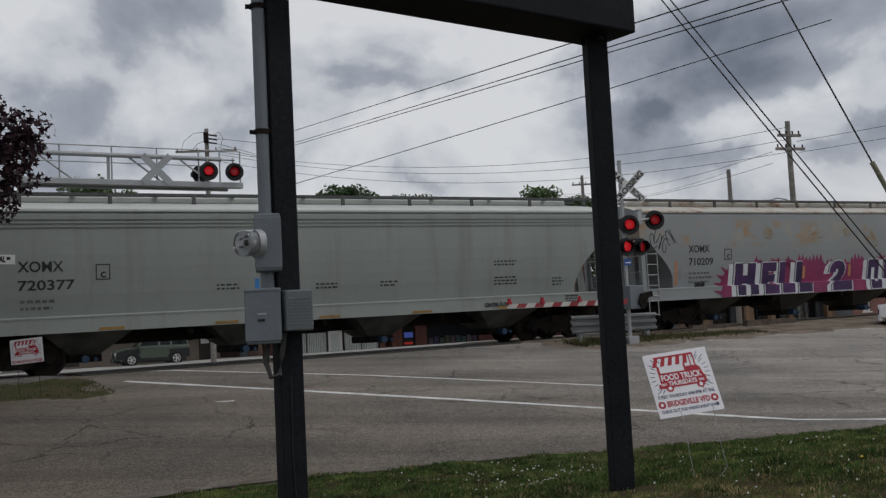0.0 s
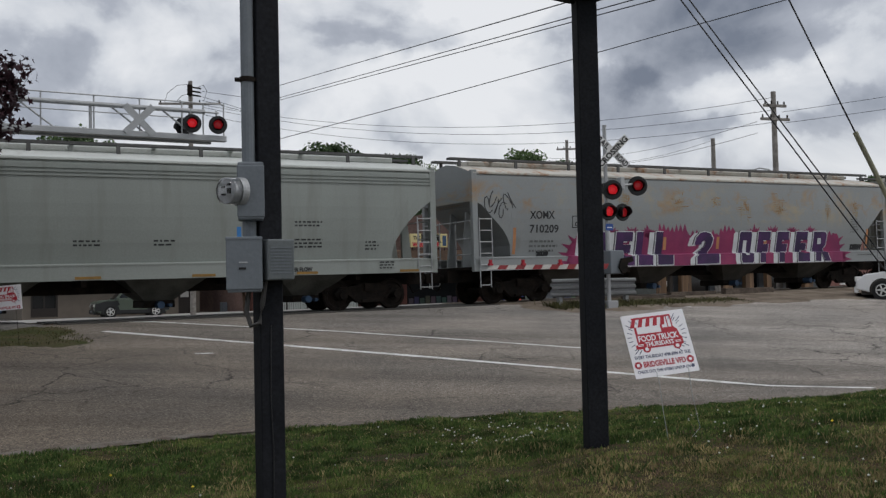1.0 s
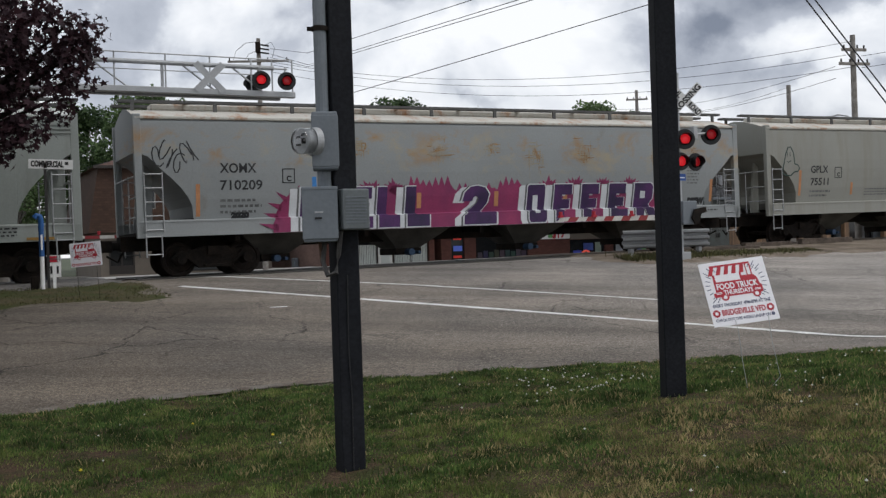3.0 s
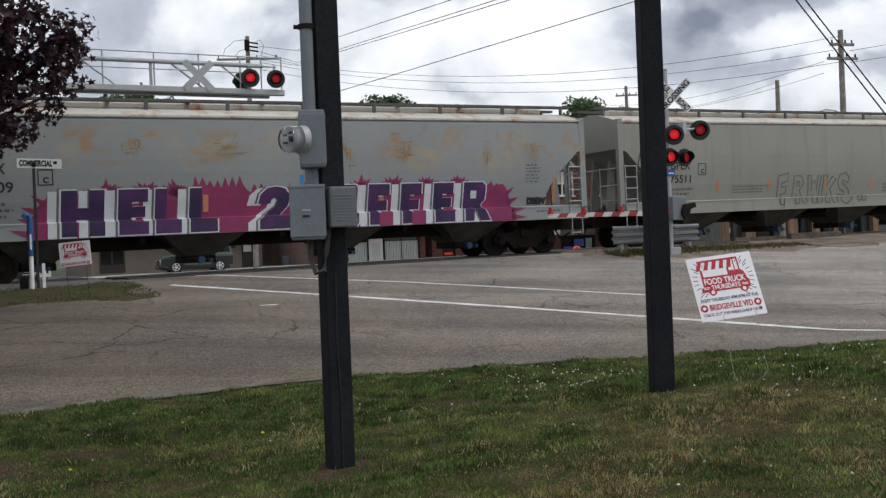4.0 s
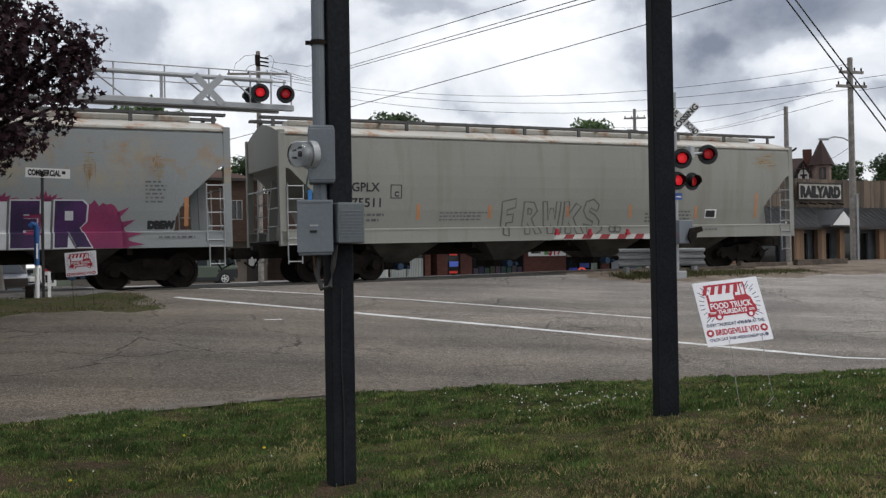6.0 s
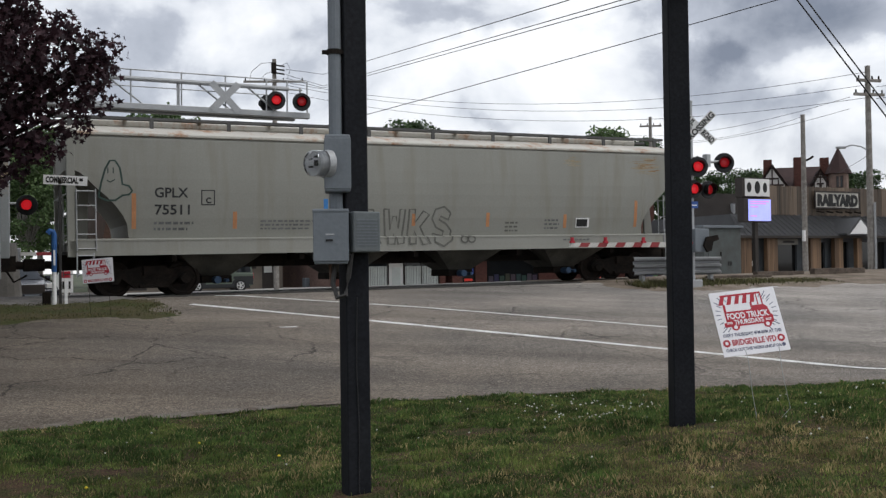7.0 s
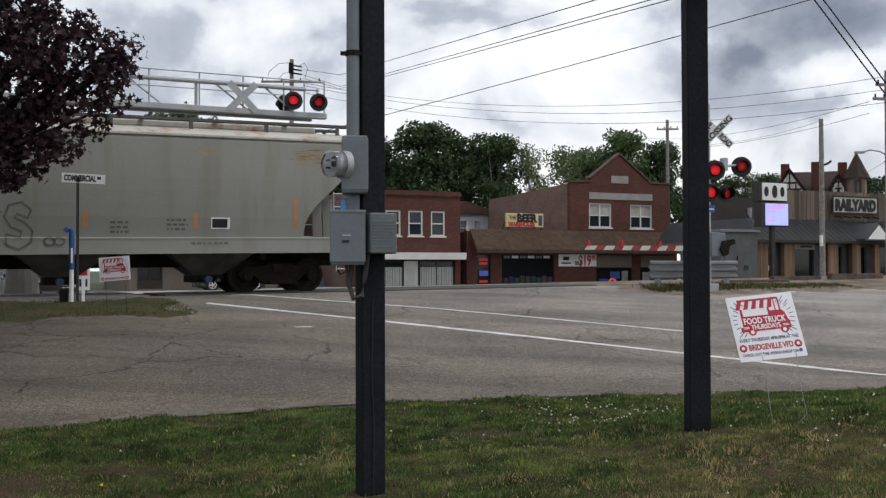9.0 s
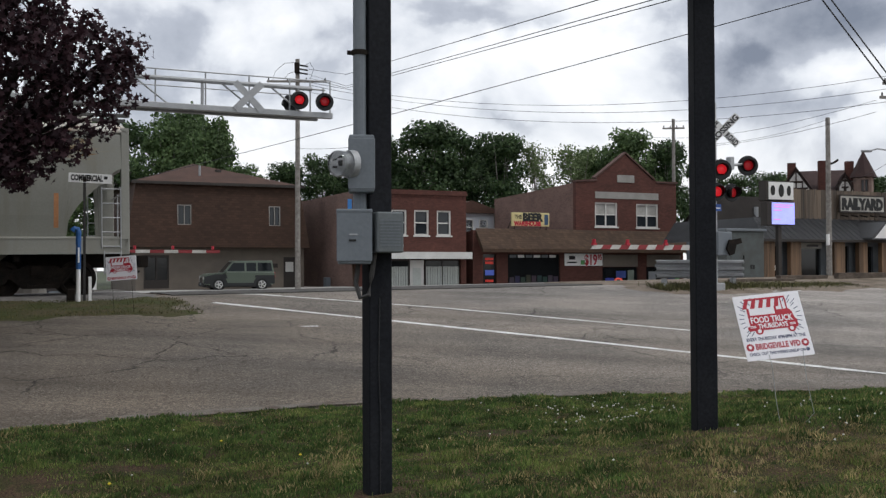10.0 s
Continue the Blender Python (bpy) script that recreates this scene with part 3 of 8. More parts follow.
def railcar_shell(length, arch):
    """The tank of a covered hopper: upright sides, low roof, ends that slope inwards below."""
    bm = bmesh.new()
    cut = [0.0, 0.3, 0.6, 0.9, 1.15, 1.32, 1.42, 1.45]
    low = [3.27, 3.15, 2.85, 2.58, 2.32, 2.08, 1.86, 1.55]
    if arch:
        low = [3.3 - 1.72 * (1 - math.sqrt(max(0.0, 1 - (c / 1.45) ** 2))) ** 0.6 for c in cut]
        low[-1] = 1.5
    stations = list(zip(cut, low)) + [(x, 1.35) for x in np.linspace(1.6, length - 1.6, 14)] + [(length - c, z) for c, z in zip(cut[::-1], low[::-1])]
    rings = []
    for x, z0 in stations:
        zs = [z0] + [z0 + (4.05 - z0) * k / 8 for k in range(1, 9)] + [4.18, 4.34, 4.5]
        left = [(-half_width(z), z) for z in zs]
        ring = left + [(0.0, 4.56)] + [(-y, z) for y, z in left[::-1]]
        rings.append([bm.verts.new((x, y, z)) for y, z in ring])
    n = len(rings[0])
    for a, b in zip(rings, rings[1:]):
        for i in range(n):
            f = bm.faces.new((a[i], b[i], b[(i + 1) % n], a[(i + 1) % n]))
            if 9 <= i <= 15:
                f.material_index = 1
    bm.faces.new(rings[0])
    bm.faces.new(rings[-1][::-1])
    return bm


def ladder(bm, x0, x1, y, z0, z1, rungs, r=0.018):
    for x in (x0, x1):
        tube(bm, ((x, y, z0), (x, y, z1)), r, 6)
    return [((x0, y, z), (x1, y, z)) for z in [z0 + (z1 - z0) * (k + 0.15) / (rungs - 0.7) for k in range(rungs)]]


def truck_frame():
    bm = bmesh.new()
    for s in (-1, 1):
        y = s * 1.02
        plate(bm, [(-1.15, 0.52), (-0.98, 0.68), (-0.5, 0.72), (-0.3, 0.80), (0.3, 0.80), (0.5, 0.72), (0.98, 0.68), (1.15, 0.52), (1.05, 0.36), (0.82, 0.36), (0.72, 0.48), (0.42, 0.22), (-0.42, 0.22), (-0.72, 0.48), (-0.82, 0.36), (-1.05, 0.36)], y - 0.09, y + 0.09)
        for x in (-0.89, 0.89):
            tube(bm, ((x, y - 0.19, 0.457), (x, y + 0.19, 0.457)), 0.13, 12)
        for k in range(3):
            tube(bm, ((-0.17 + 0.17 * k, y - 0.14 * s, 0.3), (-0.17 + 0.17 * k, y - 0.14 * s, 0.62)), 0.065, 8)
        box(bm, -0.30, 0.30, y - 0.2, y + 0.2, 0.24, 0.31)
        tube(bm, ((0.5, y + 0.12 * s, 0.34), (0.74, y + 0.12 * s, 0.66)), 0.04, 6)
    box(bm, -0.2, 0.2, -1.2, 1.2, 0.56, 0.78)
    tube(bm, ((0, 0, 0.7), (0, 0, 1.0)), 0.22, 12)
    for x in (-0.45, 0.45):
        box(bm, x - 0.06, x + 0.06, -0.95, 0.95, 0.38, 0.5)
    return bm


def wheelset():
    bm = bmesh.new()
    tube(bm, ((0, -1.0, 0), (0, 1.0, 0)), 0.08, 10)
    for s in (-1, 1):
        prof = [(0.68, 0.47), (0.70, 0.48), (0.715, 0.457), (0.80, 0.452), (0.805, 0.37), (0.77, 0.35), (0.765, 0.17), (0.83, 0.14), (0.83, 0.08)]
        inner = [(0.66, 0.09), (0.66, 0.14), (0.71, 0.17), (0.70, 0.35), (0.68, 0.38)]
        lathe(bm, [(s * a, b) for a, b in inner + prof], 28)
    # casting marks that show the turning
    for k in range(3):
        a = 2 * math.pi * k / 3
        for s in (-1, 1):
            c = Vector((0.26 * math.cos(a), s * 0.772, 0.26 * math.sin(a)))
            tube(bm, (c, c + Vector((0, s * 0.012, 0))), 0.03, 8)
    return bm


def stencil_rows(parent, x, z, rows, wide, high, material=INK, gap=1.7):
    """Lines of small unreadable stencilling: plain bars."""
    rng = random.Random(int(x * 97 + z * 13))
    bm = bmesh.new()
    for r in range(rows):
        xx = x
        end = x + wide * rng.uniform(0.75, 1.0)
        while xx < end:
            w = rng.uniform(0.05, 0.16)
            box(bm, xx, min(xx + w, end), SIDE_Y - 0.002, SIDE_Y + 0.002, z - r * high * gap, z - r * high * gap + high * 0.75)
            xx += w + 0.045
    return tagged(part("stencil_block", bm, material, parent, "small unreadable stencilled lines"), kind="stuff")


def blotch(parent, x, z, w, h, material, name="rust_stain", seed=1, upright=0.3, n=30):
    """Wisps of rust that run along the side sheet and drip from it, thin scales with tapered ends."""
    rng = random.Random(seed)
    bm = bmesh.new()
    for k in range(n):
        cx, cz = x + rng.gauss(0, w * 0.22), z + rng.gauss(0, h * 0.26)
        rw, rh = w * rng.uniform(0.10, 0.34), rng.uniform(0.006, 0.022)
        if rng.random() < upright:
            rw, rh = rng.uniform(0.008, 0.022), h * rng.uniform(0.10, 0.34)
        tilt = rng.uniform(-0.04, 0.04)
        shape = ((-1, 0), (-0.55, 0.8), (0.1, 0.55), (0.6, 1), (1, 0.1), (0.45, -0.7), (-0.1, -1), (-0.6, -0.5))
        dy = SIDE_Y + 0.002 - 0.00003 * k
        bm.faces.new([bm.verts.new((cx + rw * p * rng.uniform(0.75, 1.1), dy, cz + rh * q * rng.uniform(0.6, 1.2) + tilt * rw * p)) for p, q in shape])
    return tagged(part(name, bm, material, parent), kind="stuff")


def stroke(bm, pts, r):
    """A sprayed line as a flat ribbon on the side."""
    last = None
    for i, (x, z) in enumerate(pts):
        a, b = pts[max(i - 1, 0)], pts[min(i + 1, len(pts) - 1)]
        d = Vector((b[0] - a[0], b[1] - a[1]))
        d = Vector((-d.y, d.x)).normalized() * r
        pair = (bm.verts.new((x + d.x, SIDE_Y, z + d.y)), bm.verts.new((x - d.x, SIDE_Y, z - d.y)))
        if last:
            bm.faces.new((last[0], pair[0], pair[1], last[1]))
        last = pair


def railcar(length, side, roof, label, arch=False, name="hopper_car", bays=4):
    car = thing(name, Matrix(), label, "railcar", "railcars of the freight train")
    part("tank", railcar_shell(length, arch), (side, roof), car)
    # side sills and end platforms
    for s in (-1, 1):
        bm = bmesh.new()
        plate(bm, [(0.05, 1.07), (0.0, 1.45), (length, 1.45), (length - 0.05, 1.07)], s * 1.60, s * 1.50)
        # sloping shelf between the tank and the sill
        a = [bm.verts.new((0.0, s * y, z)) for y, z in ((1.612, 1.44), (1.612, 1.47), (half_width(1.51) + 0.004, 1.51), (1.38, 1.46))]
        b = [bm.verts.new((length, v.co.y, v.co.z)) for v in a]
        for i in range(4):
            bm.faces.new((a[i], b[i], b[(i + 1) % 4], a[(i + 1) % 4]))
        bmesh.ops.recalc_face_normals(bm, faces=bm.faces[:])
        part("side_sill", bm, side, car)
        bm = bmesh.new()
        box(bm, 0.0, length, min(s * 1.60, s * 1.42), max(s * 1.60, s * 1.42), 4.12, 4.20, bevel=0.02)
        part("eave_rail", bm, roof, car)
    bm = bmesh.new()
    for x0, x1 in ((0.0, 1.9), (length - 1.9, length)):
        box(bm, x0, x1, -1.5, 1.5, 1.12, 1.20)
    box(bm, -0.25, length + 0.25, -0.32, 0.32, 0.72, 1.12)
    part("centre_sill", bm, DARK_STEEL, car)
    for x in (0.06, length - 0.06):
        for s in (-1, 1):
            part("corner_post", B(x - 0.10, x + 0.10, s * 1.52 - 0.08, s * 1.52 + 0.08, 1.05, 4.25, bevel=0.015), side, car)
            inward = 1 if x < 1 else -1
            bm = bmesh.new()
            steps = ladder(bm, x + inward * 0.12, x + inward * 0.58, s * 1.62, 1.2, 2.75, 5)
            steps += ladder(bm, x + inward * 0.12, x + inward * 0.52, s * 1.60, 0.55, 1.15, 2)
            stiles = part("ladder", bm, PALE_STEEL, car)
            for ends in steps:
                part("rung", tube(bmesh.new(), ends, 0.0155, 6), PALE_STEEL, stiles)
        sgn = -1 if x < 1 else 1
        bm = bars(((x + sgn * 0.08, -1.5, 2.65), (x + sgn * 0.08, 1.5, 2.65)), ((x + sgn * 0.08, -0.5, 1.2), (x + sgn * 0.08, -0.5, 2.7)), ((x + sgn * 0.08, 0.5, 1.2), (x + sgn * 0.08, 0.5, 2.7)),
                  ((x + sgn * 0.08, -1.5, 2.1), (x + sgn * 0.08, -0.5, 2.1)), ((x + sgn * 0.08, -1.5, 1.6), (x + sgn * 0.08, -0.5, 1.6)), r=0.02)
        part("end_rail", bm, PALE_STEEL, car)
        bm = bmesh.new()
        tube(bm, ((x, 0, 0.88), (x + sgn * 0.62, 0, 0.88)), 0.11, 10)
        box(bm, min(x + sgn * 0.5, x + sgn * 0.78), max(x + sgn * 0.5, x + sgn * 0.78), -0.16, 0.16, 0.72, 1.04, bevel=0.03)
        tube(bm, ((x, 0.35, 0.95), (x + sgn * 0.3, 0.36, 0.45), (x + sgn * 0.6, 0.2, 0.62)), 0.03, 6)
        part("coupler", bm, DARK_STEEL, car)
        # end sheet brace below the slope
        bm = bmesh.new()
        plate(bm, [(x - sgn * 0.15, 1.2), (x - sgn * 0.35, 3.0), (x - sgn * 0.55, 3.0), (x - sgn * 0.5, 1.2)], -0.5, -0.42)
        plate(bm, [(x - sgn * 0.15, 1.2), (x - sgn * 0.35, 3.0), (x - sgn * 0.55, 3.0), (x - sgn * 0.5, 1.2)], 0.42, 0.5)
        part("end_brace", bm, side, car)
    # running boards and hatch trough on the roof
    bm = bmesh.new()
    for y in (-0.62, 0.38):
        box(bm, -0.2, length + 0.2, y, y + 0.24, 4.68, 4.75)
    for x in np.linspace(0.15, length - 0.15, 10):
        for y in (-0.6, 0.56):
            box(bm, x - 0.05, x + 0.05, y - 0.025, y + 0.025, 4.42, 4.70)
    part("running_board", bm, BOARD_STEEL, car)
    bm = bmesh.new()
    box(bm, 0.7, length - 0.7, -0.26, 0.26, 4.52, 4.70, bevel=0.04)
    for x in np.linspace(1.6, length - 1.6, 9):
        box(bm, x - 0.06, x + 0.06, -0.34, 0.34, 4.68, 4.76, bevel=0.015)
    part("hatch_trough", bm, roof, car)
    # hoppers below
    xs = np.linspace(3.9, length - 3.9, bays)
    for x in xs:
        bm = bmesh.new()
        top, bot = [(-1.35, 1.25, -1.46), (1.35, 1.25, -1.46), (1.35, 1.25, 1.46), (-1.35, 1.25, 1.46)], [(-0.36, 0.48, -0.55), (0.36, 0.48, -0.55), (0.36, 0.48, 0.55), (-0.36, 0.48, 0.55)]
        a = [bm.verts.new((x + p, q, z)) for p, z, q in top]
        b = [bm.verts.new((x + p, q, z)) for p, z, q in bot]
        for i in range(4):
            bm.faces.new((a[i], a[(i + 1) % 4], b[(i + 1) % 4], b[i]))
        bm.faces.new(b)
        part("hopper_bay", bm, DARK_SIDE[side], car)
        gate = part("outlet_gate", B(x - 0.42, x + 0.42, -0.62, 0.62, 0.30, 0.50, bevel=0.02), DARK_STEEL, car)
        bm = bmesh.new()
        tube(bm, ((x - 0.05, -0.95, 0.38), (x - 0.05, -0.6, 0.38)), 0.10, 12)
        tube(bm, ((x + 0.22, -0.9, 0.36), (x + 0.22, -0.6, 0.36)), 0.05, 8)
        part("outlet_pipe", bm, BLUE_PAINT, car)
    for x in np.linspace(2.6, length - 2.6, bays + 1):
        part("cross_bearer", plate(bmesh.new(), [(x - 0.07, 0.9), (x - 0.07, 1.4), (x + 0.07, 1.4), (x + 0.07, 0.9)], -1.45, 1.45), DARK_STEEL, car)
    wheels = []
    for x in (2.05, length - 2.05):
        tr = part("truck", truck_frame(), DARK_STEEL, car, m=pose(x, 0, 0))
        for dx in (-0.89, 0.89):
            w = part("wheelset", wheelset(), WHEEL, tr, m=pose(dx, 0, 0.457))
            wheels.append((w, dx))
    return car, wheels


WHEEL = mat("grimy_wheel_steel", (0.015, 0.013, 0.012), 0.85, 0.0, var=0.3, scale=5, spec=0.15, second=(0.028, 0.021, 0.017))
BOARD_STEEL = mat("dark_running_board_steel", (0.10, 0.10, 0.098), 0.7, 0.1, var=0.2)
# each car's hopper bays get a much darker version of its side paint
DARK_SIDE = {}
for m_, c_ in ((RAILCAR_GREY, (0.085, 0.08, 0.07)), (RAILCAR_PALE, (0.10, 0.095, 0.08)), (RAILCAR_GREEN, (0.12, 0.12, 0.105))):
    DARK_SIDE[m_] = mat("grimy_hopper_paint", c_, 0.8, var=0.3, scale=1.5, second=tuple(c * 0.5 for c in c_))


def orange_marks(car, spots):
    for x, z, h in spots:
        part("orange_strip", B(x - 0.055, x + 0.055, SIDE_Y, SIDE_Y + 0.008, z - h / 2, z + h / 2), ORANGE_STRIP, car)


def load_box(car, x, z):
    bm = bmesh.new()
    for a in ((x, x + 0.36, z, z + 0.025), (x, x + 0.36, z + 0.375, z + 0.40), (x, x + 0.025, z, z + 0.40), (x + 0.335, x + 0.36, z, z + 0.40)):
        box(bm, a[0], a[1], SIDE_Y - 0.002, SIDE_Y + 0.004, a[2], a[3])
    part("marking_frame", bm, INK, car)
    lettering("marking_letter", "C", 0.2, INK, car, pose(x + 0.12, SIDE_Y, z + 0.06), bold=0.008)


def side_words(car, words, x, z, high, wide, material=INK, name="stencil_letters", bold=0.006):
    return lettering(name, words, high / 0.7, material, car, pose(x, SIDE_Y, z), width=wide, bold=bold)


# the three cars that pass, from the head of what is seen to the last one
CAR_1, wheels_1 = railcar(20.65, RAILCAR_GREEN, ROOF_CLEAN, "pale grey-green covered hopper railcar with clean paint", arch=True)
side_words(CAR_1, "XOMX", 2.2, 2.62, 0.26, 1.08)
side_words(CAR_1, "720377", 2.2, 2.17, 0.24, 1.34)
stencil_rows(CAR_1, 2.25, 1.85, 2, 1.0, 0.10, FAINT_INK)
load_box(CAR_1, 4.05, 2.38)
for x, z, r, w in ((7.2, 2.12, 2, 0.8), (10.07, 2.05, 2, 0.8), (12.1, 2.05, 2, 0.6), (16.07, 2.56, 2, 1.0), (16.07, 2.06, 3, 0.95), (18.3, 1.98, 3, 0.45)):
    stencil_rows(CAR_1, x, z, r, w, 0.06)
bm = bmesh.new()
for z in (3.72, 3.82, 3.92):
    box(bm, 0.1, 20.55, -1.615, -1.59, z, z + 0.05)
part("side_rib", bm, RAILCAR_GREEN, CAR_1)
for x in (4.4, 7.4, 10.4, 13.4, 16.4, 19.7):
    part("reflector", B(x - 0.32, x + 0.32, -1.614, -1.60, 1.10, 1.17), YELLOW_STRIP, CAR_1)
side_words(CAR_1, "CENTER FLOW", 15.6, 1.18, 0.11, 0.95, INK)
stencil_rows(CAR_1, 18.7, 1.38, 3, 0.6, 0.05)

CAR_2, wheels_2 = railcar(20.2, RAILCAR_GREY, ROOF_RUST, "grey covered hopper railcar with rust stains and large graffiti")
side_words(CAR_2, "XOMX", 2.16, 2.72, 0.25, 1.0)
side_words(CAR_2, "710209", 2.16, 2.27, 0.25, 1.16)
stencil_rows(CAR_2, 2.16, 1.95, 3, 1.15, 0.09, FAINT_INK)
load_box(CAR_2, 3.88, 2.42)
stencil_rows(CAR_2, 18.0, 2.75, 6, 0.55, 0.06, FAINT_INK)
orange_marks(CAR_2, ((1.57, 2.0, 0.85), (19.05, 2.0, 0.75)))
side_words(CAR_2, "2020", 2.45, 1.52, 0.14, 0.5, INK, "graffiti_tag", 0.02)
side_words(CAR_2, "DREW", 18.05, 1.58, 0.17, 0.72, INK, "graffiti_tag", 0.03)
rng = random.Random(5)
for k, (x, z, w, h) in enumerate(((6.1, 3.45, 0.9, 0.6), (7.3, 3.3, 0.5, 0.9), (8.6, 3.35, 1.0, 0.6), (5.6, 2.85, 0.9, 0.3), (11.9, 3.2, 0.9, 0.9), (12.9, 3.45, 0.8, 0.6), (13.7, 3.3, 1.0, 0.9), (15.9, 3.45, 1.1, 0.6), (16.5, 3.2, 0.35, 1.0), (15.4, 2.75, 0.6, 0.4), (18.2, 3.2, 0.5, 0.7), (3.3, 3.5, 0.4, 0.3), (10.4, 3.4, 0.7, 0.4), (7.9, 2.9, 0.5, 0.25))):
    if k % 2 == 0:
        blotch(CAR_2, x + 0.1, z - 0.05, w * 0.75, h * 0.9, RUST_PALE, "pale_rust_stain", 60 + k, 0.45)
        blotch(CAR_2, x + 0.1, z - 0.05, w * 0.7, h * 0.8, RUST_STAIN, seed=30 + k, upright=0.4, n=22)


def graffiti(car):
    """Slanting block letters, dark purple with white edges, before a spiky magenta cloud."""
    rng = random.Random(11)
    bm = bmesh.new()
    top, x = [], 4.15
    while x < 17.2:
        inside = (7.6 < x < 9.0) or (10.7 < x < 11.5)
        h = 2.32 if inside else 2.18
        top.append((x, h + rng.uniform(0.02, 0.20) + (0.08 if inside else 0)))
        top.append((x + 0.10, h + rng.uniform(-0.06, 0.03)))
        x += 0.20
    rows_ = [(3.55, 1.3), (3.85, 1.9), (4.05, 2.1)] + top + [(17.35, 1.95), (17.55, 1.3)]
    pairs = [(bm.verts.new((px, SIDE_Y - 0.004, 1.08)), bm.verts.new((px, SIDE_Y - 0.004, pz))) for px, pz in rows_]
    for a, b in zip(pairs, pairs[1:]):
        bm.faces.new((a[0], b[0], b[1], a[1]))
    for x0, z0_, x1, z1_ in ((3.7, 1.2, 3.15, 1.34), (3.75, 1.5, 3.35, 1.62), (3.85, 1.75, 3.45, 1.9), (4.0, 1.95, 3.68, 2.2), (17.4, 1.2, 17.95, 1.16), (17.4, 1.4, 17.9, 1.45), (17.4, 1.65, 17.75, 1.8), (17.3, 1.9, 17.6, 2.12)):
        bm.faces.new([bm.verts.new((px, SIDE_Y - 0.004, pz)) for px, pz in ((x0, z0_ - 0.1), (x1, z1_), (x0, z0_ + 0.1))])
    part("graffiti_cloud", bm, MAGENTA, car, "spiky magenta sprayed cloud")
    bm = bmesh.new()
    for cx in (5.5, 6.55, 7.3, 12.5, 13.5, 14.55, 15.6):
        for k in range(9):
            a0 = math.pi * (0.08 + 0.84 * k / 8)
            l = rng.uniform(0.28, 0.50)
            c, s = math.cos(a0), math.sin(a0)
            bm.faces.new([bm.verts.new((cx + px, SIDE_Y - 0.004, 2.12 + pz)) for px, pz in ((-0.075 * s, 0.075 * c), (c * l * 0.6 - 0.08 * s, s * l * 0.55 + 0.07 * c), (c * l, s * l * 0.95), (c * l * 0.6 + 0.05 * s, s * l * 0.55 - 0.05 * c), (0.075 * s, -0.075 * c))])
    tagged(part("graffiti_burst", bm, MAGENTA, car), kind="stuff")
    glyph = {
        "H": [(0, 0), (0, 1), (0.36, 1), (0.36, 0.62), (0.64, 0.62), (0.64, 1), (1, 1), (1, 0), (0.64, 0), (0.64, 0.36), (0.36, 0.36), (0.36, 0)],
        "E": [(0, 0), (0, 1), (1, 1), (1, 0.72), (0.45, 0.72), (0.45, 0.62), (0.92, 0.62), (0.92, 0.38), (0.45, 0.38), (0.45, 0.28), (1, 0.28), (1, 0)],
        "L": [(0, 0), (0, 1), (0.45, 1), (0.45, 0.30), (1, 0.30), (1, 0)],
        "2": [(0, 0), (0, 0.22), (0.5, 0.55), (0.55, 0.68), (0.46, 0.74), (0.36, 0.68), (0.34, 0.6), (0.0, 0.6), (0.06, 0.82), (0.25, 0.97), (0.5, 1.0), (0.75, 0.95), (0.9, 0.78), (0.85, 0.55), (0.62, 0.32), (1.1, 0.32), (1.1, 0)],
        "O": [(0.08, 0), (0, 0.1), (0, 0.95), (0.1, 1), (0.92, 1), (1, 0.92), (1, 0.08), (0.92, 0)],
        "F": [(0, 0), (0, 1), (1, 1), (1, 0.72), (0.45, 0.72), (0.45, 0.60), (0.90, 0.60), (0.90, 0.34), (0.45, 0.34), (0.45, 0)],
        "R": [(0, 0), (0, 1), (0.85, 1), (1, 0.9), (0.98, 0.55), (0.8, 0.42), (1.15, 0), (0.7, 0), (0.42, 0.34), (0.40, 0)],
    }
    rows = [("H", 4.36, 1.04), ("E", 5.74, 0.74), ("L", 6.66, 0.66), ("L", 7.55, 0.72), ("2", 9.42, 1.0), ("O", 11.68, 0.64), ("F", 12.66, 0.66), ("F", 13.69, 0.66), ("E", 14.75, 0.66), ("R", 15.76, 0.76)]
    z0, hh = 1.12, 1.16
    for c, x, w in rows:
        lean_ = 0.05
        pts = [(x + w * px + lean_ * pz, z0 + hh * pz) for px, pz in glyph[c]]
        cx, cz = x + w / 2, z0 + hh / 2
        big_ = [(cx + (px - cx) * 1.10, cz + (pz - cz) * 1.055) for px, pz in pts]
        side_ = [(px - 0.27, pz - 0.05 if pz > 1.3 else pz) for px, pz in big_]
        part("graffiti_shading", plate(bmesh.new(), side_, SIDE_Y - 0.012, SIDE_Y - 0.006), SPRAY_WHITE, car, "white sprayed block shading")
        part("graffiti_shade_line", plate(bmesh.new(), [(px - 0.055, pz) for px, pz in big_], SIDE_Y - 0.016, SIDE_Y - 0.0125), FAINT_INK, car)
        part("graffiti_outline", plate(bmesh.new(), big_, SIDE_Y - 0.020, SIDE_Y - 0.0165), SPRAY_WHITE, car, "white sprayed outline")
        part("graffiti_letter", plate(bmesh.new(), pts, SIDE_Y - 0.025, SIDE_Y - 0.0205), PURPLE, car, "dark purple sprayed block letter")
        if c in "OR":
            hole = [(0.36, 0.25), (0.36, 0.72), (0.64, 0.72), (0.64, 0.25)] if c == "O" else [(0.36, 0.58), (0.36, 0.78), (0.62, 0.78), (0.62, 0.58)]
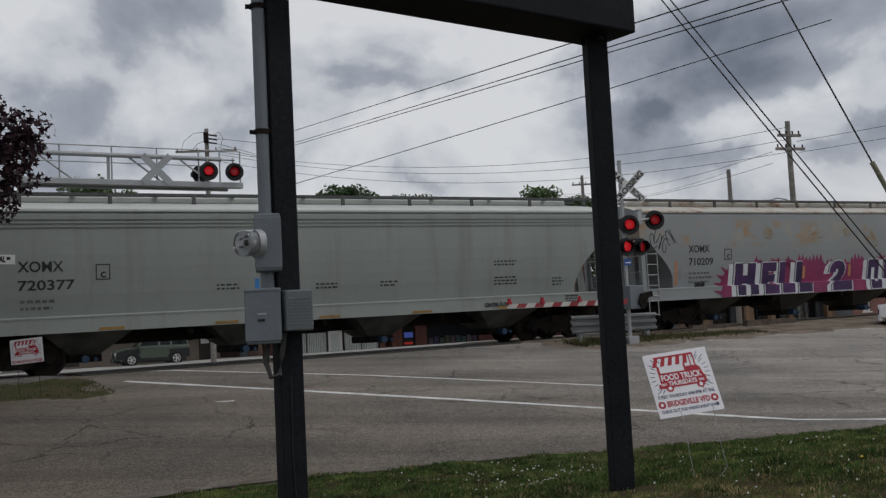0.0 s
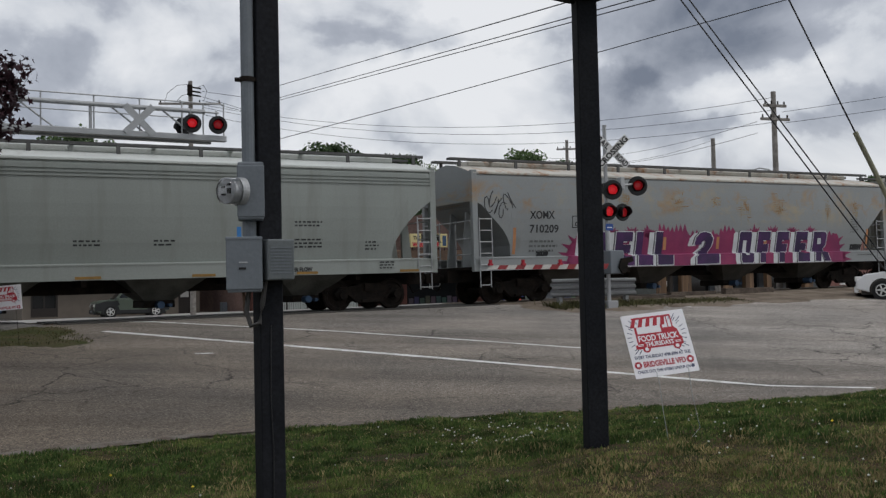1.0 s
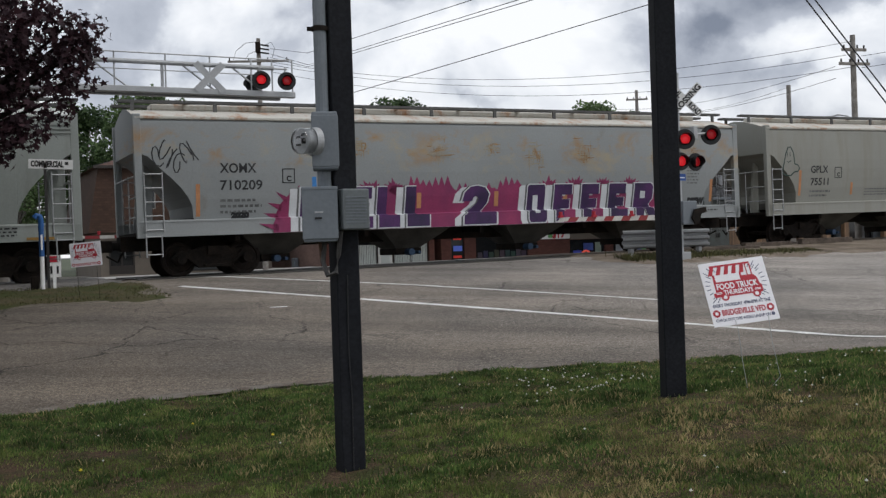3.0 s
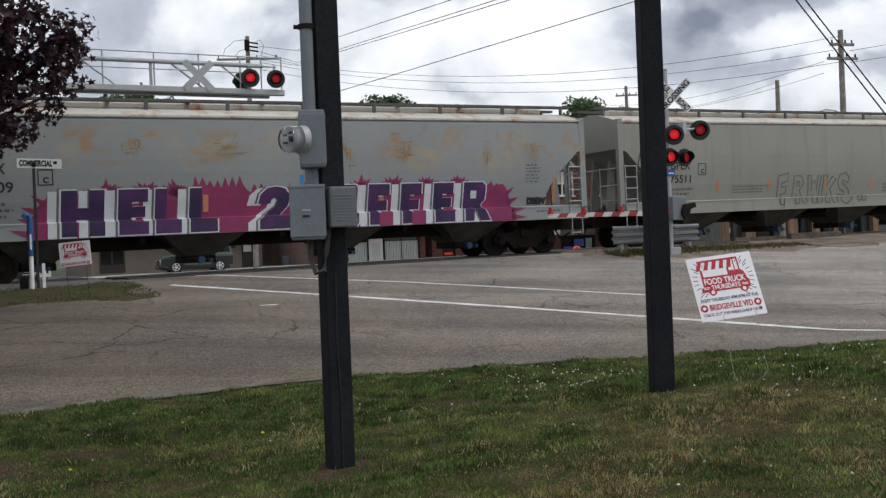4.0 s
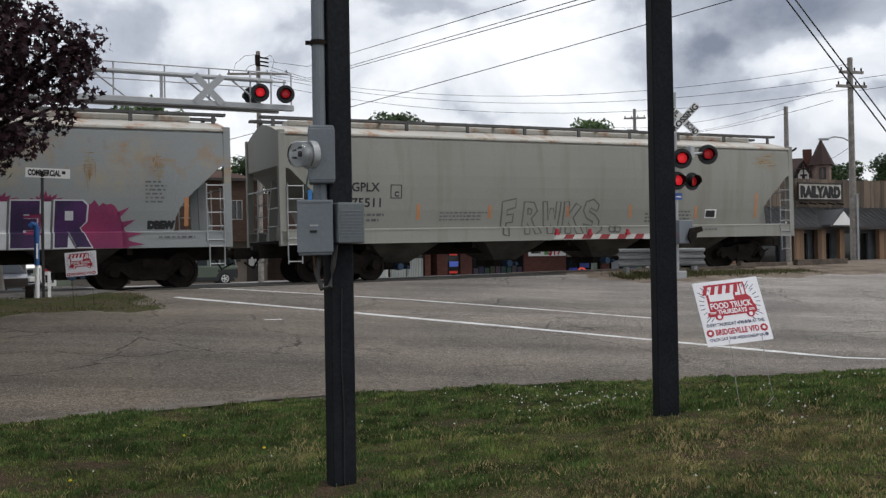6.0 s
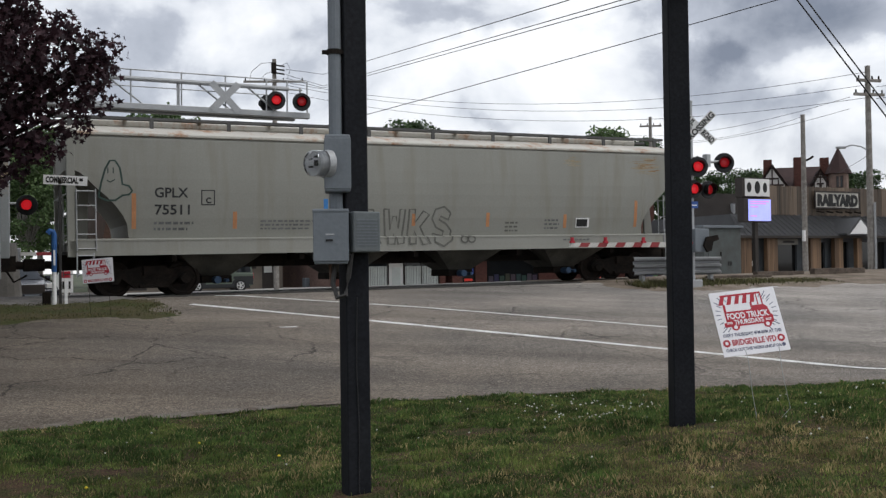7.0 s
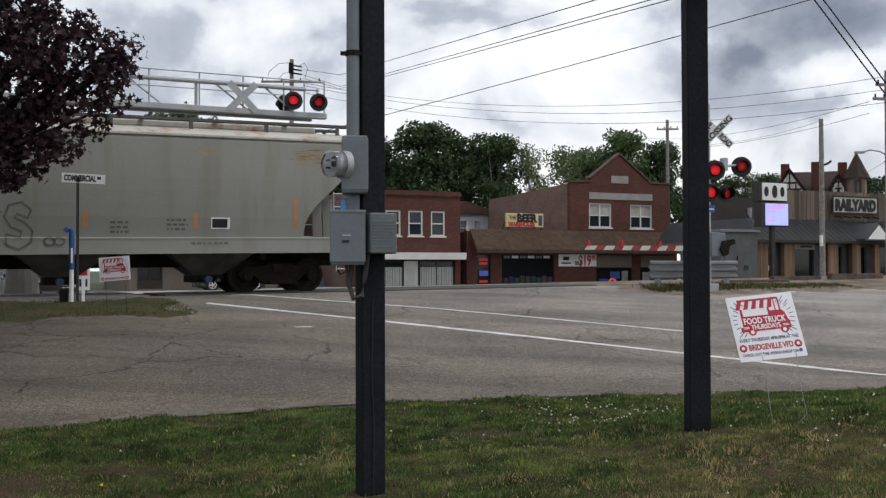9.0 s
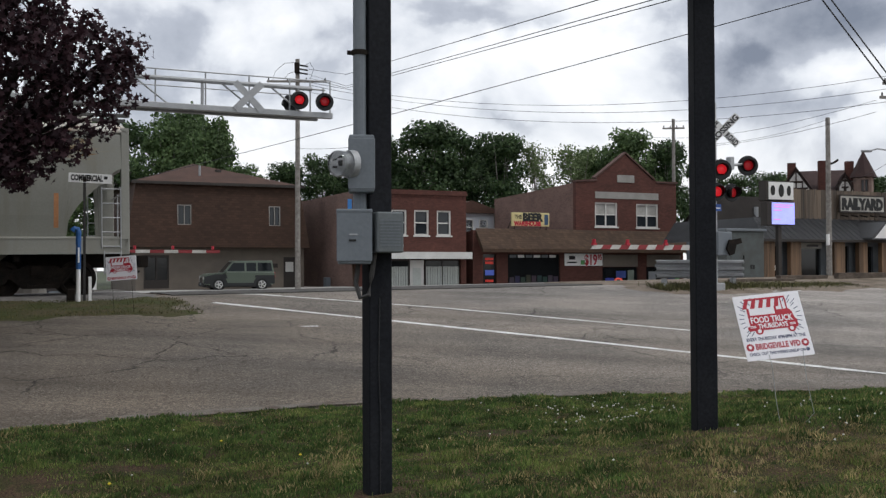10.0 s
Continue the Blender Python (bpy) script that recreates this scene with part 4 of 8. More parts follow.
            part("graffiti_counter", plate(bmesh.new(), [(x + w * px, z0 + hh * pz) for px, pz in hole], SIDE_Y - 0.029, SIDE_Y - 0.0255), SPRAY_WHITE, car)
    for x, z in ((5.02, 1.75), (7.95, 1.75), (10.55, 1.75), (13.05, 1.7)):
        part("graffiti_drip", B(x, x + 0.14, SIDE_Y - 0.010, SIDE_Y - 0.0055, z - 0.1, z + 0.35), ORANGE_STRIP, car)


graffiti(CAR_2)
bm = bmesh.new()
for a in range(6):
    cx, cz = 0.45 + 0.18 * a, 3.15 + 0.18 * math.sin(a * 1.7)
    stroke(bm, [(cx + 0.13 * math.cos(q * 0.7) + 0.02 * q, cz + 0.26 * math.sin(q * 0.7 + a)) for q in range(9)], 0.017)
part("graffiti_scribble", bm, INK, CAR_2, "thin black sprayed scribble")

CAR_3, wheels_3 = railcar(19.05, RAILCAR_PALE, ROOF_RUST, "pale beige-grey covered hopper railcar with grey graffiti, last of the train")
side_words(CAR_3, "GPLX", 2.1, 2.56, 0.25, 0.86)
side_words(CAR_3, "75511", 2.1, 2.12, 0.25, 0.90)
stencil_rows(CAR_3, 2.08, 1.86, 2, 1.1, 0.09, FAINT_INK)
load_box(CAR_3, 3.3, 2.36)
orange_marks(CAR_3, ((1.58, 2.2, 0.9), (4.2, 1.97, 0.45), (6.6, 1.97, 0.4), (9.45, 1.97, 0.35), (11.9, 1.97, 0.42), (14.65, 1.92, 0.42), (17.35, 2.15, 0.85)))
stencil_rows(CAR_3, 4.9, 1.92, 3, 1.7, 0.06, FAINT_INK)
stencil_rows(CAR_3, 13.9, 1.92, 3, 0.65, 0.07, FAINT_INK)
stencil_rows(CAR_3, 12.5, 1.85, 3, 0.5, 0.07, SPRAY_GREY)
part("placard", B(15.05, 15.55, SIDE_Y - 0.01, SIDE_Y + 0.005, 1.72, 2.02), WHITE, CAR_3, "small white placard")
part("placard_print", B(15.08, 15.48, SIDE_Y - 0.014, SIDE_Y - 0.008, 1.75, 1.98), BLACK, CAR_3)
blotch(CAR_3, 17.75, 3.68, 1.1, 0.5, RUST_PALE, "pale_rust_stain", 90, 0.0)
blotch(CAR_3, 17.8, 3.72, 0.95, 0.42, RUST_STAIN, seed=91, upright=0.0, n=26)
blotch(CAR_3, 14.9, 3.75, 0.6, 0.3, RUST_PALE, "pale_rust_stain", seed=92, upright=0.0)


def sprayed_word(car, x, z, high, wide):
    """Hollow letters of the word FRWKS in thin grey spray."""
    glyphs = {
        "F": [[(0, 0), (0.05, 1), (0.75, 1.1), (0.72, 0.82), (0.3, 0.75), (0.3, 0.6), (0.62, 0.62), (0.6, 0.38), (0.28, 0.35), (0.28, -0.05), (0, 0)]],
        "R": [[(0, 0), (0.1, 1.0), (0.6, 0.98), (0.78, 0.72), (0.5, 0.48), (0.85, 0.02), (0.55, 0.0), (0.3, 0.35), (0.26, 0), (0, 0)], [(0.3, 0.8), (0.5, 0.76), (0.46, 0.62), (0.3, 0.62), (0.3, 0.8)]],
        "W": [[(0, 1), (0.12, 0), (0.4, 0.0), (0.46, 0.3), (0.55, 0), (0.8, 0.02), (0.95, 1), (0.72, 1), (0.66, 0.45), (0.55, 0.8), (0.4, 0.8), (0.3, 0.42), (0.22, 1), (0, 1)]],
        "K": [[(0, 0), (0.08, 1), (0.34, 1), (0.34, 0.62), (0.7, 0.95), (0.98, 0.85), (0.58, 0.5), (0.95, 0.0), (0.6, -0.02), (0.34, 0.36), (0.28, 0), (0, 0)]],
        "S": [[(0.9, 0.9), (0.6, 1.08), (0.2, 1.0), (0.05, 0.72), (0.25, 0.48), (0.6, 0.36), (0.55, 0.22), (0.1, 0.3), (0.1, 0.05), (0.5, -0.08), (0.88, 0.1), (0.95, 0.38), (0.7, 0.58), (0.38, 0.7), (0.45, 0.8), (0.8, 0.7), (0.9, 0.9)]],
    }
    bm = bmesh.new()
    step = wide / 5
    for i, c in enumerate("FRWKS"):
        for line in glyphs[c]:
            stroke(bm, [(x + step * (i + px * 0.95), z + high * pz) for px, pz in line], 0.030)
    for cx in (4.05, 4.28):
        stroke(bm, [(x + cx + 0.12 * math.cos(0.6 * q), z + 0.12 + 0.1 * math.sin(0.6 * q)) for q in range(12)], 0.025)
    part("graffiti_letters", bm, SPRAY_GREY, car, "hollow thin grey sprayed letters")


sprayed_word(CAR_3, 7.0, 1.27, 1.0, 3.75)
bm = bmesh.new()
stroke(bm, [(0.72, 2.56), (0.78, 2.9), (0.88, 3.25), (1.0, 3.47), (1.13, 3.48), (1.24, 3.3), (1.28, 3.05), (1.3, 2.88), (1.46, 2.84), (1.54, 2.72), (1.46, 2.62), (1.3, 2.6), (1.12, 2.47), (0.9, 2.47), (0.72, 2.56)], 0.024)
for pts in ([(0.95, 3.15), (0.95, 3.3)], [(1.08, 3.15), (1.08, 3.3)], [(0.92, 2.98), (1.0, 2.93), (1.12, 3.0)]):
    stroke(bm, pts, 0.014)
part("graffiti_face", bm, mat("dark_green_spray_paint", (0.03, 0.06, 0.05), 0.7), CAR_3, "simple sprayed outline of a rounded shape")
for car_ in (CAR_2, CAR_3):
    stencil_rows(car_, 14.5 if car_ is CAR_3 else 18.3, 1.32, 1, 1.0, 0.06, FAINT_INK)


def conform(car):
    """Lay the paint and lettering onto the curved side and the sill that stands out below it."""
    names = ("stencil", "graffiti", "rust", "pale_rust", "orange", "marking", "placard")
    for ob in car.children:
        if not ob.name.startswith(names):
            continue
        bm = bmesh.new()
        bm.from_mesh(ob.data)
        off = ob.matrix_basis.translation
        zs = [v.co.z + off.z for v in bm.verts]
        if not zs:
            continue
        lo, hi = min(zs), max(zs)
        for z in (1.47, 1.51, 1.58, 1.66, 1.76, 1.86, 2.0, 2.2, 2.4, 2.8, 3.2, 3.6):
            if lo < z < hi:
                bmesh.ops.bisect_plane(bm, geom=bm.verts[:] + bm.edges[:] + bm.faces[:], dist=0.0005, plane_co=(0, 0, z - off.z), plane_no=(0, 0, 1))
        for v in bm.verts:
            z = v.co.z + off.z
            surf = float(np.interp(z, [1.47, 1.51], [1.614, half_width(1.51) + 0.006])) if z < 1.51 else half_width(z)
            v.co.y += 1.600 - surf
        bm.to_mesh(ob.data)
        bm.free()


for c_ in (CAR_1, CAR_2, CAR_3):
    conform(c_)

# where each car's head end lies along the track when the clip starts
CARS = ((CAR_1, wheels_1, 1.2), (CAR_2, wheels_2, 23.25), (CAR_3, wheels_3, 44.85))
RUN_T = [0, 1, 2, 3.5, 4.5, 5.5, 7, 7.5, 8, 9, 10]
RUN_D = [0, -6.09, -12.2, -21.4, -27.25, -33.1, -41.95, -44.82, -47.72, -53.87, -60.16]


def run(t):
    return float(np.interp(t, RUN_T, RUN_D))

# ---- verges and ballast ----
BALLAST = mat("grey_ballast_stone", (0.17, 0.16, 0.15), 0.95, var=0.4, scale=2.0, fine=16, bump=0.6, second=(0.09, 0.085, 0.08))
ROUGH_GRASS = mat("rough_grass_soil", (0.05, 0.058, 0.022), 0.95, spec=0.08, var=0.35, scale=1.2, fine=30, bump=0.5, second=(0.085, 0.068, 0.045), patch=0.46)
verge("verge_1", np.arange(-30, 5.6, 0.4), np.arange(21.4, 25.9, 0.3), ROUGH_GRASS, "strip of rough grass beside the crossing", edged(-30, 4.5, 22.3, 25.4, 0.06, 0.3), "verge")
verge("verge_2", np.arange(17.5, 60, 0.5), np.arange(22.6, 26.6, 0.3), GRAVEL, "bare gritty verge along the railway", edged(18.0, 60, 23.2, 26.4, 0.05, 0.25), "verge")
verge("ballast_1", np.arange(-40, 5.0, 0.5), np.arange(25.0, 32.2, 0.3), BALLAST, "grey ballast stones beside the rails", edged(-40, 4.4, 25.2, 31.8, 0.06, 0.2), "ballast")
verge("ballast_2", np.arange(17.8, 100, 0.7), np.arange(25.6, 45.0, 0.5), GRAVEL, "wide gravel area along the railway", edged(18.2, 99, 26.0, 44.6, 0.05, 0.2), "gravel")
verge("pavement", np.arange(-20, 80, 1.0), np.arange(57.6, 63, 0.4), mat("pale_concrete", (0.36, 0.35, 0.33), 0.85, var=0.12), "pale concrete pavement before the shops", edged(-20, 79, 57.9, 62.8, 0.10, 0.0), "pavement")
strip("road_line_3", [(-23.0, 56.2, 0.16), (-16.4, 58.6, 0.16), (-8.0, 63.0, 0.14)], PAINT_LINE, "white line on the street behind the crossing")
strip("road_line_4", [(-14.6, 41.5, 0.25), (-11.2, 43.4, 0.25)], PAINT_LINE, "white stop line behind the crossing")
# the crossing surface: planks between and beside the rails
RUBBER = mat("dark_rubber", (0.07, 0.066, 0.06), 0.9, var=0.2)
deck = thing("level_crossing", at_uv(11.4, TRACK_V) @ Matrix.Rotation(-math.atan(GRADE), 4, "Y"), "level crossing deck of dark rubber panels between the rails", "level crossing")
for v0, v1 in ((-1.73, -0.83), (-0.69, 0.69), (0.83, 1.77)):
    for i in range(5):
        part("panel", B(-6.6 + i * 2.64, -6.6 + i * 2.64 + 2.6, v0, v1, -0.03, 0.028), RUBBER, deck)

EDGE_SOIL = mat("crumbled_edge_soil", (0.085, 0.062, 0.045), 0.95, var=0.4, scale=5, fine=45, bump=0.6, second=(0.15, 0.135, 0.115))
strip("lawn_edge", [(x, float(edge_y(np.array(x))) + 0.05 * math.sin(2.1 * x), 0.09 + 0.05 * math.sin(1.3 * x + 1)) for x in np.arange(-12, 16.1, 0.7)], EDGE_SOIL, "crumbled soil and grit along the lawn edge", 0.04, cat="edge")

# ---- sign frame on two posts ----
def sign_frame():
    base = thing("sign_frame", Matrix(), "black painted steel sign frame on two square posts in the lawn", "sign frame")
    for x, y, w, rz in ((-1.245, 7.35, 0.087, 29), (1.388, 9.38, 0.096, 9)):
        z = float(level(x, y))
        part("post", B(-w, w, -w, w, -0.3, 4.4 - z, bevel=0.010), BLACK_PAINT, base, m=pose(x, y, z, 0, 0, rz))
    a, b = Vector((-1.20, 7.35, 0)), Vector((1.45, 9.38, 0))
    mid_ = (a + b) / 2
    ang = math.degrees(math.atan2(b.y - a.y, b.x - a.x))
    bm = B(-2.0, 1.85, -0.28, 0.28, 4.32, 5.9, bevel=0.02)
    part("sign_box", bm, BLACK_PAINT, base, m=pose(mid_.x, mid_.y, 0, 0, 0, ang))
    part("bracket", B(1.52, 1.60, -0.12, 0.12, 4.26, 4.33, bevel=0.01), BLACK_PAINT, base, m=pose(mid_.x, mid_.y, 0, 0, 0, ang))
    return base


sign_frame()


DARK_TRIM_WIRE = mat("dull_wire_sleeve", (0.02, 0.021, 0.023), 0.7)


def electric_gear():
    """Meter, breaker box, junction box and conduits on the side of the post."""
    gear_m = pose(-1.38, 7.24, 0, 0, 0, 12)
    con = thing("conduit", gear_m, "grey steel conduit strapped to the black post", "conduit")
    part("pipe", bars(((0.03, 0.0, 2.5), (0.03, 0.0, 4.4)), r=0.047, seg=14), GREY_BOX, con, smooth=False)
    for z in (3.17, 4.1):
        bm = bmesh.new()
        tube(bm, ((0.03, 0, z - 0.018), (0.03, 0, z + 0.018)), 0.056, 14)
        box(bm, -0.06, 0.12, -0.02, 0.02, z - 0.012, z + 0.012)
        part("strap", bm, DARK_STEEL, con)
    part("nipple", bars(((0.03, 0, 2.0), (0.03, 0, 2.2)), r=0.05, seg=14), GREY_BOX, con)
    mt = thing("electric_meter", gear_m, "grey electric meter with a round glass cover on the post", "meter")
    bm = B(-0.05, 0.13, -0.14, 0.05, 2.15, 2.56, bevel=0.012)
    box(bm, -0.055, 0.135, -0.145, -0.13, 2.17, 2.535, bevel=0.006)
    part("meter_box", bm, GREY_BOX, mt)
    turn_m = pose(-0.02, -0.10, 2.35, 0, 0, -58)
    part("collar", lathe(bmesh.new(), [(0.0, 0.105), (-0.03, 0.105), (-0.05, 0.098), (-0.05, 0.09)], 28), PALE_STEEL, mt, smooth=False, m=turn_m)
    cover = mat("clear_meter_cover", (0.95, 0.96, 0.97), 0.03, var=0.02, bump=0, spec=0.5)
    cover.node_tree.nodes["Principled BSDF"].inputs["Transmission Weight"].default_value = 1.0
    part("cover", lathe(bmesh.new(), [(-0.05, 0.094), (-0.13, 0.093), (-0.155, 0.087), (-0.168, 0.07), (-0.172, 0.03)], 28), cover, mt, "clear round glass cover", True, m=turn_m)
    part("dial", lathe(bmesh.new(), [(-0.052, 0.075), (-0.10, 0.072), (-0.112, 0.062)], 24), PALE_STEEL, mt, "pale dial", m=turn_m)
    bm = bmesh.new()
    for x, z, w, h in ((-0.015, 0.025, 0.035, 0.012), (0.024, 0.0, 0.012, 0.03), (-0.015, -0.022, 0.04, 0.01), (0.02, 0.034, 0.012, 0.012)):
        box(bm, x - w / 2, x + w / 2, -0.118, -0.110, z - h / 2, z + h / 2)
    part("dial_print", bm, BLACK, mt, "dark unreadable marks", m=turn_m)
    part("seal_tag", B(-0.06, -0.03, -0.15, -0.14, 2.02, 2.10), mat("blue_tag", (0.05, 0.22, 0.55), 0.6), mt)
    bb = thing("breaker_box", gear_m, "grey hinged breaker box below the meter", "electric box")
    bm = B(-0.13, 0.105, -0.15, 0.04, 1.64, 2.02, bevel=0.008)
    part("box_body", bm, GREY_BOX, bb)
    bm = B(-0.138, 0.113, -0.162, -0.148, 1.66, 2.03, bevel=0.005)
    box(bm, -0.14, 0.115, -0.165, 0.045, 2.005, 2.028, bevel=0.005)
    part("box_lid", bm, GREY_BOX, bb)
    part("latch", B(-0.05, 0.0, -0.168, -0.160, 1.80, 1.815), BLACK, bb)
    part("label_plate", B(-0.05, 0.01, -0.166, -0.161, 1.845, 1.855), PALE_STEEL, bb)
    jb = thing("junction_box", pose(-1.215, 7.22, 0, 0, 0, 29), "grey ribbed junction box fixed to the front of the post", "electric box")
    part("box_body", B(-0.045, 0.155, -0.12, 0.05, 1.72, 2.01, bevel=0.012), mat("dull_grey_enamel", (0.125, 0.14, 0.145), 0.6, var=0.08), jb)
    bm = bmesh.new()
    for k in range(9):
        box(bm, -0.025, 0.13, -0.124, -0.118, 1.77 + k * 0.022, 1.778 + k * 0.022)
    part("louvre", bm, GREY_BOX, jb)
    part("knock_out", bars(((0.15, -0.03, 1.77), (0.18, -0.03, 1.77)), r=0.02), GREY_STEEL, jb)
    cab = thing("cable_loop", gear_m, "dark flexible cable hanging in a loop below the boxes", "cable")
    part("cable", tube(bmesh.new(), [(0.02, 0, 1.66), (0.0, -0.03, 1.5), (0.03, -0.06, 1.40), (0.09, -0.08, 1.42), (0.11, -0.08, 1.55), (0.13, -0.09, 1.70), (0.17, -0.1, 1.75)], 0.018, 8), mat("dark_flexible_conduit", (0.05, 0.048, 0.046), 0.6), cab)
    part("cable", tube(bmesh.new(), [(-0.02, 0.0, 1.66), (-0.01, 0.0, 1.5), (0.03, -0.03, 1.42)], 0.012, 8), mat("brown_cable", (0.12, 0.07, 0.05), 0.7), cab)
    cab2 = thing("ground_wire", pose(-1.235, 7.35, 0, 0, 0, 29), "thin grey wire running down the post", "wire")
    part("wire", tube(bmesh.new(), [(-0.02, -0.087, 1.4), (-0.03, -0.087, 0.9), (-0.015, -0.088, 0.5), (-0.02, -0.088, 0.0)], 0.005, 5), DARK_TRIM_WIRE, cab2)


electric_gear()


# ---- food truck signs ----
CORO = mat("white_corrugated_plastic", (0.80, 0.79, 0.82), 0.5, var=0.03, fine=80)
PRINT_BLUE = mat("navy_print", (0.10, 0.11, 0.19), 0.6)


def food_sign(m, label, detail=True, high=0.61):
    """A printed panel; the print is laid out in shares of its width (from the left) and height (from the top)."""
    sg = thing("yard_sign", m, label, "sign", "food truck signs")
    w, h = 0.305, high
    k = 1.0 if detail else 1.13

    def at(u, v):
        return ((u - 0.5) * 2 * w, h * (1 - v * k))

    def printed(name, outlines, material, y=-0.0055, text=""):
        bm = bmesh.new()
        for line in outlines:
            plate(bm, [at(*q) for q in line], y, -0.003)
        return part(name, bm, material, sg, text)

    def words(text, u0, u1, v0, v1, material, y=-0.0045, bold=0.0):
        x, z = at(u0, v1)
        return lettering("sign_letters", text, h * k * (v1 - v0) / 0.70, material, sg, pose(x, y, z), width=(u1 - u0) * 2 * w, bold=bold, depth=0.0008)

    def wheel(u, v, r):
        return [(u + r * math.cos(a), v + r * math.sin(a) * w * 2 / (h * k)) for a in np.linspace(0, 2 * math.pi, 16, endpoint=False)]

    bm = B(-w, w, -0.003, 0.003, 0, h)
    box(bm, -w + 0.015, w + 0.012, 0.008, 0.012, 0.01, h + 0.008)
    part("panel", bm, CORO, sg)
    rays = []
    for i in range(64):
        a = 2 * math.pi * (i + 0.5) / 64
        c, sn = math.cos(a), math.sin(a)
        r0, r1 = (0.40, 0.47) if i % 2 else (0.43, 0.53)
        p, q = (0.5 + c * r0, 0.37 - sn * r0 * 0.74), (0.5 + c * r1, 0.37 - sn * r1 * 0.82)
        if q[0] < 0.03 or q[0] > 0.97 or q[1] < 0.03 or q[1] > 0.66:
            continue
        t = 0.0055
        rays.append([(p[0] - sn * t, p[1] - c * t), (q[0] - sn * t, q[1] - c * t), (q[0] + sn * t, q[1] + c * t), (p[0] + sn * t, p[1] + c * t)])
    tagged(printed("rays", rays, PRINT_BLUE, -0.0045), "short navy rays", kind="stuff")
    printed("truck_print", [[(0.14, 0.555), (0.125, 0.535), (0.125, 0.49), (0.165, 0.48), (0.165, 0.315), (0.615, 0.315), (0.615, 0.255), (0.79, 0.255), (0.835, 0.30), (0.86, 0.41), (0.885, 0.43), (0.885, 0.53), (0.86, 0.55)],
                            [(0.165, 0.20), (0.20, 0.20), (0.20, 0.32), (0.165, 0.32)], [(0.585, 0.20), (0.615, 0.20), (0.615, 0.32), (0.585, 0.32)]], RED, text="red printed food truck shape")
    for u in (0.285, 0.775):
        printed("wheel_print", [wheel(u, 0.555, 0.062)], RED, -0.0062)
        printed("hub_print", [wheel(u, 0.565, 0.03)], CORO, -0.0072)
    for i in range(5):
        u0, u1 = 0.165 + i * 0.116, 0.105 + i * 0.122
        printed("awning_stripe", [[(u0, 0.075), (u0 + 0.058, 0.075), (u1 + 0.066, 0.205), (u1, 0.205)]], RED)
    printed("awning_frame", [[(0.155, 0.05), (0.78, 0.05), (0.78, 0.078), (0.155, 0.078)], [(0.70, 0.078), (0.715, 0.078), (0.715, 0.26), (0.70, 0.26)], [(0.765, 0.078), (0.785, 0.078), (0.785, 0.26), (0.765, 0.26)]], RED)
    words("FOOD TRUCK", 0.19, 0.83, 0.345, 0.435, CORO, -0.0068, 0.0022)
    words("THURSDAYS", 0.28, 0.73, 0.455, 0.525, CORO, -0.0068, 0.0016)
    if detail:
        for u0 in (0.16, 0.76):
            printed("small_print", [[(u0, 0.478 + 0.02 * j), (u0 + 0.09, 0.478 + 0.02 * j), (u0 + 0.09, 0.488 + 0.02 * j), (u0, 0.488 + 0.02 * j)] for j in range(2)], CORO, -0.0068)
        words("EVERY THURSDAY 4PM-8PM AT THE", 0.06, 0.95, 0.655, 0.705, PRINT_BLUE, bold=0.0008)
        words("CHECK OUT THIS WEEKS LINEUP ON", 0.05, 0.89, 0.885, 0.93, PRINT_BLUE, bold=0.0006)
        printed("end_mark", [wheel(0.93, 0.905, 0.028)], PRINT_BLUE, -0.0045)
    words("BRIDGEVILLE VFD", 0.17, 0.84, 0.755, 0.84, RED, bold=0.0022)
    for u in (0.085, 0.915):
        printed("badge", [[(u + (0.052 + 0.010 * (i % 2)) * math.cos(a), 0.80 + (0.052 + 0.010 * (i % 2)) * math.sin(a) * w * 2 / (h * k)) for i, a in enumerate(np.linspace(0, 2 * math.pi, 20, endpoint=False))]], RED, text="small round red badge")
        printed("badge_mark", [wheel(u, 0.80, 0.026)], CORO, -0.0068)
    return sg


NEAR_SIGN = pose(2.055, 9.338, 0.801, -22.84, -5.47, 9.86)
near_sign = food_sign(NEAR_SIGN, "white yard sign with a red food truck, leaning on bent wires")
inv = NEAR_SIGN.inverted()
for pts in ([(1.95, 9.33, 0.83), (1.965, 9.29, 0.74), (2.00, 9.31, 0.45), (2.06, 9.36, 0.12)], [(2.25, 9.36, 0.86), (2.27, 9.33, 0.62), (2.33, 9.32, 0.32), (2.27, 9.32, 0.25), (2.15, 9.34, 0.14)]):
    part("wire_stake", tube(bmesh.new(), [inv @ Vector(p) for p in pts], 0.0030, 6), PALE_STEEL, near_sign, "thin bent steel wire")
fx, fy, fz = -9.02, 20.85, 1.40
far_sign = food_sign(Matrix.Translation((fx, fy, fz)) @ pose(0, 0, 0, 0, -4, -2) @ Matrix.Diagonal((1.10, 1.0, 1.0, 1.0)), "white yard sign with a red food truck, straight on wire stakes", False, 0.50)
for x in (-0.2, 0.2):
    part("wire_stake", bars(((x, 0.006, 0.05), (x, 0.006, float(level(fx, fy)) - fz)), r=0.0035), DARK_STEEL, far_sign)

